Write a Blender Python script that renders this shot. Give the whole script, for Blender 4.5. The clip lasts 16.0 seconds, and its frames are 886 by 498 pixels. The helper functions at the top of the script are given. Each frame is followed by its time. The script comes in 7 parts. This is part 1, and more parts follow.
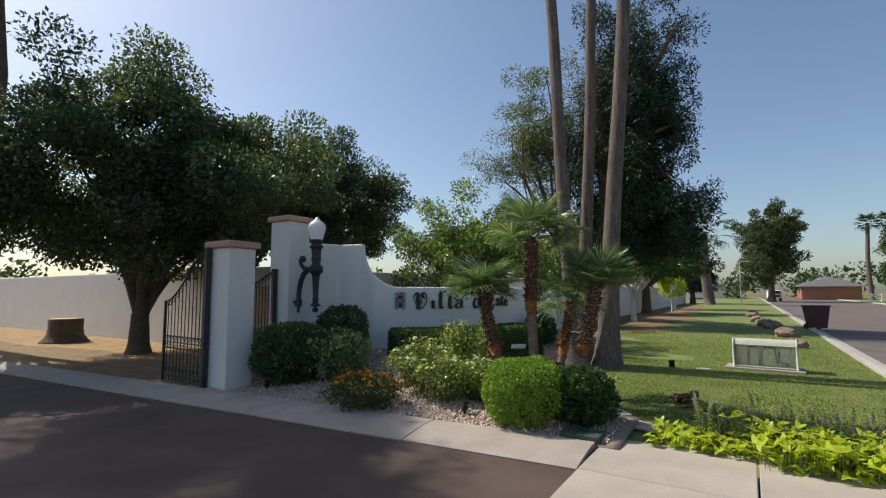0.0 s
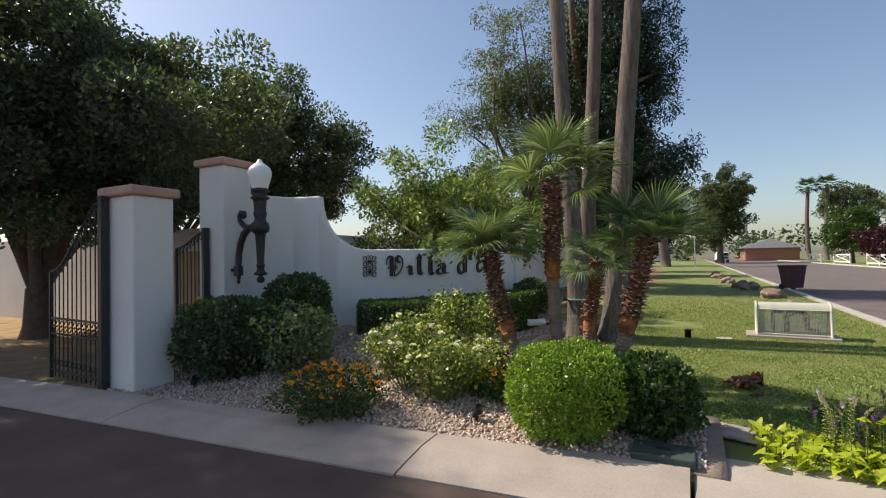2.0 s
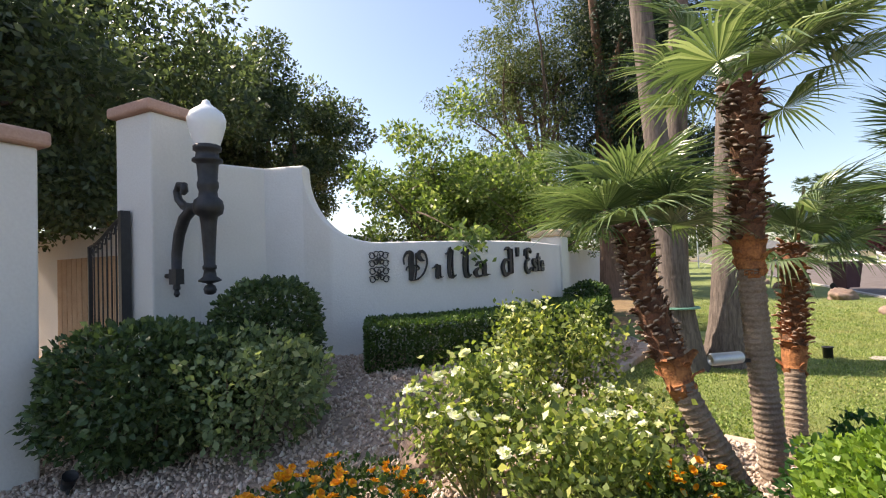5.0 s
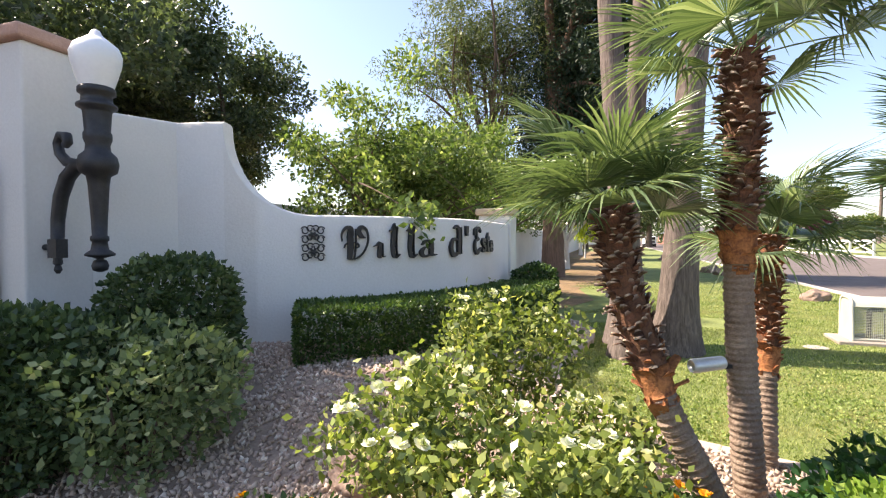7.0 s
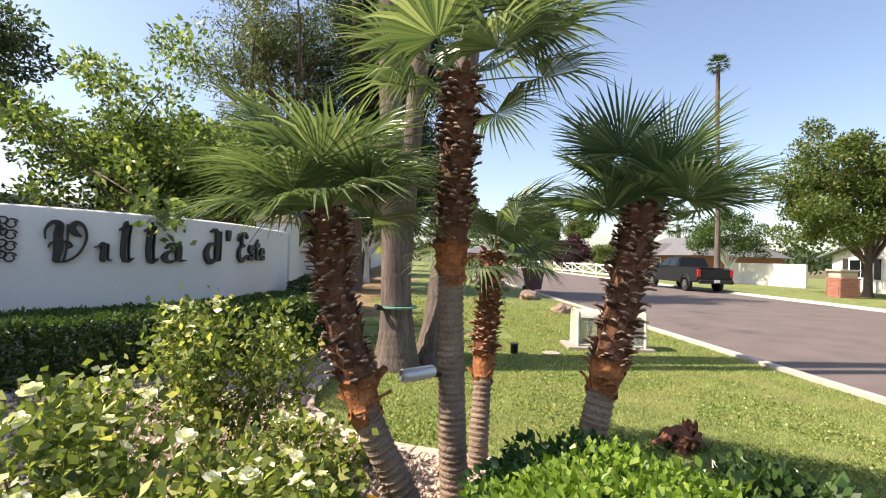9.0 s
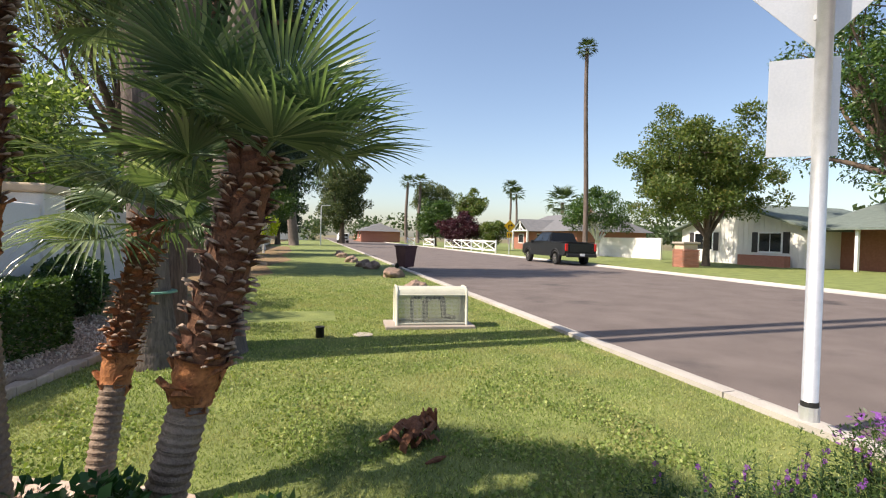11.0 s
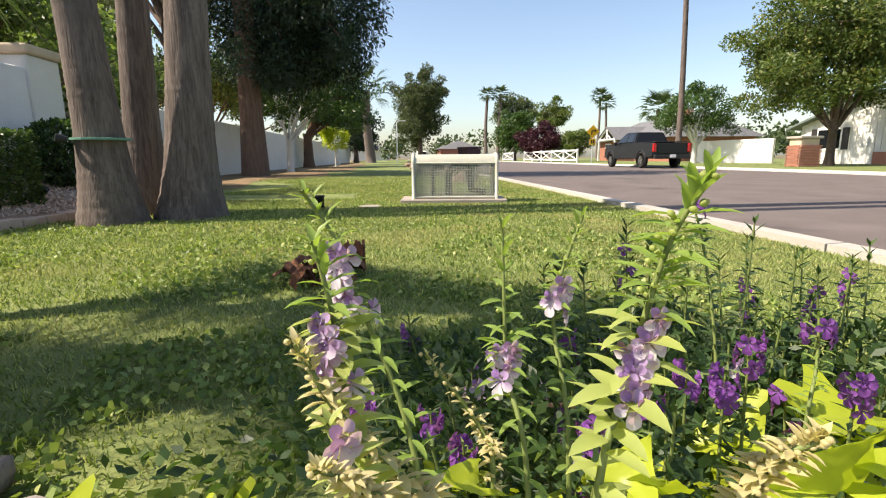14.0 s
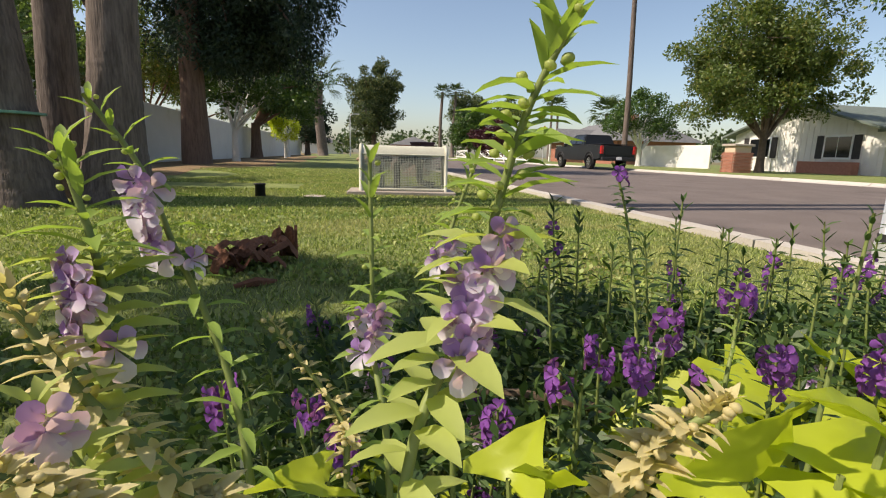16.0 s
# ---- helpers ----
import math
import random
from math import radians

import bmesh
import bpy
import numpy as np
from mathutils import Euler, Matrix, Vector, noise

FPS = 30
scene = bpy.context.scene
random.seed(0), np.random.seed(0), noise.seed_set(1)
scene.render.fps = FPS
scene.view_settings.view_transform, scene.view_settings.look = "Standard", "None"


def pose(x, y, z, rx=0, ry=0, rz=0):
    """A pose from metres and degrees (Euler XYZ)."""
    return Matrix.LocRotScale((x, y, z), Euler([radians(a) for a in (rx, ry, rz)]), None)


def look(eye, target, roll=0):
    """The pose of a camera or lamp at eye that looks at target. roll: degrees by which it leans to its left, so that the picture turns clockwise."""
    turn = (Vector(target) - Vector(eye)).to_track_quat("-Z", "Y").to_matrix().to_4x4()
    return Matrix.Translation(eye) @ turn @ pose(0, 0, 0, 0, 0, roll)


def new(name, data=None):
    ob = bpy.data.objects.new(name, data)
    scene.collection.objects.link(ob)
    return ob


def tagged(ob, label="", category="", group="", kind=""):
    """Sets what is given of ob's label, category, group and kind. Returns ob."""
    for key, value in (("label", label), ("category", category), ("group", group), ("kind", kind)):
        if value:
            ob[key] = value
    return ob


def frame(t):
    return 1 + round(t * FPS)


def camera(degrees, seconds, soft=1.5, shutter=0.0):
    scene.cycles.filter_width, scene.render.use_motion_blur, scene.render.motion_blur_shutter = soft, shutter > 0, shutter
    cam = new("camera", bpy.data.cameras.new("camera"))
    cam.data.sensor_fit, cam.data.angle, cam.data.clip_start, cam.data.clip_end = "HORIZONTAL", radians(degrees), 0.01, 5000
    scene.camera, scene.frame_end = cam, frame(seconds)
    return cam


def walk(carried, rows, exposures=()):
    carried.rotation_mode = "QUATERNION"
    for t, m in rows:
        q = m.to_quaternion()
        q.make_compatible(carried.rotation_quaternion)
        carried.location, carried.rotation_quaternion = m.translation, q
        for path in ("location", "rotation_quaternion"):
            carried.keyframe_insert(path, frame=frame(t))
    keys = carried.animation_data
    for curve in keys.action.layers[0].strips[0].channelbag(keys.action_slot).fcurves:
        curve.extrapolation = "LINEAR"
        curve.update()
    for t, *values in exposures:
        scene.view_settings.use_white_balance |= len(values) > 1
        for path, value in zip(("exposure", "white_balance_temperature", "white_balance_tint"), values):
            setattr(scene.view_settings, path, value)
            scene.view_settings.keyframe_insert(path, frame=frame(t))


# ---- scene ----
cam = camera(84.9, 16.0, 1.15)
PATH = [
    (0, (0.168, -0.259, 1.58), (0.077, 1.731, 1.756), -0.1),
    (0.5, (0.077, 0.213, 1.611), (-0.081, 2.2, 1.776), 0.5),
    (1, (-0.029, 0.664, 1.585), (-0.148, 2.653, 1.76), -0.2),
    (1.5, (-0.203, 1.145, 1.521), (-0.263, 3.14, 1.64), 0.0),
    (2, (-0.318, 1.658, 1.505), (-0.229, 3.656, 1.544), -1.0),
    (2.5, (-0.479, 2.178, 1.429), (-0.486, 4.178, 1.463), -0.6),
    (3, (-0.589, 2.655, 1.398), (-0.446, 4.649, 1.442), -1.9),
    (3.5, (-0.728, 3.122, 1.407), (-0.621, 5.118, 1.474), -2.2),
    (4, (-0.78, 3.567, 1.378), (-0.689, 5.562, 1.482), -2.5),
    (6.5, (-0.876, 4.832, 1.362), (-0.582, 6.811, 1.343), -0.9),
    (7, (-0.816, 4.84, 1.418), (-0.445, 6.805, 1.38), -0.4),
    (7.5, (-0.807, 4.866, 1.425), (-0.308, 6.802, 1.394), -0.3),
    (8, (-0.778, 4.858, 1.421), (-0.201, 6.772, 1.394), -0.1),
    (8.5, (-0.645, 4.895, 1.398), (0.139, 6.735, 1.381), -0.2),
    (9, (-0.316, 4.832, 1.386), (0.766, 6.514, 1.416), 2.1),
    (9.5, (0.055, 4.827, 1.384), (1.393, 6.311, 1.471), 2.7),
    (10, (0.401, 4.721, 1.377), (1.856, 6.091, 1.463), 0.9),
    (12.5, (2.091, 4.451, 1.322), (3.131, 6.131, 1.01), 0.6),
    (13, (2.29, 4.589, 0.976), (3.204, 6.339, 0.66), 0.0),
    (13.5, (2.418, 4.723, 0.629), (3.459, 6.393, 0.268), -0.4),
    (14, (2.462, 4.779, 0.57), (3.574, 6.4, 0.199), -0.4),
    (14.5, (2.497, 4.792, 0.549), (3.677, 6.363, 0.179), 0.0),
    (15, (2.523, 4.792, 0.533), (3.766, 6.31, 0.144), 1.1),
    (15.5, (2.547, 4.792, 0.52), (3.804, 6.298, 0.133), 1.9),
    (16, (2.563, 4.798, 0.515), (3.827, 6.299, 0.133), 1.6),
]
EXPOSURES = [(0, 0.10, 6550, 8), (1.5, 0.22, 6750, 10), (3.5, 0.64, 7100, 14), (4.2, 0.82, 7150, 14), (6.5, 1.45, 7100, 17), (8.0, 1.3, 7100, 16), (9.5, 0.92, 7150, 16),
    (10.2, 0.8, 6950, 14), (12.5, 0.72, 7000, 13), (13.5, 0.75, 7050, 12), (14.2, 0.95, 7100, 12), (15.0, 0.58, 7150, 12), (16.0, 0.42, 7200, 13)]
walk(cam, [(t, look(eye, target, roll)) for t, eye, target, roll in PATH], EXPOSURES)

# ---- world, sun ----
SUN_TO = Vector((-0.90 * 0.70, 0.43 * 0.70, 0.74)).normalized()
world = bpy.data.worlds.new("world")
scene.world = world
world.use_nodes = True
wn = world.node_tree.nodes
sky = wn.new("ShaderNodeTexSky")
sky.sky_type = "NISHITA"
sky.sun_disc = False
sky.sun_elevation = math.asin(SUN_TO.z)
sky.sun_rotation = math.atan2(SUN_TO.x, SUN_TO.y)
sky.air_density, sky.dust_density, sky.ozone_density = 1.0, 1.5, 2.0
wn["Background"].inputs[1].default_value = 0.125
world.node_tree.links.new(sky.outputs[0], wn["Background"].inputs[0])
sun = new("sun", bpy.data.lights.new("sun", "SUN"))
sun.data.energy, sun.data.angle, sun.data.color = 4.6, radians(0.55), (1.0, 0.93, 0.82)
sun.matrix_world = look(SUN_TO * 50, (0, 0, 0))

# ---- helpers of this scene ----
UX, UY = 0.493, 0.870          # along the street
rng = np.random.default_rng(7)


def W(s, n, z=0.0):
    """Street coordinates (along, to its right) to the world."""
    return Vector((UX * s + UY * n, UY * s - UX * n, z))


STREET = Matrix(((UX, UY, 0, 0), (UY, -UX, 0, 0), (0, 0, 1, 0), (0, 0, 0, 1)))
YAW = math.atan2(-UX, UY)      # turns x to the street's right, y along it


def smooth(a, b, v):
    k = min(1.0, max(0.0, (v - a) / (b - a)))
    return k * k * (3 - 2 * k)


def bed_z(x, y):
    s, n = UX * x + UY * y, UY * x - UX * y
    return 0.02 + 0.33 * smooth(5.2, 7.6, s) * smooth(3.3, 4.9, -n) + 0.05 * smooth(5.0, 5.6, s)


# ---- materials ----
def material(name, c1, c2, scale=8.0, rough=0.7, bump=0.2, metal=0.0, fine=60.0, stain=None, spec=0.4, obj_var=0.0, stretch=None):
    m = bpy.data.materials.new(name)
    m.use_nodes = True
    nt = m.node_tree
    b = nt.nodes["Principled BSDF"]
    tc = nt.nodes.new("ShaderNodeTexCoord")
    n1 = nt.nodes.new("ShaderNodeTexNoise")
    n1.inputs["Scale"].default_value, n1.inputs["Detail"].default_value = scale, 6
    n2 = nt.nodes.new("ShaderNodeTexNoise")
    n2.inputs["Scale"].default_value, n2.inputs["Detail"].default_value = fine, 4
    vec = tc.outputs["Object"]
    if stretch:
        mp = nt.nodes.new("ShaderNodeMapping")
        mp.inputs["Scale"].default_value = stretch
        nt.links.new(vec, mp.inputs["Vector"])
        vec = mp.outputs[0]
    nt.links.new(vec, n1.inputs["Vector"])
    nt.links.new(vec, n2.inputs["Vector"])
    mixn = nt.nodes.new("ShaderNodeMath")
    mixn.operation = "MULTIPLY_ADD"
    mixn.inputs[1].default_value = 0.45
    nt.links.new(n2.outputs[0], mixn.inputs[0])
    half = nt.nodes.new("ShaderNodeMath")
    half.operation = "MULTIPLY"
    half.inputs[1].default_value = 0.55
    nt.links.new(n1.outputs[0], half.inputs[0])
    nt.links.new(half.outputs[0], mixn.inputs[2])
    ramp = nt.nodes.new("ShaderNodeValToRGB")
    ramp.color_ramp.elements[0].position, ramp.color_ramp.elements[1].position = 0.33, 0.67
    ramp.color_ramp.elements[0].color, ramp.color_ramp.elements[1].color = (*c1, 1), (*c2, 1)
    nt.links.new(mixn.outputs[0], ramp.inputs[0])
    col = ramp.outputs[0]
    if stain:
        n3 = nt.nodes.new("ShaderNodeTexNoise")
        n3.inputs["Scale"].default_value, n3.inputs["Detail"].default_value = stain[1], 5
        nt.links.new(tc.outputs["Object"], n3.inputs["Vector"])
        r3 = nt.nodes.new("ShaderNodeValToRGB")
        r3.color_ramp.elements[0].position, r3.color_ramp.elements[1].position = stain[2], stain[2] + 0.14
        nt.links.new(n3.outputs[0], r3.inputs[0])
        mx = nt.nodes.new("ShaderNodeMixRGB")
        mx.inputs[2].default_value = (*stain[0], 1)
        nt.links.new(r3.outputs[0], mx.inputs[0])
        nt.links.new(col, mx.inputs[1])
        col = mx.outputs[0]
    if obj_var:
        oi = nt.nodes.new("ShaderNodeObjectInfo")
        hs = nt.nodes.new("ShaderNodeHueSaturation")
        mr = nt.nodes.new("ShaderNodeMapRange")
        mr.inputs[3].default_value, mr.inputs[4].default_value = 1 - obj_var, 1 + obj_var
        nt.links.new(oi.outputs["Random"], mr.inputs[0])
        nt.links.new(mr.outputs[0], hs.inputs["Value"])
        nt.links.new(col, hs.inputs["Color"])
        col = hs.outputs[0]
    nt.links.new(col, b.inputs["Base Color"])
    b.inputs["Roughness"].default_value, b.inputs["Metallic"].default_value = rough, metal
    b.inputs["Specular IOR Level"].default_value = spec
    if bump:
        bp = nt.nodes.new("ShaderNodeBump")
        bp.inputs["Strength"].default_value, bp.inputs["Distance"].default_value = bump, 0.02
        nt.links.new(mixn.outputs[0], bp.inputs["Height"])
        nt.links.new(bp.outputs[0], b.inputs["Normal"])
    return m


def leaf_material(name, c1, c2, c3=None, trans=0.35, rough=0.45, spec=0.4):
    """Leaves: each island takes its own tint; light shines through in part."""
    m = bpy.data.materials.new(name)
    m.use_nodes = True
    nt = m.node_tree
    b = nt.nodes["Principled BSDF"]
    out = nt.nodes["Material Output"]
    geo = nt.nodes.new("ShaderNodeNewGeometry")
    ramp = nt.nodes.new("ShaderNodeValToRGB")
    e = ramp.color_ramp.elements
    e[0].color, e[1].color = (*c1, 1), (*c2, 1)
    if c3:
        e[1].position = 0.8
        k = e.new(1.0)
        k.color = (*c3, 1)
    nt.links.new(geo.outputs["Random Per Island"], ramp.inputs[0])
    nt.links.new(ramp.outputs[0], b.inputs["Base Color"])
    b.inputs["Roughness"].default_value = rough
    b.inputs["Specular IOR Level"].default_value = spec
    tr = nt.nodes.new("ShaderNodeBsdfTranslucent")
    br = nt.nodes.new("ShaderNodeMixRGB")
    br.blend_type, br.inputs[0].default_value = "MULTIPLY", 1.0
    br.inputs[2].default_value = (1.35, 1.4, 0.7, 1)
    nt.links.new(ramp.outputs[0], br.inputs[1])
    nt.links.new(br.outputs[0], tr.inputs[0])
    mix = nt.nodes.new("ShaderNodeMixShader")
    mix.inputs[0].default_value = trans
    nt.links.new(b.outputs[0], mix.inputs[1])
    nt.links.new(tr.outputs[0], mix.inputs[2])
    nt.links.new(mix.outputs[0], out.inputs[0])
    return m


M_ASPHALT = material("asphalt", (0.105, 0.084, 0.076), (0.175, 0.143, 0.130), 1.2, 0.88, 0.35, fine=180, stain=((0.05, 0.042, 0.042), 0.5, 0.62))
M_DRIVE = material("drive_asphalt", (0.062, 0.041, 0.034), (0.12, 0.080, 0.066), 1.4, 0.9, 0.4, fine=170, stain=((0.055, 0.042, 0.038), 0.7, 0.60))
M_CONCRETE = material("concrete", (0.33, 0.285, 0.24), (0.46, 0.40, 0.34), 2.0, 0.85, 0.15, fine=90, stain=((0.33, 0.28, 0.23), 1.1, 0.6), obj_var=0.06)
M_KERB = material("kerb_concrete", (0.30, 0.25, 0.215), (0.42, 0.36, 0.31), 2.5, 0.85, 0.2, fine=70, stain=((0.26, 0.22, 0.19), 1.0, 0.6), obj_var=0.06)
M_LAWN = material("lawn_soil", (0.085, 0.115, 0.03), (0.25, 0.285, 0.09), 2.2, 0.95, 0.6, fine=120, stain=((0.24, 0.21, 0.09), 0.9, 0.64))
M_GROUND = material("dry_ground", (0.12, 0.10, 0.05), (0.20, 0.17, 0.09), 0.3, 0.95, 0.4, fine=20)
M_DIRT = material("mulch_dirt", (0.22, 0.13, 0.06), (0.42, 0.27, 0.12), 2.4, 0.95, 0.8, fine=55, stain=((0.09, 0.10, 0.03), 1.1, 0.58))
M_LITTER = material("leaf_litter", (0.14, 0.09, 0.05), (0.30, 0.20, 0.10), 3.0, 0.95, 0.8, fine=70, stain=((0.07, 0.10, 0.03), 0.8, 0.55))
M_BED = material("bed_soil", (0.21, 0.15, 0.115), (0.36, 0.28, 0.22), 5, 0.95, 0.8, fine=60)
M_STUCCO = material("white_stucco", (0.66, 0.64, 0.60), (0.74, 0.72, 0.68), 1.5, 0.9, 0.35, fine=45, stain=((0.60, 0.56, 0.50), 0.9, 0.66))
M_CAP = material("terracotta_cap", (0.42, 0.25, 0.19), (0.55, 0.36, 0.28), 3, 0.85, 0.3, fine=60, stain=((0.32, 0.2, 0.16), 2, 0.62))
M_CAPTAN = material("tan_cap", (0.50, 0.38, 0.26), (0.60, 0.48, 0.35), 3, 0.85, 0.3, fine=60)
M_IRON = material("black_iron", (0.012, 0.012, 0.014), (0.03, 0.03, 0.032), 20, 0.5, 0.15, fine=120, spec=0.5)
M_GLOBE = material("milk_glass", (0.80, 0.80, 0.80), (0.86, 0.86, 0.85), 6, 0.25, 0.05, fine=40, spec=0.5)
M_WASH = material("palm_bark_grey", (0.065, 0.05, 0.042), (0.215, 0.17, 0.145), 6, 0.94, 1.0, fine=22, stain=((0.10, 0.078, 0.065), 2.0, 0.56), stretch=(3.2, 3.2, 0.35))
M_PTRUNK = material("palm_trunk_rings", (0.16, 0.11, 0.08), (0.33, 0.25, 0.19), 9, 0.92, 0.9, fine=70)
M_SKIN = material("palm_skin_orange", (0.13, 0.045, 0.02), (0.50, 0.20, 0.07), 22, 0.85, 0.7, fine=80)
M_FIBRE = material("palm_fibre", (0.07, 0.035, 0.022), (0.20, 0.09, 0.045), 18, 0.9, 0.8, fine=110)
M_BOOT = material("palm_leaf_base", (0.045, 0.02, 0.013), (0.20, 0.088, 0.05), 26, 0.85, 0.5, fine=90, obj_var=0.5)
M_BOOTRED = material("palm_leaf_base_red", (0.10, 0.035, 0.015), (0.36, 0.13, 0.05), 26, 0.85, 0.5, fine=90, obj_var=0.45)


def tip_tint(mat, axis, lo, hi, colour, amount):
    """A second colour towards one end of a small piece, along its own axis."""
    t = mat.node_tree
    tc, sp, mr, mx = (t.nodes.new(k) for k in ("ShaderNodeTexCoord", "ShaderNodeSeparateXYZ", "ShaderNodeMapRange", "ShaderNodeMixRGB"))
    t.links.new(tc.outputs["Object"], sp.inputs[0])
    t.links.new(sp.outputs[axis], mr.inputs[0])
    mr.inputs[1].default_value, mr.inputs[2].default_value, mr.inputs[4].default_value = lo, hi, amount
    mx.inputs[2].default_value = (*colour, 1)
    t.links.new(mr.outputs[0], mx.inputs[0])
    p = t.nodes["Principled BSDF"].inputs["Base Color"]
    t.links.new(p.links[0].from_socket, mx.inputs[1])
    t.links.new(mx.outputs[0], p)


tip_tint(M_BOOT, 2, 0.046, 0.066, (0.50, 0.40, 0.31), 0.6)
tip_tint(M_BOOTRED, 2, 0.050, 0.068, (0.56, 0.42, 0.32), 0.8)
M_BARK = material("tree_bark", (0.07, 0.05, 0.038), (0.16, 0.115, 0.085), 7, 0.95, 1.0, fine=40)
M_BARKRED = material("red_bark", (0.10, 0.058, 0.04), (0.21, 0.13, 0.09), 6, 0.95, 1.0, fine=20, stretch=(2.5, 2.5, 0.3))
M_WHITEWASH = material("whitewashed_bark", (0.62, 0.60, 0.57), (0.74, 0.72, 0.70), 6, 0.9, 0.5, fine=40)
M_WOODCUT = material("cut_wood", (0.46, 0.28, 0.12), (0.62, 0.42, 0.20), 12, 0.85, 0.5, fine=60)
M_BARKDEAD = material("dead_bark", (0.10, 0.04, 0.022), (0.24, 0.10, 0.05), 12, 0.9, 0.8, fine=60)
M_BRICK = material("red_brick", (0.30, 0.12, 0.08), (0.42, 0.19, 0.13), 8, 0.85, 0.4, fine=60, obj_var=0.2)
M_GUTTER = material("gutter_concrete", (0.36, 0.33, 0.295), (0.50, 0.465, 0.42), 2.5, 0.85, 0.2, fine=70, stain=((0.27, 0.24, 0.21), 0.8, 0.58), obj_var=0.07)
M_EDGE = material("edging_paver", (0.45, 0.34, 0.27), (0.60, 0.49, 0.41), 7, 0.88, 0.3, fine=60, obj_var=0.12)
M_MESH = material("cage_mesh", (0.42, 0.42, 0.34), (0.52, 0.52, 0.43), 10, 0.55, 0.1, fine=90)
M_CREAM = material("cream_paint", (0.44, 0.43, 0.35), (0.54, 0.53, 0.43), 4, 0.5, 0.05, fine=60)
M_PIPE = material("dark_pipe", (0.03, 0.035, 0.03), (0.07, 0.07, 0.06), 14, 0.6, 0.2)
M_BIN = material("maroon_plastic", (0.085, 0.035, 0.04), (0.12, 0.055, 0.055), 5, 0.55, 0.1, fine=80, spec=0.4)
M_BLACK = material("black_plastic", (0.012, 0.012, 0.013), (0.025, 0.025, 0.026), 12, 0.55, 0.1)
M_ROCK = material("boulder", (0.20, 0.13, 0.10), (0.36, 0.26, 0.20), 5, 0.9, 0.9, fine=40)
M_ROCKGREY = material("grey_boulder", (0.24, 0.22, 0.20), (0.42, 0.38, 0.34), 5, 0.9, 0.9, fine=40)
M_GALV = material("galvanised_steel", (0.55, 0.56, 0.57), (0.68, 0.69, 0.70), 14, 0.45, 0.05, metal=0.6, fine=120)
M_SIGNBACK = material("aluminium_sheet", (0.52, 0.54, 0.56), (0.62, 0.63, 0.64), 3, 0.4, 0.02, metal=0.3)
M_CARBODY = material("black_car_paint", (0.010, 0.011, 0.013), (0.014, 0.015, 0.017), 2, 0.30, 0.0, spec=0.35)
M_TYRE = material("tyre_rubber", (0.015, 0.015, 0.015), (0.03, 0.03, 0.03), 20, 0.85, 0.2)
M_GLASS = material("dark_glass", (0.008, 0.010, 0.012), (0.012, 0.014, 0.016), 2, 0.05, 0.0, spec=0.6)
M_CHROME = material("chrome", (0.6, 0.6, 0.6), (0.7, 0.7, 0.7), 5, 0.2, 0.0, metal=1.0)
M_TAIL = material("red_lens", (0.45, 0.012, 0.012), (0.6, 0.02, 0.02), 8, 0.2, 0.0, spec=0.6)
M_WHITE = material("white_paint", (0.74, 0.74, 0.73), (0.80, 0.80, 0.79), 3, 0.6, 0.1, fine=50)
M_SIDING = material("white_siding", (0.66, 0.64, 0.60), (0.74, 0.72, 0.68), 2, 0.75, 0.15, fine=40)
M_ROOFGREEN = material("green_grey_roof", (0.10, 0.13, 0.115), (0.17, 0.20, 0.18), 3, 0.7, 0.3, fine=20)
M_ROOFGREY = material("grey_shingle_roof", (0.11, 0.11, 0.115), (0.18, 0.18, 0.185), 3, 0.85, 0.5, fine=14)
M_DARKIN = material("dark_shutter", (0.02, 0.018, 0.018), (0.04, 0.035, 0.035), 5, 0.6, 0.1)
M_YELLOW = material("yellow_sign", (0.65, 0.36, 0.015), (0.75, 0.43, 0.02), 3, 0.4, 0.0)
M_TANWOOD = material("tan_fence_board", (0.40, 0.26, 0.16), (0.52, 0.36, 0.24), 4, 0.8, 0.3, fine=40, obj_var=0.1)
M_VALVE = material("valve_box_green", (0.03, 0.05, 0.04), (0.055, 0.08, 0.065), 8, 0.7, 0.2)
M_STEM = material("green_stem", (0.12, 0.16, 0.04), (0.20, 0.24, 0.07), 20, 0.6, 0.1)
M_TWIG = material("brown_twig", (0.09, 0.06, 0.04), (0.17, 0.12, 0.08), 20, 0.85, 0.3)
M_GREENTAPE = material("green_tape", (0.10, 0.24, 0.18), (0.16, 0.32, 0.24), 20, 0.6, 0.1)

L_GRASS = leaf_material("grass_blade", (0.06, 0.105, 0.025), (0.31, 0.39, 0.11), (0.60, 0.58, 0.30), 0.3, 0.6, 0.2)
nt = L_GRASS.node_tree
tcn, nzn, rpn, mxn = (nt.nodes.new(k) for k in ("ShaderNodeTexCoord", "ShaderNodeTexNoise", "ShaderNodeValToRGB", "ShaderNodeMixRGB"))
nzn.inputs["Scale"].default_value, nzn.inputs["Detail"].default_value = 1.6, 6
rpn.color_ramp.elements[0].position, rpn.color_ramp.elements[1].position = 0.42, 0.70
mxn.inputs[2].default_value = (0.40, 0.36, 0.16, 1)
nt.links.new(tcn.outputs["Object"], nzn.inputs["Vector"])
nt.links.new(nzn.outputs[0], rpn.inputs[0])
nt.links.new(rpn.outputs[0], mxn.inputs[0])
src = nt.nodes["Principled BSDF"].inputs["Base Color"].links[0].from_socket
nt.links.new(src, mxn.inputs[1])
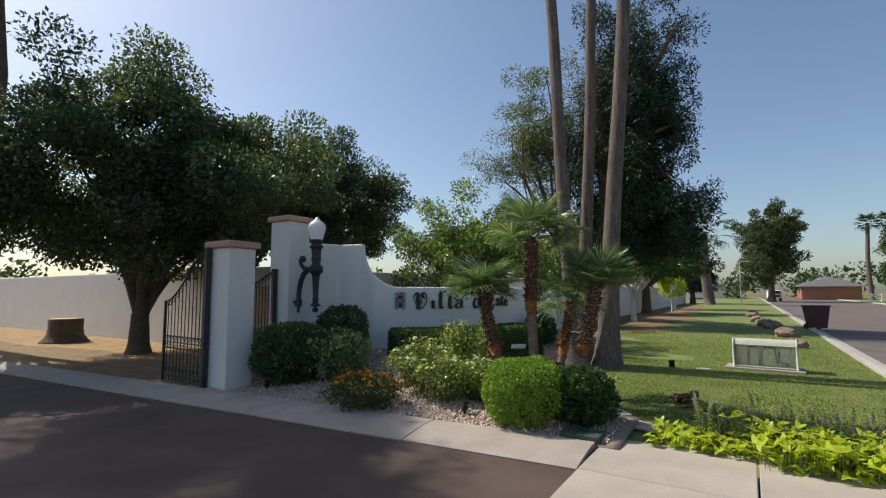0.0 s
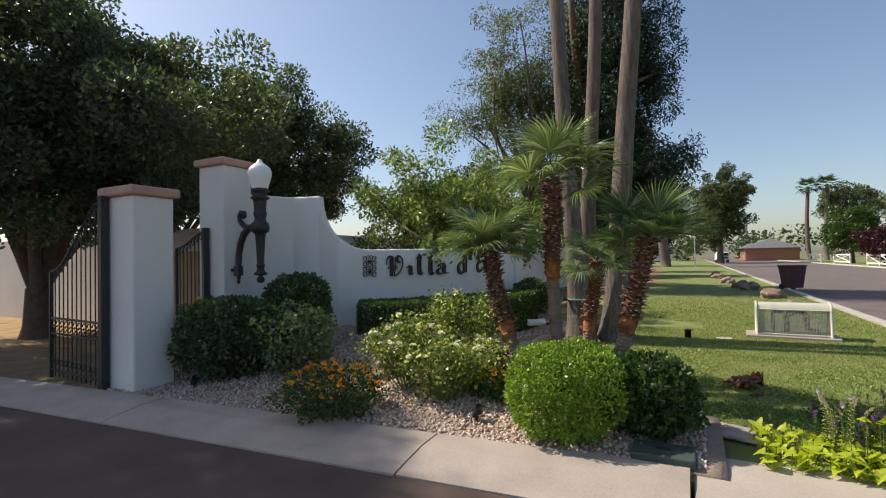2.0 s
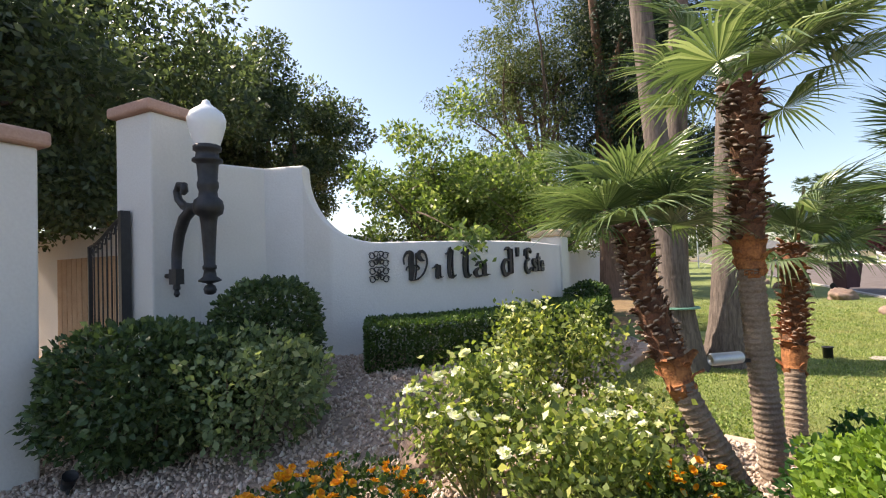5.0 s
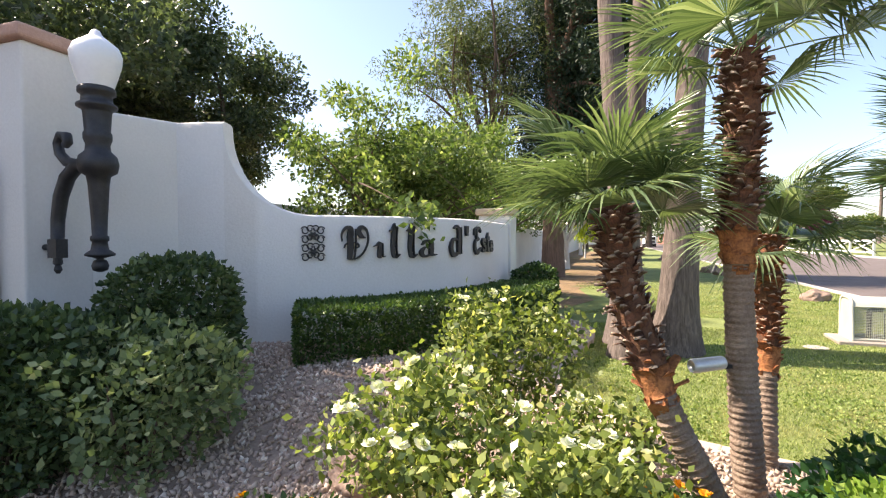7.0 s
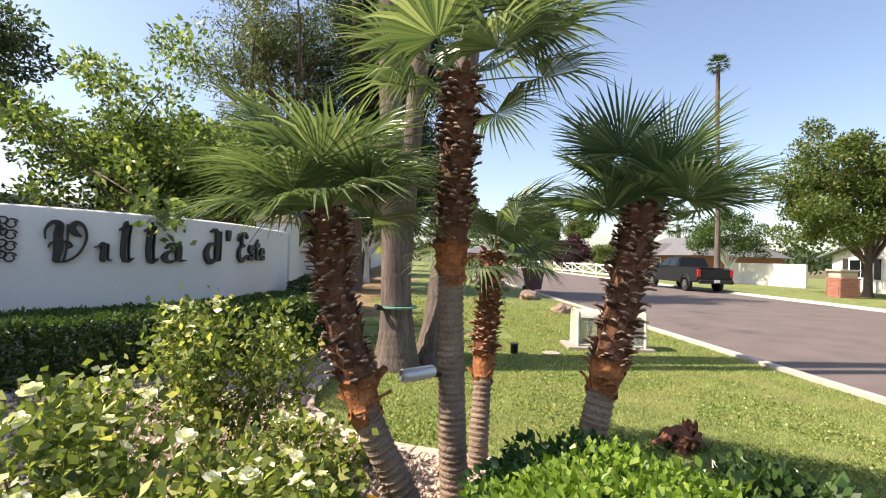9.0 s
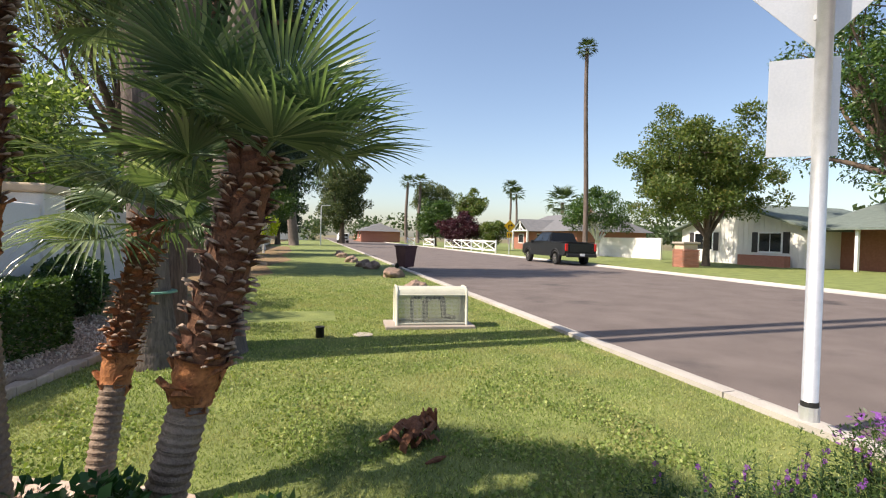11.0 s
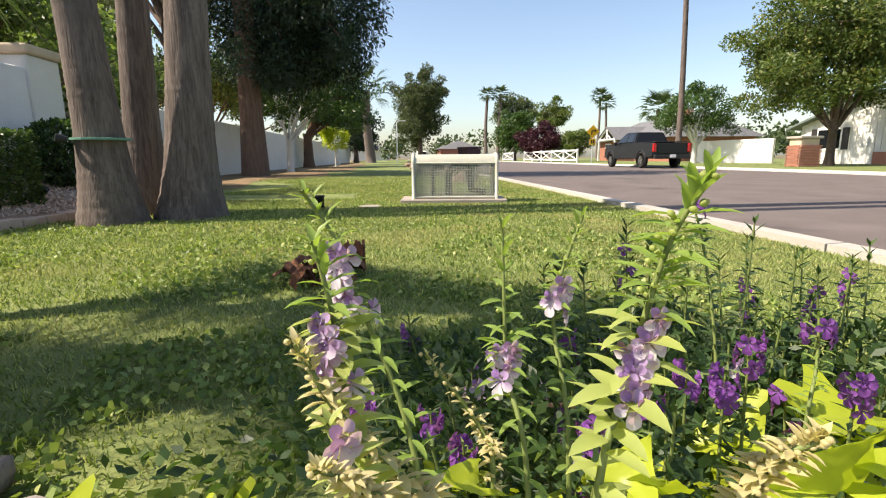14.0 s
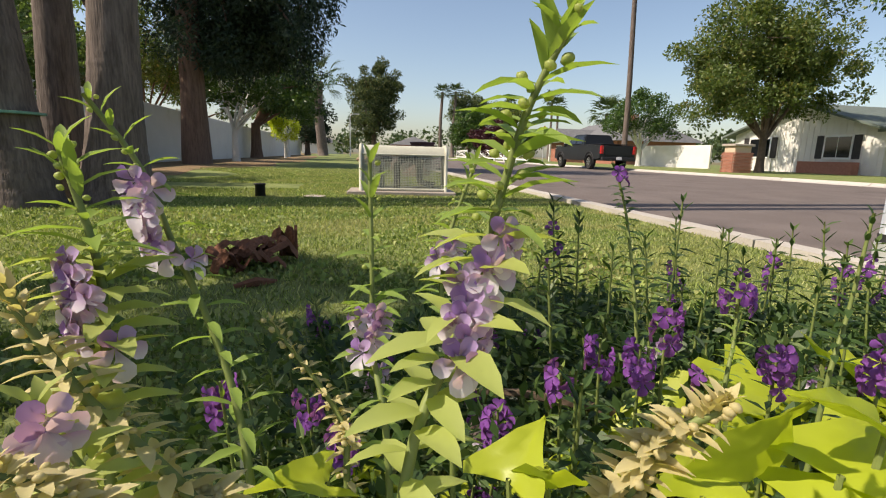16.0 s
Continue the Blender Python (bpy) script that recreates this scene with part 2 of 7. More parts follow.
nt.links.new(mxn.outputs[0], nt.nodes["Principled BSDF"].inputs["Base Color"])
L_FICUS = leaf_material("ficus_leaf", (0.04, 0.062, 0.04), (0.095, 0.13, 0.07), (0.17, 0.21, 0.12), 0.45, 0.4)
L_CEDAR = leaf_material("cedar_spray", (0.014, 0.033, 0.019), (0.038, 0.066, 0.032), None, 0.15, 0.6)
L_PEPPER = leaf_material("pepper_leaf", (0.05, 0.075, 0.03), (0.12, 0.15, 0.065), (0.20, 0.22, 0.12), 0.35)
L_OLEANDER = leaf_material("yard_tree_leaf", (0.07, 0.12, 0.035), (0.18, 0.25, 0.08), (0.38, 0.42, 0.20), 0.5, 0.35)
L_CITRUS = leaf_material("citrus_leaf", (0.022, 0.058, 0.014), (0.07, 0.13, 0.03), (0.13, 0.19, 0.05), 0.3, 0.35)
L_ASH = leaf_material("shade_tree_leaf", (0.05, 0.085, 0.02), (0.13, 0.18, 0.045), (0.22, 0.20, 0.06), 0.35)
L_PINE = leaf_material("pine_tuft", (0.03, 0.055, 0.02), (0.08, 0.11, 0.035), (0.16, 0.16, 0.05), 0.2, 0.6)
L_PLUM = leaf_material("plum_leaf", (0.035, 0.010, 0.018), (0.08, 0.022, 0.035), None, 0.3)
L_HEDGE = leaf_material("hedge_leaf", (0.03, 0.065, 0.018), (0.08, 0.14, 0.035), (0.16, 0.23, 0.06), 0.3, 0.4)
L_SHRUB = leaf_material("shrub_leaf", (0.035, 0.065, 0.03), (0.09, 0.14, 0.055), (0.17, 0.22, 0.10), 0.3, 0.4)
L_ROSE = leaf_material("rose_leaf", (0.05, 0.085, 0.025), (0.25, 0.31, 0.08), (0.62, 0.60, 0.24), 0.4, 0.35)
# rose leaf copy for the shaded shrub, colour lifted to offset the wall's shade
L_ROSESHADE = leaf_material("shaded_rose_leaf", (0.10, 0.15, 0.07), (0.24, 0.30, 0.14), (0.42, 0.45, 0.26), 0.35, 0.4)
L_BOX = leaf_material("boxwood_leaf", (0.10, 0.19, 0.025), (0.22, 0.33, 0.05), (0.32, 0.42, 0.09), 0.4, 0.4)
L_DARKBUSH = leaf_material("dark_bush_leaf", (0.02, 0.05, 0.018), (0.06, 0.115, 0.03), (0.13, 0.2, 0.06), 0.3, 0.35)
L_LIME = leaf_material("lime_leaf", (0.30, 0.38, 0.025), (0.50, 0.56, 0.05), (0.62, 0.62, 0.09), 0.45, 0.4)
L_VINCA = leaf_material("vinca_leaf", (0.02, 0.07, 0.022), (0.06, 0.14, 0.04), None, 0.3, 0.3)
L_ANGLEAF = leaf_material("angelonia_leaf", (0.24, 0.32, 0.08), (0.46, 0.50, 0.17), (0.66, 0.64, 0.34), 0.45, 0.45)
L_YOUNG = leaf_material("young_angelonia_leaf", (0.14, 0.24, 0.05), (0.30, 0.40, 0.10), (0.42, 0.48, 0.18), 0.45, 0.4)
L_DULL = leaf_material("border_leaf", (0.022, 0.05, 0.018), (0.07, 0.125, 0.036), (0.17, 0.23, 0.08), 0.35, 0.45)
L_PETAL = leaf_material("lilac_petal", (0.26, 0.11, 0.44), (0.52, 0.36, 0.66), (0.80, 0.72, 0.84), 0.45, 0.5, 0.2)
tip_tint(L_PETAL, 2, 0.1, -0.6, (0.88, 0.85, 0.88), 0.95)
L_PURPLE = leaf_material("purple_petal", (0.16, 0.04, 0.28), (0.32, 0.12, 0.46), None, 0.4, 0.5, 0.2)
L_WHITEPETAL = leaf_material("white_petal", (0.72, 0.72, 0.62), (0.84, 0.84, 0.78), None, 0.35, 0.5, 0.2)
L_ORANGE = leaf_material("orange_flower", (0.60, 0.20, 0.015), (0.80, 0.40, 0.02), (0.85, 0.55, 0.03), 0.25, 0.6, 0.2)
L_DRYBUD = leaf_material("dry_bud", (0.42, 0.36, 0.16), (0.62, 0.54, 0.30), (0.70, 0.50, 0.34), 0.35, 0.6)
L_FAN = leaf_material("fan_leaf", (0.07, 0.115, 0.055), (0.17, 0.235, 0.115), (0.38, 0.44, 0.28), 0.28, 0.26, 0.8)
L_FAN2 = leaf_material("fan_leaf_dark", (0.05, 0.095, 0.05), (0.13, 0.20, 0.10), (0.30, 0.36, 0.20), 0.35, 0.32)
L_FAR = leaf_material("far_leaf", (0.03, 0.055, 0.022), (0.08, 0.12, 0.045), None, 0.25, 0.6)


# ---- mesh builders ----
class Build:
    def __init__(self):
        self.v, self.f = [], []

    def add(self, verts, faces):
        k = len(self.v)
        self.v += [tuple(p) for p in verts]
        self.f += [tuple(i + k for i in f) for f in faces]
        return self

    def box(self, c, size, yaw=0.0, m=None):
        x, y, z = (a / 2 for a in size)
        pts = [Vector((a, b, d)) for a in (-x, x) for b in (-y, y) for d in (-z, z)]
        r = m or (Matrix.Translation(c) @ Matrix.Rotation(yaw, 4, "Z"))
        return self.add([r @ p for p in pts], [(0, 1, 3, 2), (4, 6, 7, 5), (0, 4, 5, 1), (2, 3, 7, 6), (0, 2, 6, 4), (1, 5, 7, 3)])

    def tube(self, pts, radii, sides=8, caps=True):
        pts = [Vector(p) for p in pts]
        if not hasattr(radii, "__len__"):
            radii = [radii] * len(pts)
        verts, faces = [], []
        ref = Vector((0.31, 0.95, 0.05))
        for i, p in enumerate(pts):
            d = (pts[min(i + 1, len(pts) - 1)] - pts[max(i - 1, 0)]).normalized()
            a = d.cross(ref if abs(d.dot(ref)) < 0.9 else Vector((1, 0, 0))).normalized()
            b = d.cross(a)
            for k in range(sides):
                t = 2 * math.pi * k / sides
                verts.append(p + (a * math.cos(t) + b * math.sin(t)) * radii[i])
        for i in range(len(pts) - 1):
            for k in range(sides):
                q = (k + 1) % sides
                faces.append((i * sides + k, i * sides + q, (i + 1) * sides + q, (i + 1) * sides + k))
        if caps:
            faces.append(tuple(range(sides)))
            faces.append(tuple(reversed(range((len(pts) - 1) * sides, len(pts) * sides))))
        return self.add(verts, faces)

    def lathe(self, profile, c=(0, 0, 0), sides=20):
        return self.tube_profile(profile, c, sides)

    def tube_profile(self, profile, c, sides):
        verts, faces = [], []
        for r, z in profile:
            for k in range(sides):
                t = 2 * math.pi * k / sides
                verts.append((c[0] + r * math.cos(t), c[1] + r * math.sin(t), c[2] + z))
        for i in range(len(profile) - 1):
            for k in range(sides):
                q = (k + 1) % sides
                faces.append((i * sides + k, i * sides + q, (i + 1) * sides + q, (i + 1) * sides + k))
        faces.append(tuple(reversed(range(sides))))
        faces.append(tuple(range((len(profile) - 1) * sides, len(profile) * sides)))
        return self.add(verts, faces)

    def mesh(self, name):
        me = bpy.data.meshes.new(name)
        me.from_pydata(self.v, [], self.f)
        me.update()
        return me


def shade(me, on=True):
    me.polygons.foreach_set("use_smooth", [on] * len(me.polygons))
    return me


def part(name, mesh, mat, parent=None, label="", smooth_it=False, m=None):
    if isinstance(mesh, Build):
        mesh = mesh.mesh(name)
    if isinstance(mesh, bmesh.types.BMesh):
        bm, mesh = mesh, bpy.data.meshes.new(name)
        bm.to_mesh(mesh)
        bm.free()
    if mat and not mesh.materials:
        mesh.materials.append(mat)
    if smooth_it:
        shade(mesh)
    ob = new(name, mesh)
    if m is not None:
        ob.matrix_basis = m
    if parent:
        ob.parent = parent
    if label:
        ob["label"] = label
    return ob


def thing(name, label, category, at=(0, 0, 0), yaw=0.0, group="", kind=""):
    e = new(name)
    e.empty_display_size = 0.1
    e.matrix_basis = Matrix.Translation(at) @ Matrix.Rotation(yaw, 4, "Z")
    return tagged(e, label, category, group, kind)


def bevel_box(size, c=(0, 0, 0), b=0.01, seg=2, yaw=0.0):
    bm = bmesh.new()
    bmesh.ops.create_cube(bm, size=1.0)
    bmesh.ops.scale(bm, vec=size, verts=bm.verts)
    bmesh.ops.bevel(bm, geom=bm.edges[:], offset=b, segments=seg, affect="EDGES", profile=0.5)
    bmesh.ops.transform(bm, matrix=Matrix.Translation(c) @ Matrix.Rotation(yaw, 4, "Z"), verts=bm.verts)
    return bm


def quads_mesh(name, verts, mat):
    """Mesh of loose four-cornered faces from an array (n, 4, 3)."""
    n = len(verts)
    me = bpy.data.meshes.new(name)
    me.vertices.add(n * 4)
    me.vertices.foreach_set("co", np.ascontiguousarray(verts, dtype=np.float32).ravel())
    me.loops.add(n * 4)
    me.loops.foreach_set("vertex_index", np.arange(n * 4, dtype=np.int32))
    me.polygons.add(n)
    me.polygons.foreach_set("loop_start", np.arange(0, n * 4, 4, dtype=np.int32))
    me.update(calc_edges=True)
    me.validate()
    me.materials.append(mat)
    return me


def unit(a):
    return a / np.maximum(np.linalg.norm(a, axis=1, keepdims=True), 1e-9)


def leaves(name, pos, size, mat, aspect=0.5, out=None, up=0.3, droop=0.0, spread=1.0):
    """Leaf quads (kite shape, folded a little) at the places pos; out: main directions."""
    n = len(pos)
    d = rng.normal(size=(n, 3)) * spread
    if out is not None:
        d += out
    d[:, 2] += up - droop
    d = unit(d)
    side = unit(np.cross(d, rng.normal(size=(n, 3))))
    nor = np.cross(side, d)
    L = (size * rng.uniform(0.65, 1.25, n))[:, None]
    w = L * aspect * 0.5
    v = np.empty((n, 4, 3))
    v[:, 0] = pos
    v[:, 1] = pos + d * L * 0.5 + side * w + nor * w * 0.35
    v[:, 2] = pos + d * L
    v[:, 3] = pos + d * L * 0.5 - side * w + nor * w * 0.35
    return quads_mesh(name, v, mat)


def clump_points(centres, per, radius, flat=0.75):
    k = len(centres)
    p = np.repeat(np.asarray(centres), per, axis=0)
    d = unit(rng.normal(size=(k * per, 3)))
    r = radius * rng.uniform(0.25, 1.0, (k * per, 1)) ** 0.6
    off = d * r * rng.uniform(0.75, 1.25, (k, 1)).repeat(per, axis=0)
    off[:, 2] *= flat
    return p + off, d


def crown_centres(c, r, k, hollow=0.45, low=-0.8, seed=0, rag=0.42):
    """Clump places filling an uneven ellipsoid shell."""
    g = np.random.default_rng(seed)
    out = []
    while len(out) < k:
        d = g.normal(size=3)
        d /= np.linalg.norm(d)
        if d[2] < low:
            continue
        bump = 0.80 + rag * noise.noise(Vector(d * (1.9 + rag)) + Vector((seed * 3.1, 0, 0)))
        q = g.uniform(hollow, 1.0) ** 0.5 * bump
        out.append((c[0] + d[0] * r[0] * q, c[1] + d[1] * r[1] * q, c[2] + d[2] * r[2] * q))
    return np.array(out)


def limb_path(a, b, bow=0.15, k=5, seed=0):
    a, b = Vector(a), Vector(b)
    g = random.Random(seed)
    side = Vector((g.uniform(-1, 1), g.uniform(-1, 1), g.uniform(0, 1))) * (b - a).length * bow
    return [a.lerp(b, i / k) + side * math.sin(math.pi * i / k) for i in range(k + 1)]


def tree(label, base, height, crown_c, crown_r, mat, bark, trunk_r, clumps=90, per=220, clump_r=0.8, leaf=0.13, aspect=0.5, seed=1, fork=0.35, lean=(0, 0), droop=0.0, limbs=9, hollow=0.45, low=-0.8, category="tree", flat=0.75, centres=None, name="tree", group="", rag=0.42):
    t = thing(name, label, category, base, group=group)
    base = Vector(base)
    rel = np.array(crown_c) - np.array(base)
    cs = crown_centres(rel, crown_r, clumps, hollow, low, seed, rag) if centres is None else centres
    fk = Vector((lean[0] * fork, lean[1] * fork, height * fork))
    b = Build()
    trunk = [Vector((0, 0, -0.1)), Vector((0, 0, 0.0)), Vector((lean[0] * 0.1, lean[1] * 0.1, 0.25 * fk.z)), fk * 0.6, fk]
    b.tube(trunk, [trunk_r * 1.55, trunk_r * 1.35, trunk_r * 1.05, trunk_r * 0.95, trunk_r * 0.85], 12)
    g = random.Random(seed)
    order = list(range(len(cs)))
    g.shuffle(order)
    for i in order[:limbs]:
        path = limb_path(fk * g.uniform(0.8, 1.0), Vector(cs[i]), 0.16, 6, seed * 50 + i)
        r0 = trunk_r * g.uniform(0.38, 0.6)
        b.tube(path, [r0 * (1 - 0.8 * k / 6) for k in range(7)], 7)
        for q in range(3):
            j = order[g.randrange(len(order))]
            if (Vector(cs[j]) - path[4]).length < crown_r[0] * 0.9:
                b.tube(limb_path(path[3 + q % 3], Vector(cs[j]), 0.12, 4, i * 7 + q), [r0 * 0.35 * (1 - 0.2 * k) for k in range(5)], 5, False)
    part("trunk", b, bark, t, smooth_it=True)
    pts, d = clump_points(cs, per, clump_r, flat)
    part("crown", leaves("crown", pts, leaf, mat, aspect, d * 0.8, 0.1, droop), None, t)
    return t


# ---- large structure ----
def sheet(name, pts, z, mat, label, category, thick=0.05, kind="structure"):
    """A flat slab whose outline is given in street coordinates."""
    bm = bmesh.new()
    vs = [bm.verts.new(W(s, n, z)) for s, n in pts]
    f = bm.faces.new(vs)
    if f.normal.z < 0:
        f.normal_flip()
    r = bmesh.ops.extrude_face_region(bm, geom=[f])
    bmesh.ops.translate(bm, vec=(0, 0, -thick), verts=[g for g in r["geom"] if isinstance(g, bmesh.types.BMVert)])
    bmesh.ops.recalc_face_normals(bm, faces=bm.faces)
    return tagged(part(name, bm, mat), label, category, kind=kind)


ground = Build()
ground.add([(-2500, -2500, -0.22), (2500, -2500, -0.22), (2500, 2500, -0.22), (-2500, 2500, -0.22)], [(0, 1, 2, 3)])
tagged(part("ground", ground, M_GROUND), "dry earth reaching to the horizon", "ground", kind="structure")

KB = lambda n: 5.13 + 0.085 * n      # back of the drive's kerb
KF = lambda n: 4.43 + 0.075 * n      # front of it
NL, NR = 2.3, 14.6                   # lawn edges of the street's two kerbs

sheet("road", [(-60, NL + 0.40), (-60, NR - 0.40), (260, NR - 0.40), (260, NL + 0.40)], -0.05, M_ASPHALT, "worn purplish grey asphalt street", "road", 0.15)
sheet("driveway", [(-30, -40), (KF(-40), -40), (KF(-1.12), -1.12), (-30, -1.12)], -0.035, M_DRIVE, "brownish asphalt entrance drive with fine cracks", "road", 0.15)
sheet("lawn", [(4.9, -1.12), (4.9, NL), (150, NL), (150, -6.6), (12.4, -6.6), (12.4, -4.6), (5.4, -4.6)], 0.0, M_LAWN, "mown sunlit green lawn beside the street", "lawn", 0.2)
sheet("yard_lawn", [(4.0, NR), (4.0, 60), (150, 60), (150, NR)], 0.02, M_LAWN, "mown lawn in front of the houses", "lawn", 0.2)
sheet("back_yard", [(KB(-7.4), -7.3), (8.4, -7.3), (12.4, -4.8), (80, -6.7), (80, -45), (KB(-45), -45)], 0.0, M_DIRT, "bare straw-coloured earth with wood shavings", "ground", 0.2)
sheet("litter_strip", [(13.0, -6.5), (13.3, -4.2), (15.5, -3.4), (18, -3.9), (22, -2.6), (26, -3.2), (31, -2.4), (37, -3.3), (45, -3.0), (60, -4), (60, -6.5)], 0.006, M_LITTER, "brown leaf litter and dry soil under trees", "ground", 0.05)

sheet("yard_verge", [(KB(-7.9) + 0.02, -7.9), (5.9, -8.4), (6.4, -10), (5.8, -12), (6.3, -14.5), (5.6, -18), (5.9, -24), (KB(-24) + 0.02, -24)], 0.008, M_LITTER, "thin weedy grass and litter beside the kerb", "ground", 0.04)

# the drive's kerb: a strip of concrete pieces with open joints
drive_kerb = tagged(thing("drive_kerb", "tan concrete kerb strip along the entrance drive", "kerb"), kind="structure")
edges = [-1.12, -3.0, -6.2, -9.2, -12.2, -15.2, -18.2, -22, -26]
for a, b in zip(edges, edges[1:]):
    a2, b2 = a - 0.008, b + 0.008
    k = Build()
    prof = [(0.0, -0.12), (0.0, -0.02), (0.16, 0.0), (0.62, 0.045), (1.0, 0.05), (1.0, -0.12)]
    va = [W(KF(a2) + (KB(a2) - KF(a2)) * u, a2, z) for u, z in prof]
    vb = [W(KF(b2) + (KB(b2) - KF(b2)) * u, b2, z) for u, z in prof]
    q = len(prof)
    k.add(va + vb, [(i, (i + 1) % q, q + (i + 1) % q, q + i) for i in range(q)] + [tuple(reversed(range(q))), tuple(range(q, 2 * q))])
    part("kerb_piece", k, M_KERB, drive_kerb)

# the pavement's slabs
pavement = tagged(thing("pavement", "light tan concrete pavement slabs with dark joints", "pavement"), kind="structure")
rows = [(-9.0, -6.4), (-6.4, -3.8), (-3.8, -1.2), (-1.2, 1.55), (1.55, 4.30), (4.30, 5.42)]
for a, b in rows:
    for c, d in ((-1.11, 0.27), (0.27, 1.65), (1.65, NL)):
        bm = bevel_box((d - c - 0.014, b - a - 0.014, 0.12), (0, 0, 0), 0.008, 1)
        part("slab", bm, M_CONCRETE, pavement, m=Matrix.Translation(W((a + b) / 2, (c + d) / 2, -0.055)) @ Matrix.Rotation(YAW, 4, "Z"))


def street_kerb(name, n0, flip, label):
    t = tagged(thing(name, label, "kerb"), kind="structure")
    prof = [(0.0, -0.15), (0.0, 0.05), (0.13, 0.055), (0.24, -0.02), (0.45, -0.045), (0.45, -0.15)]
    s = -10.0
    me = None
    while s < 150:
        if me is None:
            k = Build()
            va = [(u * flip, 0.008, z) for u, z in prof]
            vb = [(u * flip, 2.992, z) for u, z in prof]
            k.add(va + vb, [(i, (i + 1) % 6, 6 + (i + 1) % 6, 6 + i) for i in range(6)] + [tuple(reversed(range(6))), tuple(range(6, 12))])
            me = k.mesh("kerb_piece")
            bm = bmesh.new()
            bm.from_mesh(me)
            bmesh.ops.recalc_face_normals(bm, faces=bm.faces)
            bm.to_mesh(me)
            bm.free()
            me.materials.append(M_GUTTER)
        part("kerb_piece", me, None, t, m=Matrix.Translation(W(s, n0, 0)) @ Matrix.Rotation(YAW, 4, "Z"))
        s += 3.0


street_kerb("street_kerb", NL, 1, "pale rolled concrete kerb and gutter beside the lawn")
street_kerb("far_kerb", NR, -1, "pale rolled concrete kerb on the street's far side")

# gravel bed
ARC_S, ARC_N, ARC_R = 10.45, -7.7, 3.0


def in_bed(s, n):
    if s < KB(n) - 0.02 or n < -7.35 or s > 11.9:
        return False
    if math.hypot(s - ARC_S, n - ARC_N) < ARC_R - 0.1 or (s > ARC_S and n < -4.75):
        return False
    return n < edge_n(s)


EDGE = [(2.55, 12.75), (2.72, 12.1), (2.66, 11.5), (2.28, 10.84), (1.60, 10.07), (1.20, 9.55), (0.97, 8.9), (1.02, 8.25), (1.26, 7.78), (1.52, 7.46), (1.74, 7.24), (1.88, 7.0), (1.95, 6.7), (2.0, 6.4), (2.09, 6.1), (2.14, 5.85)]
EDGE_SN = [(UX * x + UY * y, UY * x - UX * y) for x, y in EDGE]


def edge_n(s):
    """The right-hand border of the gravel at s."""
    best = -0.95
    for (s0, n0), (s1, n1) in zip(EDGE_SN, EDGE_SN[1:]):
        lo, hi = min(s0, s1), max(s0, s1)
        if lo <= s <= hi and hi > lo:
            best = n0 + (n1 - n0) * (s - s0) / (s1 - s0)
            break
    return best


bed = Build()
grid = {}
st = 0.12
for i in range(-2, 75):
    for j in range(-2, 70):
        s, n = 4.4 + i * st, -7.5 + j * st
        if in_bed(s + st / 2, n + st / 2):
            idx = []
            for a, b in ((0, 0), (0, 1), (1, 1), (1, 0)):
                key = (i + a, j + b)
                if key not in grid:
                    p = W(4.4 + key[0] * st, -7.5 + key[1] * st)
                    grid[key] = len(bed.v)
                    bed.v.append((p.x, p.y, bed_z(p.x, p.y) + 0.012 * noise.noise(p * 5)))
                idx.append(grid[key])
            bed.f.append(tuple(idx))
me = bed.mesh("gravel_bed")
bm = bmesh.new()
bm.from_mesh(me)
bmesh.ops.recalc_face_normals(bm, faces=bm.faces)
if sum(f.normal.z for f in bm.faces) < 0:
    bmesh.ops.reverse_faces(bm, faces=bm.faces)
ex = bmesh.ops.extrude_face_region(bm, geom=bm.faces[:])
bmesh.ops.translate(bm, vec=(0, 0, -0.05), verts=[g for g in ex["geom"] if isinstance(g, bmesh.types.BMVert)])
bmesh.ops.recalc_face_normals(bm, faces=bm.faces)
bm.to_mesh(me)
bm.free()
tagged(part("gravel_bed", me, M_BED, smooth_it=True), "mounded planting bed of pinkish tan gravel", "gravel bed", kind="structure")

# paver edging between gravel and lawn
edging = tagged(thing("bed_edging", "curved row of weathered pinkish concrete pavers", "edging"), kind="structure")
bm = bevel_box((0.218, 0.15, 0.10), (0, 0, 0), 0.012, 2)
paver = bpy.data.meshes.new("paver")
bm.to_mesh(paver)
bm.free()
paver.materials.append(M_EDGE)
dist, g = 0.0, random.Random(3)
for (x0, y0), (x1, y1) in zip(EDGE, EDGE[1:]):
    L = math.hypot(x1 - x0, y1 - y0)
    while dist < L:
        k = dist / L
        x, y = x0 + (x1 - x0) * k, y0 + (y1 - y0) * k
        a = math.atan2(y1 - y0, x1 - x0) + g.uniform(-0.06, 0.06)
        part("paver", paver, None, edging, m=Matrix.Translation((x, y, 0.03 + g.uniform(-0.008, 0.008))) @ Matrix.Rotation(a, 4, "Z") @ Matrix.Rotation(g.uniform(-0.05, 0.05), 4, "X"))
        dist += 0.224
    dist -= L


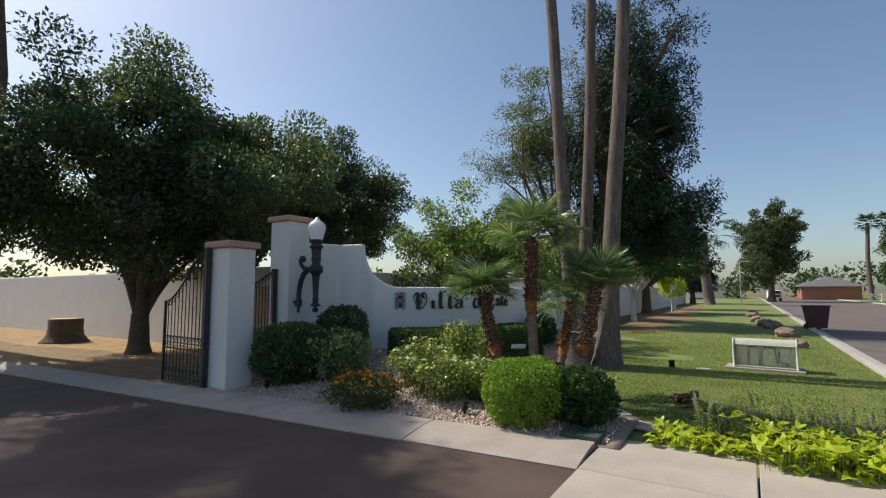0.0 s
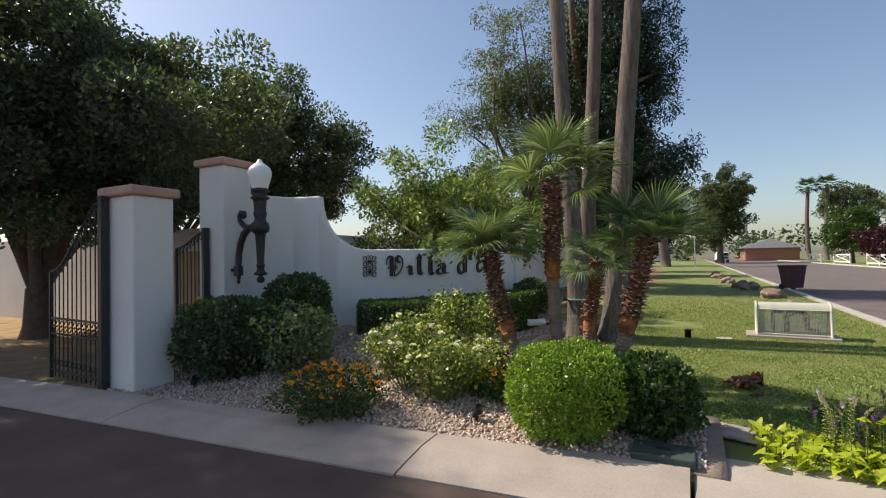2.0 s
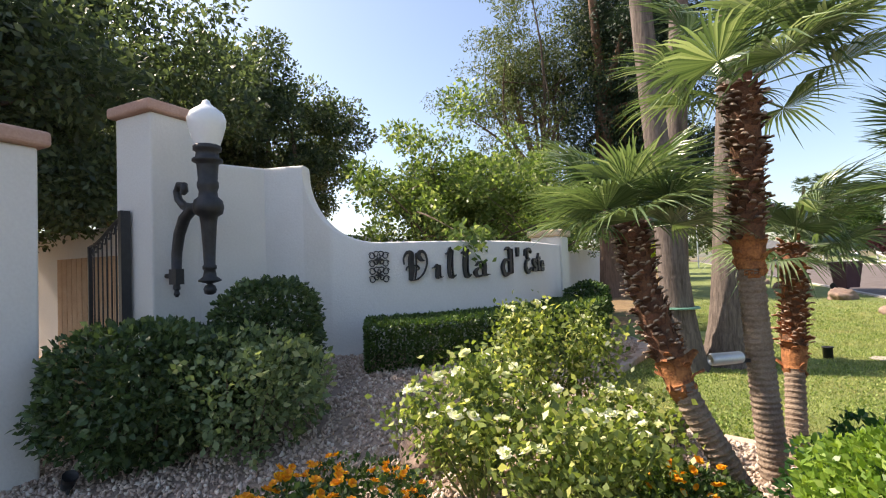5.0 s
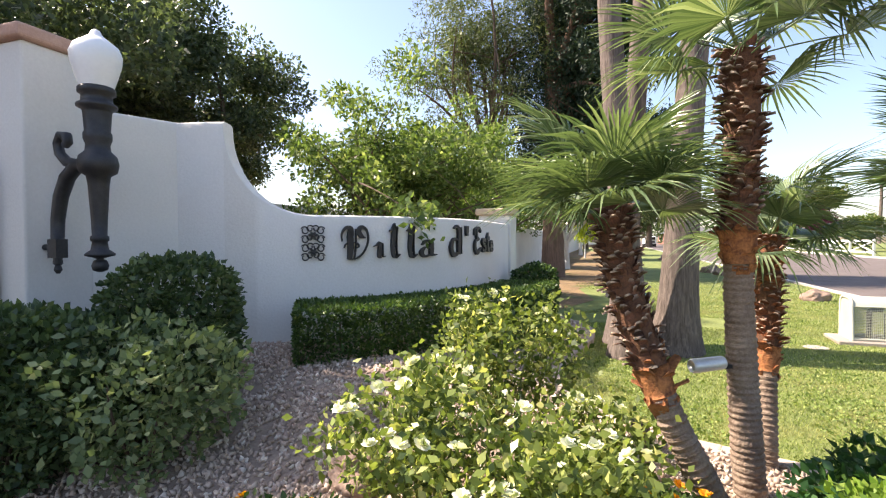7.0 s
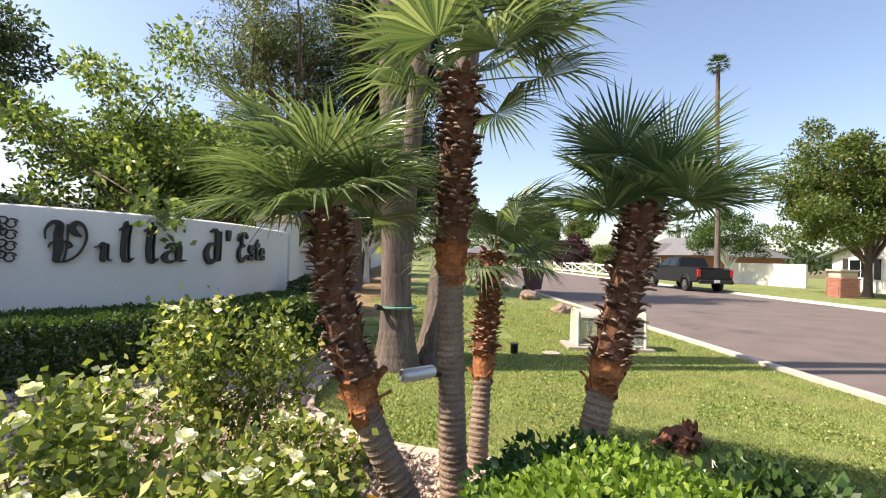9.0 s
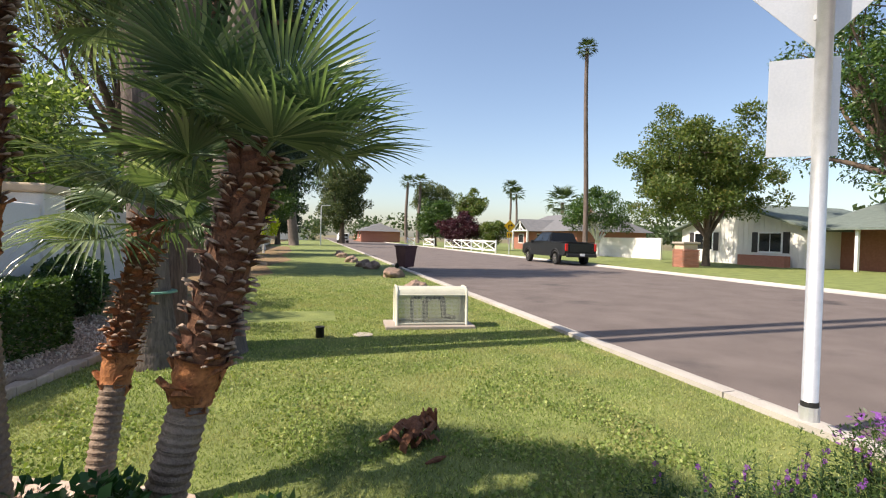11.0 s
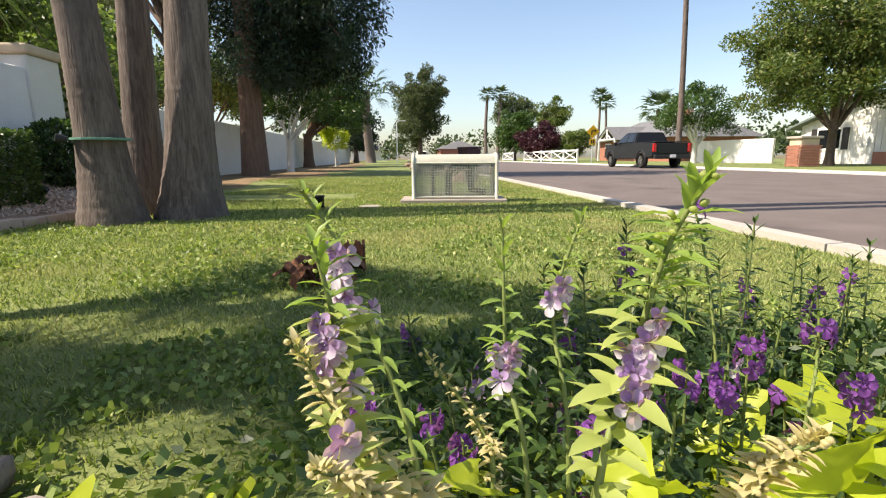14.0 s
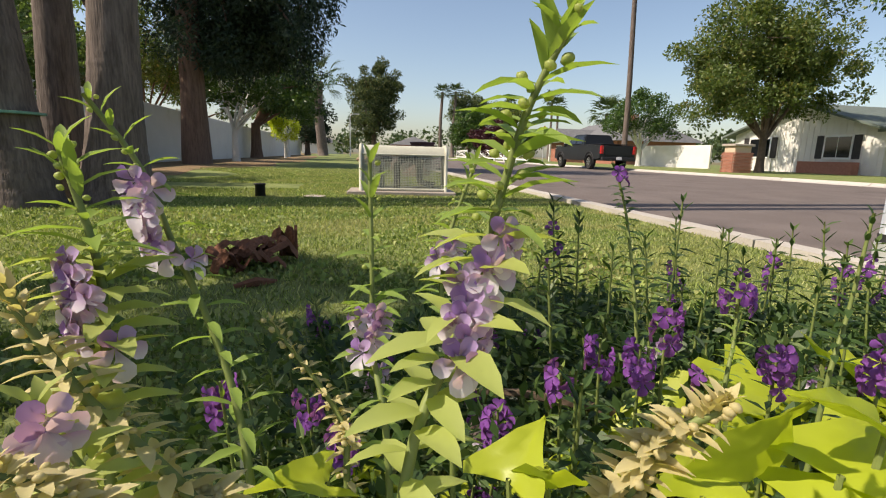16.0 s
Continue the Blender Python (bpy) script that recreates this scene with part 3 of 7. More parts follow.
# ---- entrance wall, pillars, gate ----
def pillar(name, label, s0, s1, n0, n1, h, cap, over, capmat):
    t = tagged(thing(name, label, "pillar", W((s0 + s1) / 2, (n0 + n1) / 2), YAW), kind="structure")
    part("shaft", bevel_box((n1 - n0, s1 - s0, h + 0.1), (0, 0, h / 2 - 0.05), 0.022, 3), M_STUCCO, t, smooth_it=False)
    bm = bevel_box((n1 - n0 + 2 * over, s1 - s0 + 2 * over, cap), (0, 0, h + cap / 2), 0.03, 3)
    for v in bm.verts:
        if v.co.z > h + cap * 0.7:
            v.co.z += 0.03 * (1 - min(1, (abs(v.co.x) + abs(v.co.y)) / (n1 - n0)))
    part("cap", bm, capmat, t, "terracotta-coloured rounded cap")
    return t


pillar("gate_pillar", "white stucco gate pillar with terracotta cap", 4.65, 5.15, -7.40, -6.83, 2.31, 0.115, 0.06, M_CAP)
pillar("lamp_pillar", "tall white stucco pillar with terracotta cap", 6.33, 6.86, -7.96, -7.40, 3.0, 0.115, 0.06, M_CAP)
pillar("end_pillar", "white stucco pillar with tan cap", 11.93, 12.50, -5.22, -4.66, 1.83, 0.12, 0.05, M_CAPTAN)


def wall_top(th):
    if th <= 20:
        return 2.6
    if th >= 36.5:
        return 1.68
    k = (th - 20) / 16.5
    return 1.68 + 0.92 * (1 - math.sqrt(max(0.0, 1 - (1 - k) ** 2)))


def arc(th, r):
    a = radians(th)
    return ARC_S - r * math.cos(a), ARC_N + r * math.sin(a)


def wall_ring(o, i, top):
    """Outer foot and top, inner top and foot, with a rounded crest."""
    so, no = o
    si, ni = i
    mix = lambda k: (so + (si - so) * k, no + (ni - no) * k)
    return [W(so, no, -0.1), W(so, no, top - 0.035), W(*mix(0.05), top - 0.014), W(*mix(0.18), top), W(*mix(0.82), top), W(*mix(0.95), top - 0.014), W(si, ni, top - 0.035), W(si, ni, -0.1)]


sw = Build()
rings = []
ths = [8, 11, 14, 17, 19.6] + [20 + 16.5 * (1 - math.cos(radians(a))) for a in range(0, 91, 6)] + list(range(39, 91, 3))
for th in ths:
    rings.append(wall_ring(arc(th, ARC_R), arc(th, ARC_R - 0.24), wall_top(th)))
for s in (10.9, 11.4, 11.95):
    rings.append(wall_ring((s, ARC_N + ARC_R), (s, ARC_N + ARC_R - 0.24), 1.68))
for r in rings:
    sw.v += [tuple(p) for p in r]
for a in range(len(rings) - 1):
    for k in range(7):
        sw.f.append((a * 8 + k, a * 8 + k + 1, (a + 1) * 8 + k + 1, (a + 1) * 8 + k))
sw.f += [tuple(range(8)), tuple(reversed(range((len(rings) - 1) * 8, len(rings) * 8)))]
ob = part("wall_sign", sw, M_STUCCO, smooth_it=True)
bm = bmesh.new()
bm.from_mesh(ob.data)
bmesh.ops.recalc_face_normals(bm, faces=bm.faces)
bm.to_mesh(ob.data)
bm.free()
ob.data.set_sharp_from_angle(angle=radians(35))
tagged(ob, "curved white stucco entrance wall sweeping down in a scroll", "wall", kind="structure")


def straight_wall(name, p, q, h, th, label, mat=None, base=-0.1):
    (s0, n0), (s1, n1) = p, q
    d = W(s1, n1) - W(s0, n0)
    bm = bevel_box((d.length, th, h - base), (0, 0, (h + base) / 2), 0.03, 2)
    mid = (W(s0, n0) + W(s1, n1)) / 2
    return tagged(part(name, bm, mat or M_STUCCO, m=Matrix.Translation(mid) @ Matrix.Rotation(math.atan2(d.y, d.x), 4, "Z")), label, "wall", kind="structure")


straight_wall("wall_link", (6.80, -7.55), (7.62, -7.20), 2.598, 0.22, "white stucco wall beside the tall pillar")
straight_wall("wall_side", (12.45, -5.0), (15.0, -6.68), 1.72, 0.2, "white stucco garden wall behind the lawn")
straight_wall("wall_street", (14.95, -6.7), (72, -7.0), 1.9, 0.2, "long cream stucco wall along the lawn")
straight_wall("wall_yard", (8.3, -40), (8.3, -9.6), 2.25, 0.2, "white stucco yard wall in dappled shade")
straight_wall("wall_back", (8.3, -9.7), (20, -9.9), 2.2, 0.2, "white stucco wall behind the gate")

# iron gate leaf beside the pillar
def scroll(b, c, r, ax, ay, turns=0.85, w=0.006, start=0.0):
    pts = []
    for i in range(15):
        a = start + 2 * math.pi * turns * i / 14
        rr = r * (1 - 0.45 * i / 14)
        pts.append(Vector(c) + Vector(ax) * math.cos(a) * rr + Vector(ay) * math.sin(a) * rr)
    b.tube(pts, w, 5)


def iron_gate(label, at, yaw, length, low, high, bars=12):
    g = thing("iron_gate", label, "gate", at, yaw)
    top = lambda x: high - (high - low) * smooth(0.1, 1.0, x / length) ** 0.8
    part("hinge_post", Build().box((0.05, 0, high / 2 + 0.03), (0.085, 0.085, high + 0.06)), M_IRON, g)
    part("end_post", Build().box((length, 0, low / 2), (0.04, 0.04, low)), M_IRON, g)
    for z in (0.12, 0.60, 0.80):
        part("rail", Build().box((length / 2, 0, z), (length, 0.03, 0.025)), M_IRON, g)
    part("top_rail", Build().tube([(length * k / 14, 0, top(length * k / 14)) for k in range(15)], 0.016, 6), M_IRON, g)
    for k in range(1, bars):
        x = length * k / bars
        part("bar", Build().tube([(x, 0, 0.04), (x, 0, top(x) + 0.02)], 0.0085, 6), M_IRON, g)
    for k in range(bars):
        x = length * (k + 0.5) / bars
        for c, r, d in (((x - 0.02, 0, 0.73), 0.05, 1), ((x + 0.02, 0, 0.67), 0.045, -1), ((x, 0, 0.22), 0.05, 1), ((x, 0, top(x) - 0.07), 0.05, 1)):
            b = Build()
            scroll(b, c, r, (d, 0, 0), (0, 0, d), 0.9, 0.007)
            part("scroll", b, M_IRON, g)
    return g


iron_gate("open black wrought-iron gate leaf with scrolls", W(4.585, -7.27), YAW + math.pi - 0.08, 1.50, 1.42, 2.26, 12)
foot_gate = iron_gate("black wrought-iron foot gate with scrolls", W(6.265, -7.70), YAW + math.pi - 0.25, 1.2, 1.75, 1.98, 8)

# board fence seen through the gate
fence = thing("board_fence", "tan upright wooden boards behind the gate", "fence", W(8.08, -11.3), YAW)
for k in range(18):
    part("board", bevel_box((0.14, 0.02, 1.75), (-1.3 + 0.15 * k, 0, 0.875), 0.004, 1), M_TANWOOD, fence)
for z in (0.4, 1.4):
    part("rail", Build().box((0, 0.03, z), (2.8, 0.04, 0.08)), M_TANWOOD, fence)

# wall lamp
lamp = thing("wall_lamp", "large black cast-iron torch lamp with white globe", "lamp", W(6.47, -6.78), YAW)
part("globe", Build().lathe([(0.005, 3.035), (0.03, 3.02), (0.045, 2.985), (0.09, 2.95), (0.15, 2.90), (0.172, 2.84), (0.168, 2.78), (0.14, 2.68), (0.105, 2.57), (0.10, 2.55)][::-1], sides=24), M_GLOBE, lamp, "white milk glass globe", True)
part("torch", Build().lathe([(0.02, 1.19), (0.05, 1.205), (0.058, 1.24), (0.045, 1.275), (0.02, 1.29), (0.045, 1.30), (0.10, 1.315), (0.10, 1.33), (0.06, 1.36), (0.05, 1.42), (0.062, 1.43), (0.062, 1.46), (0.05, 1.47), (0.055, 1.6), (0.07, 1.85), (0.08, 1.92), (0.125, 1.95), (0.137, 2.01), (0.125, 2.07), (0.085, 2.11), (0.08, 2.16), (0.095, 2.2), (0.095, 2.24), (0.085, 2.26), (0.095, 2.40), (0.10, 2.42), (0.135, 2.44), (0.135, 2.46), (0.105, 2.48), (0.10, 2.53), (0.125, 2.545), (0.125, 2.58), (0.105, 2.60)], sides=24), M_IRON, lamp, "", True)
arm = Build()
arm.tube([(-0.10, 0, 2.02), (-0.22, 0, 2.02), (-0.34, 0, 1.93), (-0.42, 0, 1.78), (-0.46, 0, 1.6), (-0.47, 0, 1.42)], [0.05, 0.055, 0.055, 0.052, 0.048, 0.045], 10)
arm.tube([(-0.22, 0, 2.02), (-0.34, 0, 2.05), (-0.42, 0, 2.12), (-0.44, 0, 2.2), (-0.40, 0, 2.26), (-0.34, 0, 2.25), (-0.33, 0, 2.20), (-0.36, 0, 2.18)], [0.045, 0.042, 0.038, 0.036, 0.04, 0.04, 0.036, 0.03], 10)
part("bracket_arm", arm, M_IRON, lamp, smooth_it=True)
part("bracket_foot", Build().box((-0.47, 0, 1.37), (0.10, 0.09, 0.15)).lathe([(0.012, 1.17), (0.03, 1.2), (0.02, 1.235), (0.035, 1.25), (0.03, 1.3)], (-0.47, 0, 0), 10), M_IRON, lamp)
part("wall_stay", Build().tube([(-0.63, 0, 1.38), (-0.47, 0, 1.38)], 0.024, 8), M_IRON, lamp)

# ---- lettering and medallion on the wall ----
def wall_matrix(th, z, off):
    """x along the wall, y up, z out of it."""
    if th <= 90:
        s, n = arc(th, ARC_R + off)
        a = radians(th)
        t, o = (math.sin(a), math.cos(a)), (-math.cos(a), math.sin(a))
    else:
        s, n = ARC_S + (th - 90) * 0.0524, ARC_N + ARC_R + off
        t, o = (1, 0), (0, 1)
    T, O, P = W(*t), W(*o), W(s, n, z)
    return Matrix(((T.x, 0, O.x, P.x), (T.y, 0, O.y, P.y), (0, 1, 0, P.z), (0, 0, 0, 1)))


def bezier_path(pts, n=24):
    """Smooth line through points (Catmull-Rom)."""
    p = [Vector(q) for q in pts]
    p = [p[0] * 2 - p[1]] + p + [p[-1] * 2 - p[-2]]
    out = []
    m = len(p) - 3
    for i in range(n + 1):
        x = m * i / n
        j = min(int(x), m - 1)
        t = x - j
        a, b, c, d = p[j:j + 4]
        out.append(0.5 * ((2 * b) + (c - a) * t + (2 * a - 5 * b + 4 * c - d) * t * t + (3 * b - a - 3 * c + d) * t ** 3))
    return out


sign = thing("sign_lettering", "raised black old-style letters on the stucco wall", "sign")


def letter(ch, th0, th1, z0, z1):
    cu = bpy.data.curves.new("letter", "FONT")
    cu.body, cu.size, cu.extrude, cu.offset = ch, 1.0, 0.02, 0.018
    tmp = new("letter_source", cu)
    dg = bpy.context.evaluated_depsgraph_get()
    me = bpy.data.meshes.new_from_object(tmp.evaluated_get(dg))
    bpy.data.objects.remove(tmp)
    co = np.empty(len(me.vertices) * 3)
    me.vertices.foreach_get("co", co)
    co = co.reshape(-1, 3)
    lo, hi = co.min(0), co.max(0)
    wdt = (th1 - th0) * 0.0524
    co[:, 0] = ((co[:, 0] - lo[0]) / max(hi[0] - lo[0], 1e-6) - 0.5) * wdt
    co[:, 1] = (co[:, 1] - lo[1]) / (hi[1] - lo[1]) * (z1 - z0)
    co[:, 2] = np.where(co[:, 2] > 0, 0.018, -0.018)
    me.vertices.foreach_set("co", co.ravel())
    me.update()
    me.materials.clear()
    me.materials.append(M_IRON)
    part("letter", me, None, sign, m=wall_matrix((th0 + th1) / 2, z0, 0.022))




def ribbon(b, pts, widths):
    """A flat bent stroke of changing width, in the plane of the wall."""
    p = bezier_path([Vector((x, y, 0)) for x, y in pts], 22)
    k = len(widths) - 1
    vs, fs = [], []
    for i, q in enumerate(p):
        d = (p[min(i + 1, 22)] - p[max(i - 1, 0)]).normalized()
        u = k * i / 22
        j = min(int(u), k - 1)
        w = (widths[j] + (widths[j + 1] - widths[j]) * (u - j)) / 2
        o = Vector((-d.y, d.x, 0)) * w
        vs += [q + o + Vector((0, 0, 0.018)), q - o + Vector((0, 0, 0.018)), q - o - Vector((0, 0, 0.018)), q + o - Vector((0, 0, 0.018))]
    for i in range(22):
        fs += [(4 * i + c, 4 * i + (c + 1) % 4, 4 * i + 4 + (c + 1) % 4, 4 * i + 4 + c) for c in range(4)]
    b.add(vs, fs + [(3, 2, 1, 0), (88, 89, 90, 91)])


TALL = ([((0.10, 0.86), (0.32, 0.90), (0.50, 1.0), (0.42, 0.7), (0.36, 0.35), (0.42, 0.10), (0.60, 0.02)), (0.04, 0.10, 0.26, 0.30, 0.28, 0.22, 0.06)],
        [((0.78, 0.98), (0.70, 0.7), (0.68, 0.3), (0.76, 0.06), (0.98, 0.10)), (0.05, 0.07, 0.07, 0.07, 0.03)],
        [((0.50, 0.99), (0.64, 0.99), (0.78, 0.98)), (0.05, 0.05, 0.05)], [((0.50, 0.03), (0.64, 0.0), (0.80, 0.05)), (0.06, 0.06, 0.06)])
GLYPHS = {
    "V": ([((0.03, 0.56), (0.02, 0.78), (0.16, 0.96), (0.34, 0.93), (0.36, 0.72)), (0.03, 0.05, 0.10, 0.16, 0.14)],
          [((0.33, 0.97), (0.31, 0.7), (0.33, 0.4), (0.28, 0.02)), (0.10, 0.22, 0.22, 0.16)],
          [((0.25, 0.02), (0.55, 0.05), (0.83, 0.26), (0.98, 0.62), (0.90, 0.92), (0.72, 0.99), (0.62, 0.86), (0.72, 0.72), (0.86, 0.66)), (0.03, 0.05, 0.05, 0.05, 0.06, 0.12, 0.17, 0.14, 0.03)],
          [((0.52, 0.94), (0.53, 0.6), (0.51, 0.3), (0.46, 0.04)), (0.04, 0.04, 0.04, 0.04)],
          [((0.10, 0.36), (0.16, 0.48), (0.34, 0.50), (0.54, 0.52), (0.64, 0.42), (0.56, 0.36)), (0.03, 0.04, 0.05, 0.04, 0.04, 0.03)]),
    "i": ([((0.0, 0.78), (0.22, 0.84), (0.48, 0.98), (0.50, 0.5), (0.48, 0.12), (0.60, 0.0)), (0.05, 0.08, 0.24, 0.34, 0.34, 0.06)],
          [((0.66, 0.98), (0.76, 0.9), (0.76, 0.4), (0.80, 0.08), (1.0, 0.12)), (0.06, 0.08, 0.08, 0.08, 0.03)]),
    "l": TALL,
    "a": ([((0.10, 0.72), (0.30, 0.96), (0.62, 0.90), (0.64, 0.5), (0.66, 0.14), (0.98, 0.12)), (0.08, 0.10, 0.20, 0.24, 0.20, 0.03)],
          [((0.62, 0.52), (0.28, 0.58), (0.06, 0.30), (0.22, 0.04), (0.60, 0.14)), (0.05, 0.08, 0.22, 0.16, 0.05)]),
    "d": ([((0.30, 0.92), (0.55, 0.99), (0.72, 0.82), (0.72, 0.4), (0.72, 0.02)), (0.04, 0.10, 0.22, 0.24, 0.20)],
          [((0.68, 0.50), (0.30, 0.56), (0.06, 0.28), (0.26, 0.02), (0.72, 0.08)), (0.05, 0.08, 0.24, 0.18, 0.06)],
          [((0.92, 0.96), (0.93, 0.5), (0.92, 0.04)), (0.05, 0.06, 0.05)]),
    "E": ([((0.95, 0.84), (0.70, 0.99), (0.38, 0.90), (0.40, 0.62), (0.70, 0.54)), (0.12, 0.08, 0.20, 0.16, 0.05)],
          [((0.70, 0.54), (0.24, 0.48), (0.12, 0.22), (0.46, 0.01), (0.98, 0.20)), (0.05, 0.12, 0.24, 0.14, 0.04)],
          [((0.02, 0.70), (0.10, 0.92), (0.24, 0.98)), (0.04, 0.06, 0.04)])}
for ch, a, b, z0, z1 in (("V", 41.5, 47.1, 1.215, 1.56), ("i", 48.1, 50.7, 1.23, 1.39), ("l", 51.3, 54.1, 1.23, 1.565), ("l", 55.4, 58.3, 1.225, 1.57), ("a", 59.1, 64.0, 1.225, 1.415), ("d", 68.3, 72.8, 1.23, 1.585), ("E", 78.5, 82.6, 1.24, 1.575)):
    g = Build()
    for pts, widths in GLYPHS[ch]:
        ribbon(g, pts, widths)
    wide, tall = (b - a) * 0.0524, z1 - z0
    g.v = [((x - 0.5) * wide, y * tall, z) for x, y, z in g.v]
    part("letter", g, M_IRON, sign, m=wall_matrix((a + b) / 2, z0, 0.022))
for ch, a, b, z0, z1 in (("'", 74.4, 75.6, 1.465, 1.59), ("s", 83.3, 86.2, 1.245, 1.44), ("t", 86.7, 89.7, 1.245, 1.515), ("e", 90.3, 93.7, 1.24, 1.41)):
    letter(ch, a, b, z0, z1)

medallion = thing("wall_medallion", "black iron scrollwork medallion on the stucco wall", "ornament")
for z in (1.25, 1.34, 1.43, 1.52):
    for th, sx in ((34.7, -1), (37.7, 1)):
        b = Build()
        scroll(b, (0, 0, 0), 0.042, (sx, 0, 0), (0, 1, 0), 1.1, 0.007, 0.4)
        scroll(b, (-sx * 0.05, 0.02, 0), 0.035, (-sx, 0, 0), (0, 1, 0), 1.0, 0.007, 0.4)
        part("scroll", b, M_IRON, medallion, m=wall_matrix(th, z, 0.02))
for z in (1.30, 1.47):
    b = Build()
    for k in range(6):
        a = k * math.pi / 3
        b.box((0, 0, 0), (1, 1, 1), m=Matrix.Rotation(a, 4, "Z") @ Matrix.Translation((0.022, 0, 0)) @ Matrix.Diagonal((0.036, 0.022, 0.014, 1)))
    b.lathe([(0.014, -0.012), (0.014, 0.014), (0.006, 0.018)], sides=10)
    part("rosette", b, M_IRON, medallion, m=wall_matrix(36.2, z, 0.024))


# ---- palms ----
def fan_mesh(name, mat, petiole, blade, segs=26, wide=125, seed=0, droop=0.35):
    """A fan leaf: stalk along x, folded finger segments round its end."""
    g = np.random.default_rng(seed)
    quads = []
    pr = 0.008
    tip = lambda k: np.array([petiole * k, 0, -0.10 * petiole * k * k])
    for k in range(4):
        a, b = tip(k / 4), tip((k + 1) / 4)
        for o0, o1 in (((0, pr, 0), (0, 0, pr * 0.7)), ((0, 0, pr * 0.7), (0, -pr, 0)), ((0, -pr, 0), (0, pr, 0))):
            quads.append([a + o0, a + o1, b + o1, b + o0])
    hub = tip(1.0)
    for i in range(segs):
        a = radians(-wide + 2 * wide * (i + 0.5) / segs)
        L = blade * (1 - 0.28 * (abs(a) / radians(wide)) ** 2) * g.uniform(0.88, 1.08)
        cup = 0.25 * math.sin(abs(a))
        d = np.array([math.cos(a), math.sin(a), cup])
        d /= np.linalg.norm(d)
        side = np.array([-math.sin(a), math.cos(a), 0])
        nor = np.cross(d, side)
        w0 = 2 * blade * 0.5 * math.tan(radians(wide / segs)) * 0.85
        dr = droop * g.uniform(0.5, 1.5)
        st = []
        for u, w in ((0.02, 0.06), (0.5, 1.0), (0.76, 0.62), (1.0, 0.04)):
            c = hub + d * L * u + np.array([0, 0, -1.0]) * dr * L * max(0, u - 0.45) ** 1.6
            st.append((c - side * w0 * 0.5 * w + nor * w0 * 0.22 * w, c - nor * w0 * 0.1 * w, c + side * w0 * 0.5 * w + nor * w0 * 0.30 * w))
        for (l0, m0, r0), (l1, m1, r1) in zip(st, st[1:]):
            quads.append([l0, m0, m1, l1])
            quads.append([m0, r0, r1, m1])
    me = quads_mesh(name, np.array(quads), mat)
    bm = bmesh.new()
    bm.from_mesh(me)
    bmesh.ops.remove_doubles(bm, verts=bm.verts, dist=0.0004)
    bm.to_mesh(me)
    bm.free()
    return me


def path_at(path, k):
    x = k * (len(path) - 1)
    i = min(int(x), len(path) - 2)
    return path[i].lerp(path[i + 1], x - i)


scale_piece = Build()
scale_piece.add([(-0.026, 0, 0), (0.026, 0, 0), (0.03, 0.006, 0.035), (-0.03, 0.006, 0.035), (-0.012, 0.038, 0.062), (0.012, 0.038, 0.062), (-0.02, -0.012, 0.02), (0.02, -0.012, 0.02), (-0.010, 0.030, 0.070), (0.010, 0.030, 0.070)],
         [(0, 1, 2, 3), (3, 2, 5, 4), (4, 5, 9, 8), (8, 9, 7, 6), (0, 3, 6), (1, 7, 2), (3, 4, 8, 6), (2, 7, 9, 5)])
husk = scale_piece.mesh("husk")
husk.materials.append(M_SKIN)
boot = scale_piece.mesh("leaf_base")
boot.materials.append(M_BOOT)
boot_red = scale_piece.mesh("leaf_base")
boot_red.materials.append(M_BOOTRED)


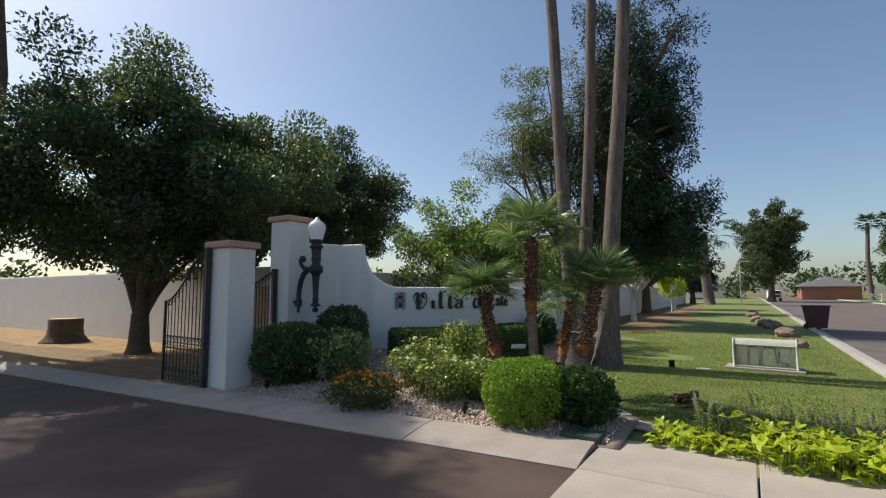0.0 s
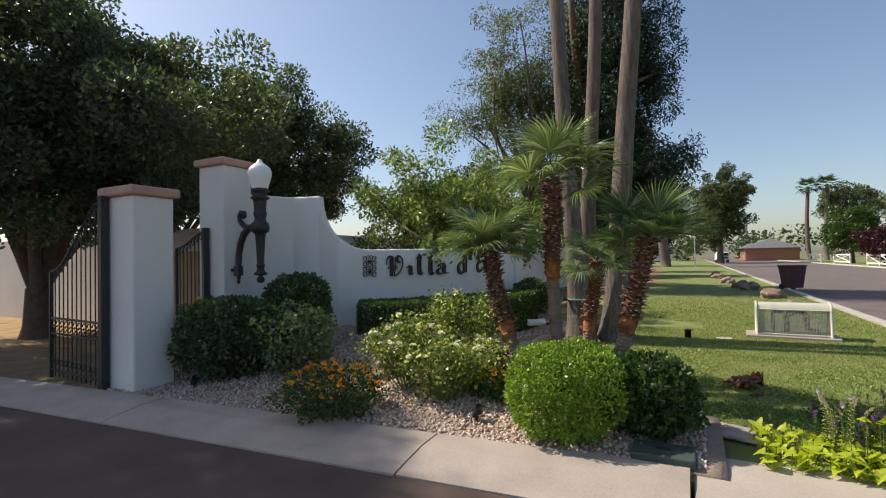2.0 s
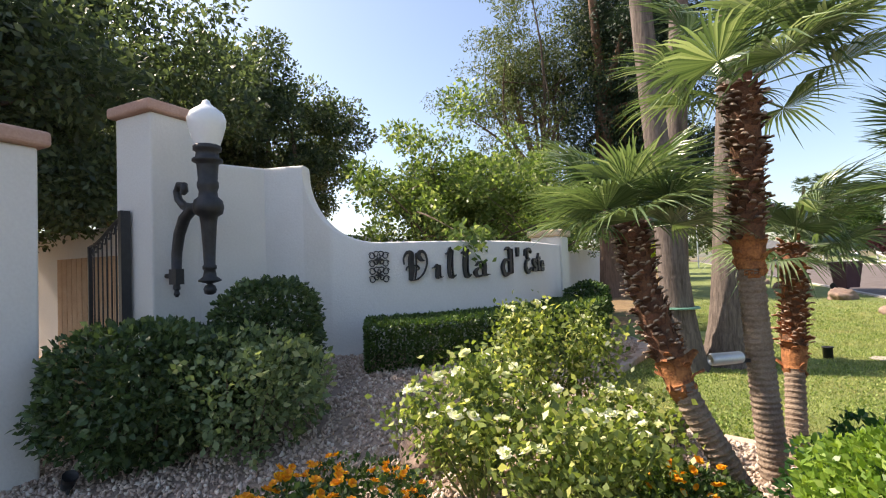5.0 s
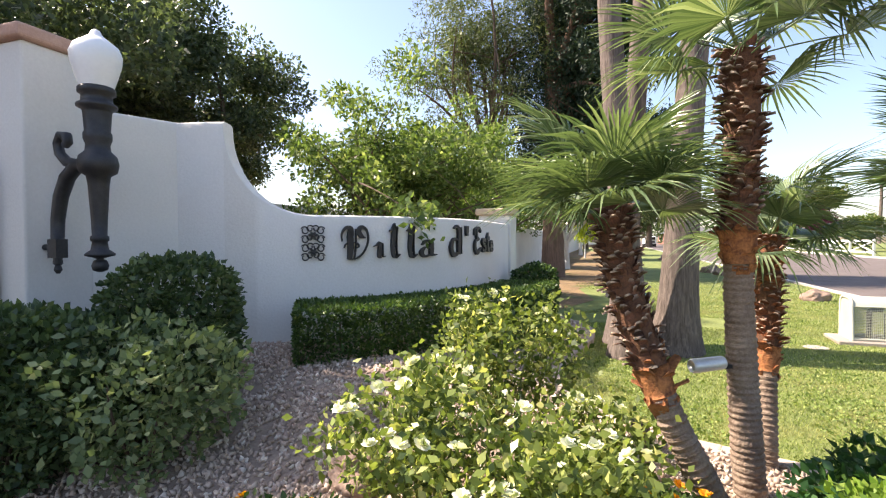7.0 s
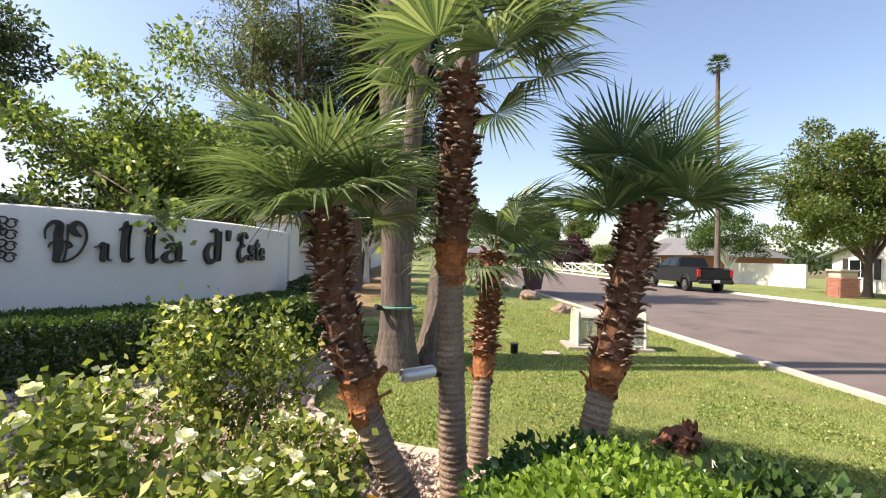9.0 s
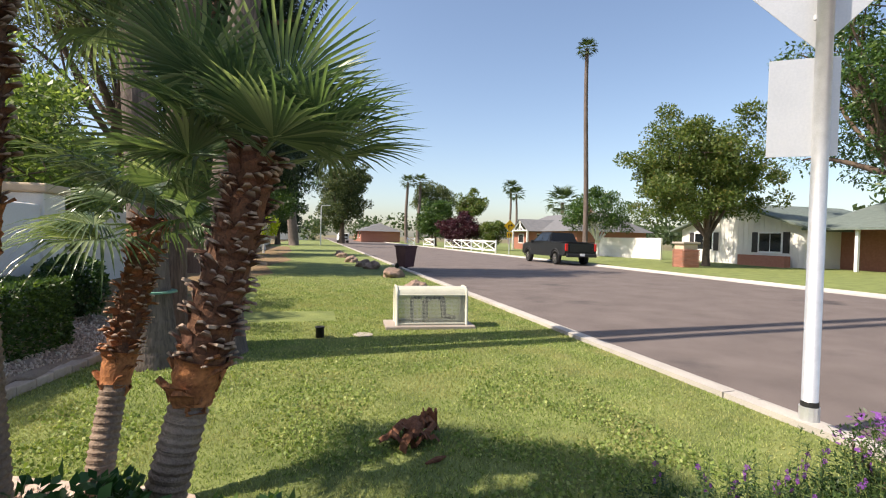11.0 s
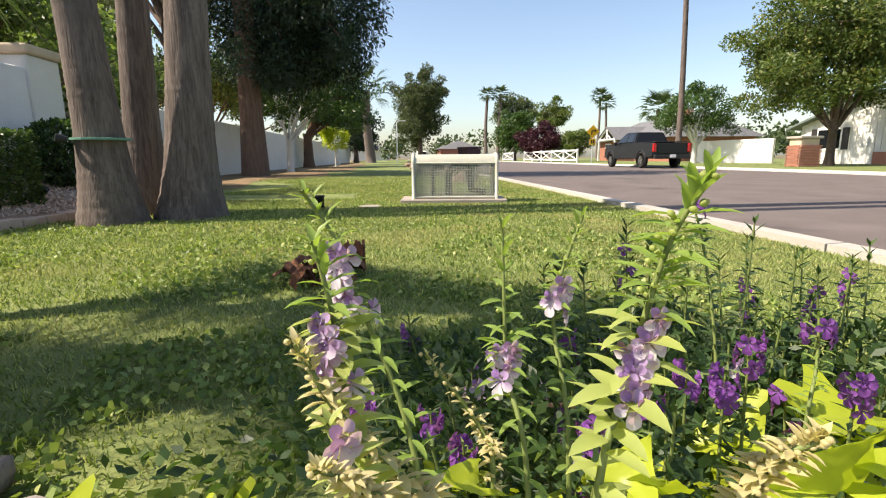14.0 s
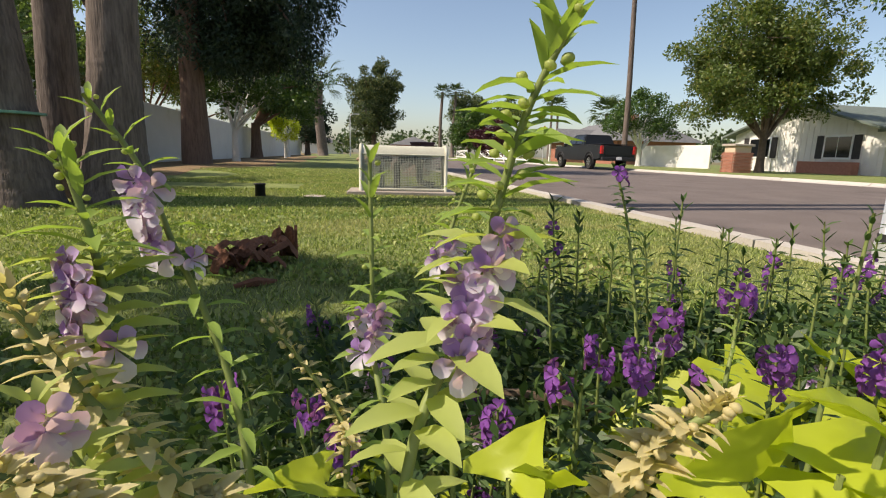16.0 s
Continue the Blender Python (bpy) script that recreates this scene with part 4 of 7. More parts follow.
def fan_palm(label, pts, r, ring_z, skin_z, fronds, petiole, blade, mat, seed, boots=230, lift=20.0, droop=0.35, top_el=66, scale_mesh=None):
    g = random.Random(seed)
    base = Vector(pts[0])
    t = thing("fan_palm", label, "palm", base, group="small fan palms by the sign")
    path = bezier_path([Vector(p) - base for p in pts], 60)
    H = path[-1].z
    low = [p for p in path if p.z <= ring_z + 0.02]
    n = len(low)
    b = Build()
    dense = bezier_path(low, 6 * n)
    rad = [r * (0.74 - 0.08 * p.z / max(ring_z, 0.1)) * (1 + 0.05 * math.sin(p.z * 190) + 0.04 * g.uniform(-1, 1)) for p in dense]
    b.tube([dense[0] - Vector((0, 0, 0.1))] + dense, [rad[0] * 1.15] + rad, 14)
    part("trunk", b, M_PTRUNK, t, "ringed grey-brown lower trunk", True)
    mid = [p for p in path if ring_z - 0.03 <= p.z <= skin_z + 0.04]
    b = Build()
    b.tube(mid, [r * (0.70 + 0.20 * (i / max(1, len(mid) - 1))) * (1 + 0.05 * g.uniform(-1, 1)) for i in range(len(mid))], 14)
    part("bare_skin", b, M_SKIN, t, "freshly peeled orange band", True)
    up = [p for p in path if p.z >= skin_z]
    b = Build()
    b.tube(up, [r * 0.80] * len(up), 12)
    part("fibre_core", b, M_FIBRE, t, "dark brown fibre", True)
    for k in range(boots):
        u = (k + 0.5) / boots
        p = path_at(up, u)
        q = path_at(up, min(1, u + 0.02)) - path_at(up, max(0, u - 0.02))
        a = k * 2.39996 + g.uniform(-0.5, 0.5)
        p = p + Vector((0, 0, g.uniform(-0.03, 0.03)))
        tilt = q.to_track_quat("Z", "Y").to_matrix().to_4x4()
        m = Matrix.Translation(p) @ tilt @ Matrix.Rotation(a, 4, "Z") @ Matrix.Translation((0, r * 0.74, 0)) @ Matrix.Rotation(radians(g.uniform(-55, 15)), 4, "X") @ Matrix.Rotation(radians(g.uniform(-20, 20)), 4, "Y") @ Matrix.Scale(g.uniform(0.55, 1.0) * (0.25 + 0.75 * r / 0.10), 4)
        part("leaf_base", scale_mesh or boot, None, t, m=m)
    for k in range(26):
        p = path_at(mid, 0.5 + g.uniform(-0.6, 0.6))
        m = Matrix.Translation(p) @ Matrix.Rotation(k * 2.4, 4, "Z") @ Matrix.Translation((0, r * 0.66, 0)) @ Matrix.Rotation(radians(g.uniform(-20, 20) + (180 if k % 2 else 0)), 4, "X") @ Matrix.Scale(g.uniform(0.8, 1.6) * (0.25 + 0.75 * r / 0.10), 4)
        part("husk", husk, None, t, m=m)
    metas = [fan_mesh("frond", mat, petiole * f, blade * h, 44, 122, seed * 10 + i, droop) for i, (f, h) in enumerate(((1.0, 1.0), (1.15, 0.92), (0.85, 1.05)))]
    top = path[-1]
    for k in range(fronds):
        u = k / fronds
        el = top_el - (top_el + lift) * u ** 0.8 + g.uniform(-7, 7)
        az = k * 137.5 + g.uniform(-12, 12)
        m = Matrix.Translation(top + Vector((0, 0, 0.04 - 0.10 * u))) @ Matrix.Rotation(radians(az), 4, "Z") @ Matrix.Rotation(radians(-el), 4, "Y") @ Matrix.Rotation(radians(g.uniform(-25, 25)), 4, "X") @ Matrix.Scale(g.uniform(0.85, 1.1), 4)
        part("frond", metas[k % 3], None, t, m=m)
    return t


fan_palm("leaning fan palm with shaggy brown trunk in gravel", [(0.90, 6.78, 0.03), (0.76, 6.82, 0.33), (0.61, 6.88, 0.68), (0.50, 7.02, 1.2), (0.46, 7.07, 1.58)], 0.098, 0.66, 0.77, 19, 0.29, 0.43, L_FAN, 1, 285, -8, 0.85, 62)
fan_palm("tallest fan palm with thick dark fibrous trunk", [(1.20, 6.98, 0.03), (1.17, 7.0, 0.6), (1.14, 7.01, 1.33), (1.15, 7.0, 1.9), (1.15, 7.0, 2.36)], 0.104, 1.28, 1.40, 17, 0.40, 0.48, L_FAN, 2, 300, -4, 0.9)
fan_palm("small slender fan palm with orange-brown trunk", [(1.55, 7.25, 0.0), (1.60, 7.30, 0.35), (1.69, 7.39, 0.8), (1.845, 7.53, 1.42)], 0.086, 0.62, 0.71, 14, 0.28, 0.42, L_FAN, 3, 240, 12, 1.0, 62, boot_red)
fan_palm("leaning fan palm with round dark green crown", [(1.57, 6.50, 0.0), (1.65, 6.48, 0.4), (1.74, 6.46, 0.79), (1.86, 6.43, 1.3), (1.945, 6.41, 1.68)], 0.104, 0.74, 0.85, 19, 0.27, 0.38, L_FAN2, 4, 290, -8, 0.45, 58)

spot = thing("palm_spotlight", "grey metal cylinder spotlight strapped to palm trunk", "light", (1.0, 7.0, 0.78))
part("barrel", Build().tube([(-0.16, -0.03, 0), (-0.15, -0.03, 0), (0.04, 0, 0)], [0.030, 0.036, 0.034], 14), M_GALV, spot, smooth_it=True)
part("bracket", Build().box((0.05, 0, -0.02), (0.08, 0.03, 0.02)), M_BLACK, spot)


def tall_palm(label, base, top8, height, r, seed, group="tall trunks in the lawn", crown=True):
    g = random.Random(seed)
    base = Vector(base)
    t = thing("tall_palm", label, "palm", base, group=group)
    dx, dy = (top8[0] - base.x) / 8.2, (top8[1] - base.y) / 8.2
    b = Build()
    pts, rad = [], []
    k = 0
    z = -0.1
    while z < height:
        zz = max(z, 0)
        lean = zz if zz < 9 else 9 + (zz - 9) * 0.3
        pts.append(Vector((dx * lean + 0.02 * math.sin(z * 0.9 + seed), dy * lean, z)))
        flare = 1 + 0.5 * math.exp(-zz / 0.40)
        rad.append(r * flare * (1 - 0.42 * (1 - math.exp(-zz / 3.0))) * (1 + 0.008 * math.sin(z * 75) + 0.012 * g.uniform(-1, 1)))
        z += 0.03 if z < 4 else 0.12
        k += 1
    b.tube(pts, rad, 18)
    part("trunk", b, M_WASH, t, "grey ridged trunk", True)
    if crown:
        me = fan_mesh("frond", L_FAN, 0.9, 0.9, 24, 120, seed, 0.6)
        for k in range(30):
            el = 75 - 120 * (k / 30)
            part("frond", me, None, t, m=Matrix.Translation(pts[-1]) @ Matrix.Rotation(radians(k * 137.5), 4, "Z") @ Matrix.Rotation(radians(-el), 4, "Y"))
    return t


tp = tall_palm("tall grey palm trunk with green tape band", (2.46, 10.12, 0), (2.16, 10.45), 19.0, 0.20, 1)
part("tape", Build().lathe([(0.222, 0.738), (0.236, 0.74), (0.235, 0.758), (0.222, 0.76)], sides=20), M_GREENTAPE, tp, "pale green tie")
part("tree_light", Build().tube([(-0.24, -0.03, 0.74), (-0.32, -0.04, 0.76)], [0.03, 0.035], 10), M_BLACK, tp, "small black lamp")
tall_palm("tall grey palm trunk with flared foot", (3.12, 10.22, 0), (3.74, 10.2), 20.0, 0.235, 2)
tall_palm("tall slender grey palm trunk behind its neighbours", (2.80, 10.85, 0), (3.12, 10.55), 18.5, 0.185, 3)

# ---- trees ----
tree("dense dark green ficus with forked trunk in the yard", (-8.36, 12.18, 0), 7.4, (-7.8, 11.9, 4.45), (3.75, 3.9, 3.0), L_FICUS, M_BARK, 0.24, 210, 620, 0.66, 0.115, 0.5, 1, 0.14, limbs=14, low=-0.95, rag=0.85)
tree("dense dark green ficus behind the entrance wall", (-4.9, 17.6, 0), 6.6, (-4.9, 17.6, 4.7), (2.3, 3.0, 2.35), L_FICUS, M_BARK, 0.22, 120, 560, 0.62, 0.12, 0.5, 2, 0.2, rag=0.75)
tree("dense dark green ficus beside the yard wall", (-9.5, 19.5, 0), 8.0, (-9.5, 19.5, 5.4), (4.2, 3.6, 3.2), L_FICUS, M_BARK, 0.24, 110, 380, 0.95, 0.2, 0.5, 3, 0.2)
# low crown, then an unseen upper crown added to shade drive and kerb
LOW_AND_SHADE_CROWNS = np.concatenate([crown_centres((2.8, -3.6, 4.0), (2.1, 2.4, 1.8), 80, 0.4, -1, 4, 0.6), crown_centres((0.8, -2.8, 12.0), (2.3, 2.4, 1.9), 70, 0.3, -1, 14, 0.6)])
tree("dark green ficus with an added unseen upper crown shading the drive", (-13.6, 12.8, 0), 11.0, (-12.0, 9.6, 8.0), (2.4, 2.4, 4.0), L_FICUS, M_BARK, 0.24, 170, 480, 0.62, 0.115, 0.5, 4, 0.3, limbs=9, centres=LOW_AND_SHADE_CROWNS)
tree("leafy green garden tree behind the sign wall", (-0.2, 14.6, 0), 4.6, (0.1, 14.6, 2.7), (3.1, 1.9, 2.0), L_OLEANDER, M_TWIG, 0.08, 190, 190, 0.40, 0.105, 0.5, 5, 0.2, limbs=30, low=-1, hollow=0.05, rag=1.0)
tree("airy green garden shrub behind the wall's end", (2.2, 16.6, 0), 3.6, (2.1, 16.6, 1.9), (1.7, 1.5, 1.5), L_OLEANDER, M_TWIG, 0.06, 45, 170, 0.45, 0.13, 0.5, 15, 0.2, limbs=10, low=-1, hollow=0.3)
tree("grey-green pepper tree with drooping twigs", (4.6, 23.5, 0), 12.5, (4.4, 23.6, 8.6), (3.4, 3.0, 4.8), L_PEPPER, M_BARK, 0.2, 150, 210, 0.7, 0.16, 0.3, 6, 0.4, droop=0.5, limbs=18, hollow=0.1, rag=0.9)
CONIFER = np.concatenate([crown_centres((1.35, 0.1, 9.6), (3.3, 3.2, 7.4), 270, 0.10, -1, 7, 0.6), crown_centres((2.0, 0.6, 4.9), (3.7, 3.2, 2.4), 110, 0.15, -1, 27, 0.6)])
tree("tall dark drooping conifer beside the lawn", (6.62, 21.95, 0), 17, (8.0, 22.0, 9.1), (3.6, 3.5, 7.9), L_CEDAR, M_BARKRED, 0.34, 380, 300, 0.62, 0.17, 0.32, 7, 0.5, droop=0.8, limbs=30, flat=1.15, centres=CONIFER)
tree("round citrus tree with whitewashed trunk", (9.1, 26.1, 0), 4.6, (9.3, 26.0, 3.2), (1.9, 1.9, 1.6), L_CITRUS, M_WHITEWASH, 0.13, 45, 200, 0.5, 0.13, 0.5, 8, 0.3)
tree("dark evergreen tree beside the long wall", (13.25, 35.6, 0), 7, (14.9, 35.2, 4.3), (3.0, 2.6, 2.3), L_CITRUS, M_BARKRED, 0.3, 90, 220, 0.7, 0.2, 0.4, 9, 0.3, droop=0.4, low=-1, rag=0.7)
tree("young light green citrus on the lawn", (15.8, 37.4, 0), 2.6, (15.8, 37.4, 1.9), (1.2, 1.2, 0.9), L_LIME, M_WHITEWASH, 0.06, 24, 130, 0.35, 0.14, 0.5, 10, 0.4)
tree("dark citrus tree by the wall", (18.5, 43.5, 0), 6, (18.4, 43.5, 4.0), (3.0, 2.6, 2.6), L_CITRUS, M_WHITEWASH, 0.14, 60, 170, 0.7, 0.2, 0.5, 11, 0.3)
tree("olive-green garden tree behind the long wall", (6.4, 28.8, 0), 6.4, (6.4, 28.6, 3.9), (2.6, 2.0, 2.3), L_ASH, M_BARK, 0.12, 70, 200, 0.6, 0.14, 0.5, 41, 0.25, rag=0.8)
tree("olive-green garden tree beside the street wall", (2.6, 23.6, 0), 5.8, (2.6, 23.4, 3.6), (2.4, 1.9, 2.1), L_PEPPER, M_BARK, 0.12, 70, 200, 0.6, 0.14, 0.5, 42, 0.25, rag=0.8)
tree("dark green garden tree beyond the long wall", (9.6, 35.0, 0), 7.2, (9.6, 34.8, 4.5), (2.9, 2.2, 2.6), L_CITRUS, M_BARK, 0.14, 70, 200, 0.7, 0.18, 0.5, 43, 0.25, rag=0.8)
tree("big rounded pine with golden-green top", (47.2, 76.7, 0), 16.5, (47.2, 76.7, 8.6), (5.2, 5.2, 7.2), L_PINE, M_BARK, 0.45, 170, 190, 1.0, 0.4, 0.4, 12, 0.25, low=-1, rag=0.8)
tree("dark evergreen tree at the street's end", (29.5, 64.0, 0), 9, (29.5, 64, 4.4), (3.4, 3.2, 3.6), L_CEDAR, M_BARK, 0.3, 60, 150, 1.0, 0.4, 0.4, 13, 0.3, low=-1)
tree("broad sunlit shade tree in front of the white house", (33.2, 14.4, 0), 9.4, (33.2, 14.9, 5.7), (4.7, 4.7, 3.7), L_ASH, M_BARK, 0.2, 200, 240, 0.75, 0.2, 0.5, 14, 0.2, limbs=14, rag=0.8, low=-0.9)
tree("tall open shade tree by the porch", (40.2, 6.0, 0), 22, (41.2, 4.9, 12.5), (7.8, 7.5, 9.0), L_CITRUS, M_BARK, 0.4, 230, 190, 1.15, 0.3, 0.4, 16, 0.25, limbs=18, droop=0.5, rag=0.9)
tree("round citrus tree with whitewashed trunk near the parked pickup", (41.5, 26.0, 0), 6, (41.5, 26.0, 4.0), (3.0, 3.0, 2.4), L_CITRUS, M_WHITEWASH, 0.2, 60, 190, 0.7, 0.2, 0.5, 17, 0.25)
tree("purple-leaved plum tree behind the white fence", (45.2, 46.5, 0), 4.6, (45.2, 46.5, 2.5), (3.0, 3.0, 2.0), L_PLUM, M_BARK, 0.2, 60, 170, 0.7, 0.26, 0.5, 18, 0.2, low=-1)
tree("light green tree behind the fence", (46.5, 42.2, 0), 4.1, (46.5, 42.2, 2.2), (2.1, 2.1, 1.7), L_ASH, M_BARK, 0.15, 36, 150, 0.6, 0.24, 0.5, 19, 0.2, low=-1)
tree("green street tree by the fence", (53.3, 59.7, 0), 8.3, (53.3, 59.7, 4.4), (3.5, 3.5, 3.6), L_CITRUS, M_BARK, 0.25, 80, 160, 0.85, 0.32, 0.5, 20, 0.25, low=-1)
tree("tall feathery tree far along the street", (76.8, 85.6, 0), 14.8, (76.8, 85.6, 10.0), (5.2, 5.2, 4.4), L_PEPPER, M_BARK, 0.3, 80, 140, 1.1, 0.45, 0.4, 21, 0.3)
tree("fresh green tree behind the fence", (54.8, 53.9, 0), 8.6, (54.8, 53.9, 6.0), (2.5, 2.5, 2.4), L_ASH, M_BARK, 0.25, 60, 150, 0.7, 0.3, 0.5, 22, 0.3)


def far_palm(label, base, h, r, seed, crown=1.6, feather=False):
    t = thing("street_palm", label, "palm", base, group="palms along the skyline")
    b = Build()
    b.tube([(0.25 * math.sin(k * 0.5 + seed), 0, h * k / 8) for k in range(9)], [r * (1.25 - 0.05 * k) for k in range(9)], 8)
    part("trunk", b, M_WASH, t, smooth_it=True)
    top = Vector((0.25 * math.sin(4 + seed), 0, h))
    me = fan_mesh("frond", L_FAR, crown * 0.5, crown * 0.6, 16, 80 if not feather else 25, seed, 0.8)
    for k in range(26):
        part("frond", me, None, t, m=Matrix.Translation(top) @ Matrix.Rotation(radians(k * 137.5), 4, "Z") @ Matrix.Rotation(radians(-(75 - 115 * k / 26)), 4, "Y"))
    return t


far_palm("very tall thin palm beside the parked pickup", (30.4, 21.1, 0), 14.0, 0.14, 1, 0.75)
far_palm("stout date palm on the lawn", (28.9, 58.9, 0), 8.4, 0.5, 2, 3.4, True)
far_palm("fan palm far along the street", (69.1, 85.5, 0), 13.2, 0.34, 3, 2.0)
far_palm("fan palm far along the street", (71.2, 83.9, 0), 13.4, 0.34, 4, 2.0)
far_palm("thin palm on the skyline", (104.5, 84.9, 0), 15.0, 0.28, 5, 2.6)
far_palm("thin palm on the skyline", (103.9, 82.4, 0), 13.2, 0.28, 6, 2.6)
far_palm("date palm behind the house roof", (91.2, 60.5, 0), 9.4, 0.4, 7, 4.0)

# ---- shrubs ----
def bush(label, at, r, h, mat, count, leaf, aspect=0.55, power=2.0, seed=1, category="shrub", name="shrub", fill=0.55, rough=0.10, stems=7, yaw=0.0, up=0.25, zmin=0.02, group=""):
    """Leaves on and inside a bulging form; power above 2 makes it boxy, as if clipped."""
    z0 = bed_z(at[0], at[1])
    t = thing(name, label, category, (at[0], at[1], z0), yaw, group=group)
    g = np.random.default_rng(seed)
    d = unit(g.normal(size=(count, 3)))
    sc = (np.abs(d) ** power).sum(1) ** (-1 / power)
    k = np.where(g.uniform(size=count) < 0.72, g.uniform(0.88, 1.0, count), g.uniform(fill * 0.6, 0.9, count))
    bump = np.array([1 + rough * noise.noise(Vector(q) * 3.1 + Vector((seed * 7.7, 0, 0))) * 2 for q in d])
    p = d * (sc * k * bump)[:, None] * np.array([r[0], r[1], h * 0.5])
    p[:, 2] = np.maximum(p[:, 2] + h * 0.5, zmin)
    part("foliage", leaves("foliage", p, leaf, mat, aspect, d * 0.9, up), None, t)
    for i in range(stems):
        b = Build()
        a = 6.283 * i / stems
        e = Vector((r[0] * 0.6 * math.cos(a), r[1] * 0.6 * math.sin(a), h * (0.55 + 0.1 * (i % 3))))
        b.tube(limb_path((0.03 * math.cos(a), 0.03 * math.sin(a), -0.05), e, 0.15, 4, seed * 9 + i), [0.012, 0.010, 0.008, 0.006, 0.004], 5)
        part("stem", b, M_TWIG, t)
    return t


def blossoms(parent, places, size, mat, petals=5, name="blossom", label="", layers=1):
    """Small open flowers at local places, each a part of its plant."""
    b = Build()
    for L in range(layers):
        for k in range(petals):
            a = 6.283 * (k + 0.5 * L) / petals
            f = size * (1 - 0.28 * L)
            d = Vector((math.cos(a), math.sin(a), 0.30 + 0.55 * L)) * f
            q = Vector((-math.sin(a), math.cos(a), 0)) * f
            b.add([Vector((0, 0, 0)), d * 0.45 + q * 0.34, d * 0.85 + q * 0.42, d * 1.05 + q * 0.16, d * 1.05 - q * 0.16, d * 0.85 - q * 0.42, d * 0.45 - q * 0.34], [(0, 1, 2, 3, 4, 5, 6)])
    me = b.mesh(name)
    me.materials.append(mat)
    g = random.Random(len(places))
    for p in places:
        m = Matrix.Translation(p) @ Matrix.Rotation(g.uniform(0, 6), 4, "Z") @ Matrix.Rotation(g.uniform(-0.9, 0.9), 4, "X") @ Matrix.Scale(g.uniform(0.7, 1.2), 4)
        part(name, me, None, parent, label, m=m)


def dome(n, r, h, seed, lo=0.35):
    g = random.Random(seed)
    out = []
    for _ in range(n):
        a, u = g.uniform(0, 6.283), g.uniform(lo, 1) ** 0.5
        out.append(Vector((r[0] * math.cos(a) * u, r[1] * math.sin(a) * u, h * (0.5 + 0.55 * math.sqrt(max(0, 1 - u * u))) + g.uniform(-0.03, 0.05))))
    return out


# a leafy branch hanging over the wall's crest
hp = []
for k in range(150):
    s, n = arc(59.5 + rng.normal() * 2.6, 2.9 + rng.uniform(-0.25, 0.28))
    p = W(s, n)
    hp.append((p.x, p.y, 1.72 + rng.normal() * 0.10 - (0.16 if k % 3 == 0 else 0)))
tb = thing("overhanging_branch", "leafy green branch hanging over the wall's crest", "branch")
part("foliage", leaves("foliage", np.array(hp), 0.12, L_OLEANDER, 0.5, None, -0.3), None, tb)
b0, b1 = W(*arc(61, 1.6), 2.2), W(*arc(59, 3.05), 1.66)
part("twig", Build().tube(limb_path(b0, b1, 0.1, 6, 4), [0.014, 0.012, 0.010, 0.008, 0.006, 0.005, 0.003], 5), M_TWIG, tb)

bush("dark green loose shrub beside the gate pillar", (-2.78, 7.95), (0.62, 0.52), 0.95, L_SHRUB, 9000, 0.06, 0.6, 2.4, 1)
bush("rounded dark green clipped shrub against the wall", (-2.12, 8.76), (0.43, 0.40), 1.02, L_SHRUB, 9000, 0.055, 0.6, 3.4, 2, rough=0.06)
bush("dense dark green clipped shrub before the lamp", (-2.42, 8.35), (0.5, 0.5), 0.78, L_SHRUB, 8000, 0.05, 0.6, 3.0, 3, rough=0.07)
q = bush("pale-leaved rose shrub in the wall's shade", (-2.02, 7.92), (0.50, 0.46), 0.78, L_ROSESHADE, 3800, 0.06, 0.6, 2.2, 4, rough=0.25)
blossoms(q, dome(9, (0.5, 0.45), 0.6, 4), 0.03, L_WHITEPETAL, 5, label="small white rose", layers=2)

# clipped hedge that follows the wall
hedge = thing("hedge", "low clipped dark green hedge along the curved wall", "hedge")
hp, hd = [], []
g = np.random.default_rng(11)
nh = 30000
th = g.uniform(33.5, 92, nh)
face = g.uniform(size=nh)
r_in, r_out, h_top = 3.16, 3.92, 0.82
for i in range(nh):
    a = th[i]
    f = face[i]
    if f < 0.40:
        r, z, o = r_out, g.uniform(0.02, h_top), 1
    elif f < 0.80:
        r, z, o = g.uniform(r_in, r_out), h_top, 2
    elif f < 0.88:
        r, z, o, a = g.uniform(r_in, r_out), g.uniform(0.02, h_top), 3, g.choice((33.5, 92.0))
    else:
        r, z, o = g.uniform(r_in, r_out), g.uniform(0.1, h_top), 1
    r += g.normal(0, 0.012)
    z += g.normal(0, 0.010)
    s, n = arc(min(a, 90), r)
    s += max(0, a - 90) * 0.0524
    p = W(s, n)
    hp.append((p.x, p.y, max(bed_z(p.x, p.y) - 0.02, 0.0) * (1 - z / h_top) + z * 1.0 if z < h_top * 0.98 else z))
    ar = radians(min(a, 90))
    out = W(-math.cos(ar), math.sin(ar)) if o == 1 else (Vector((0, 0, 1)) if o == 2 else W(-0.7, -0.7))
    hd.append(tuple(out))
part("foliage", leaves("foliage", np.array(hp), 0.042, L_HEDGE, 0.55, np.array(hd) * 1.0, 0.15), None, hedge)
for k in range(24):
    b = Build()
    s, n = arc(35 + 55 * k / 23, 3.47)
    p = W(s, n)
    b.tube([(p.x, p.y, 0.2), (p.x, p.y, 0.66)], [0.016, 0.008], 5)
    part("stem", b, M_TWIG, hedge)
bush("dark green rounded shrub at the end of the sign wall", (2.05, 12.15), (0.36, 0.36), 0.75, L_DARKBUSH, 5000, 0.055, 0.6, 2.6, 6)


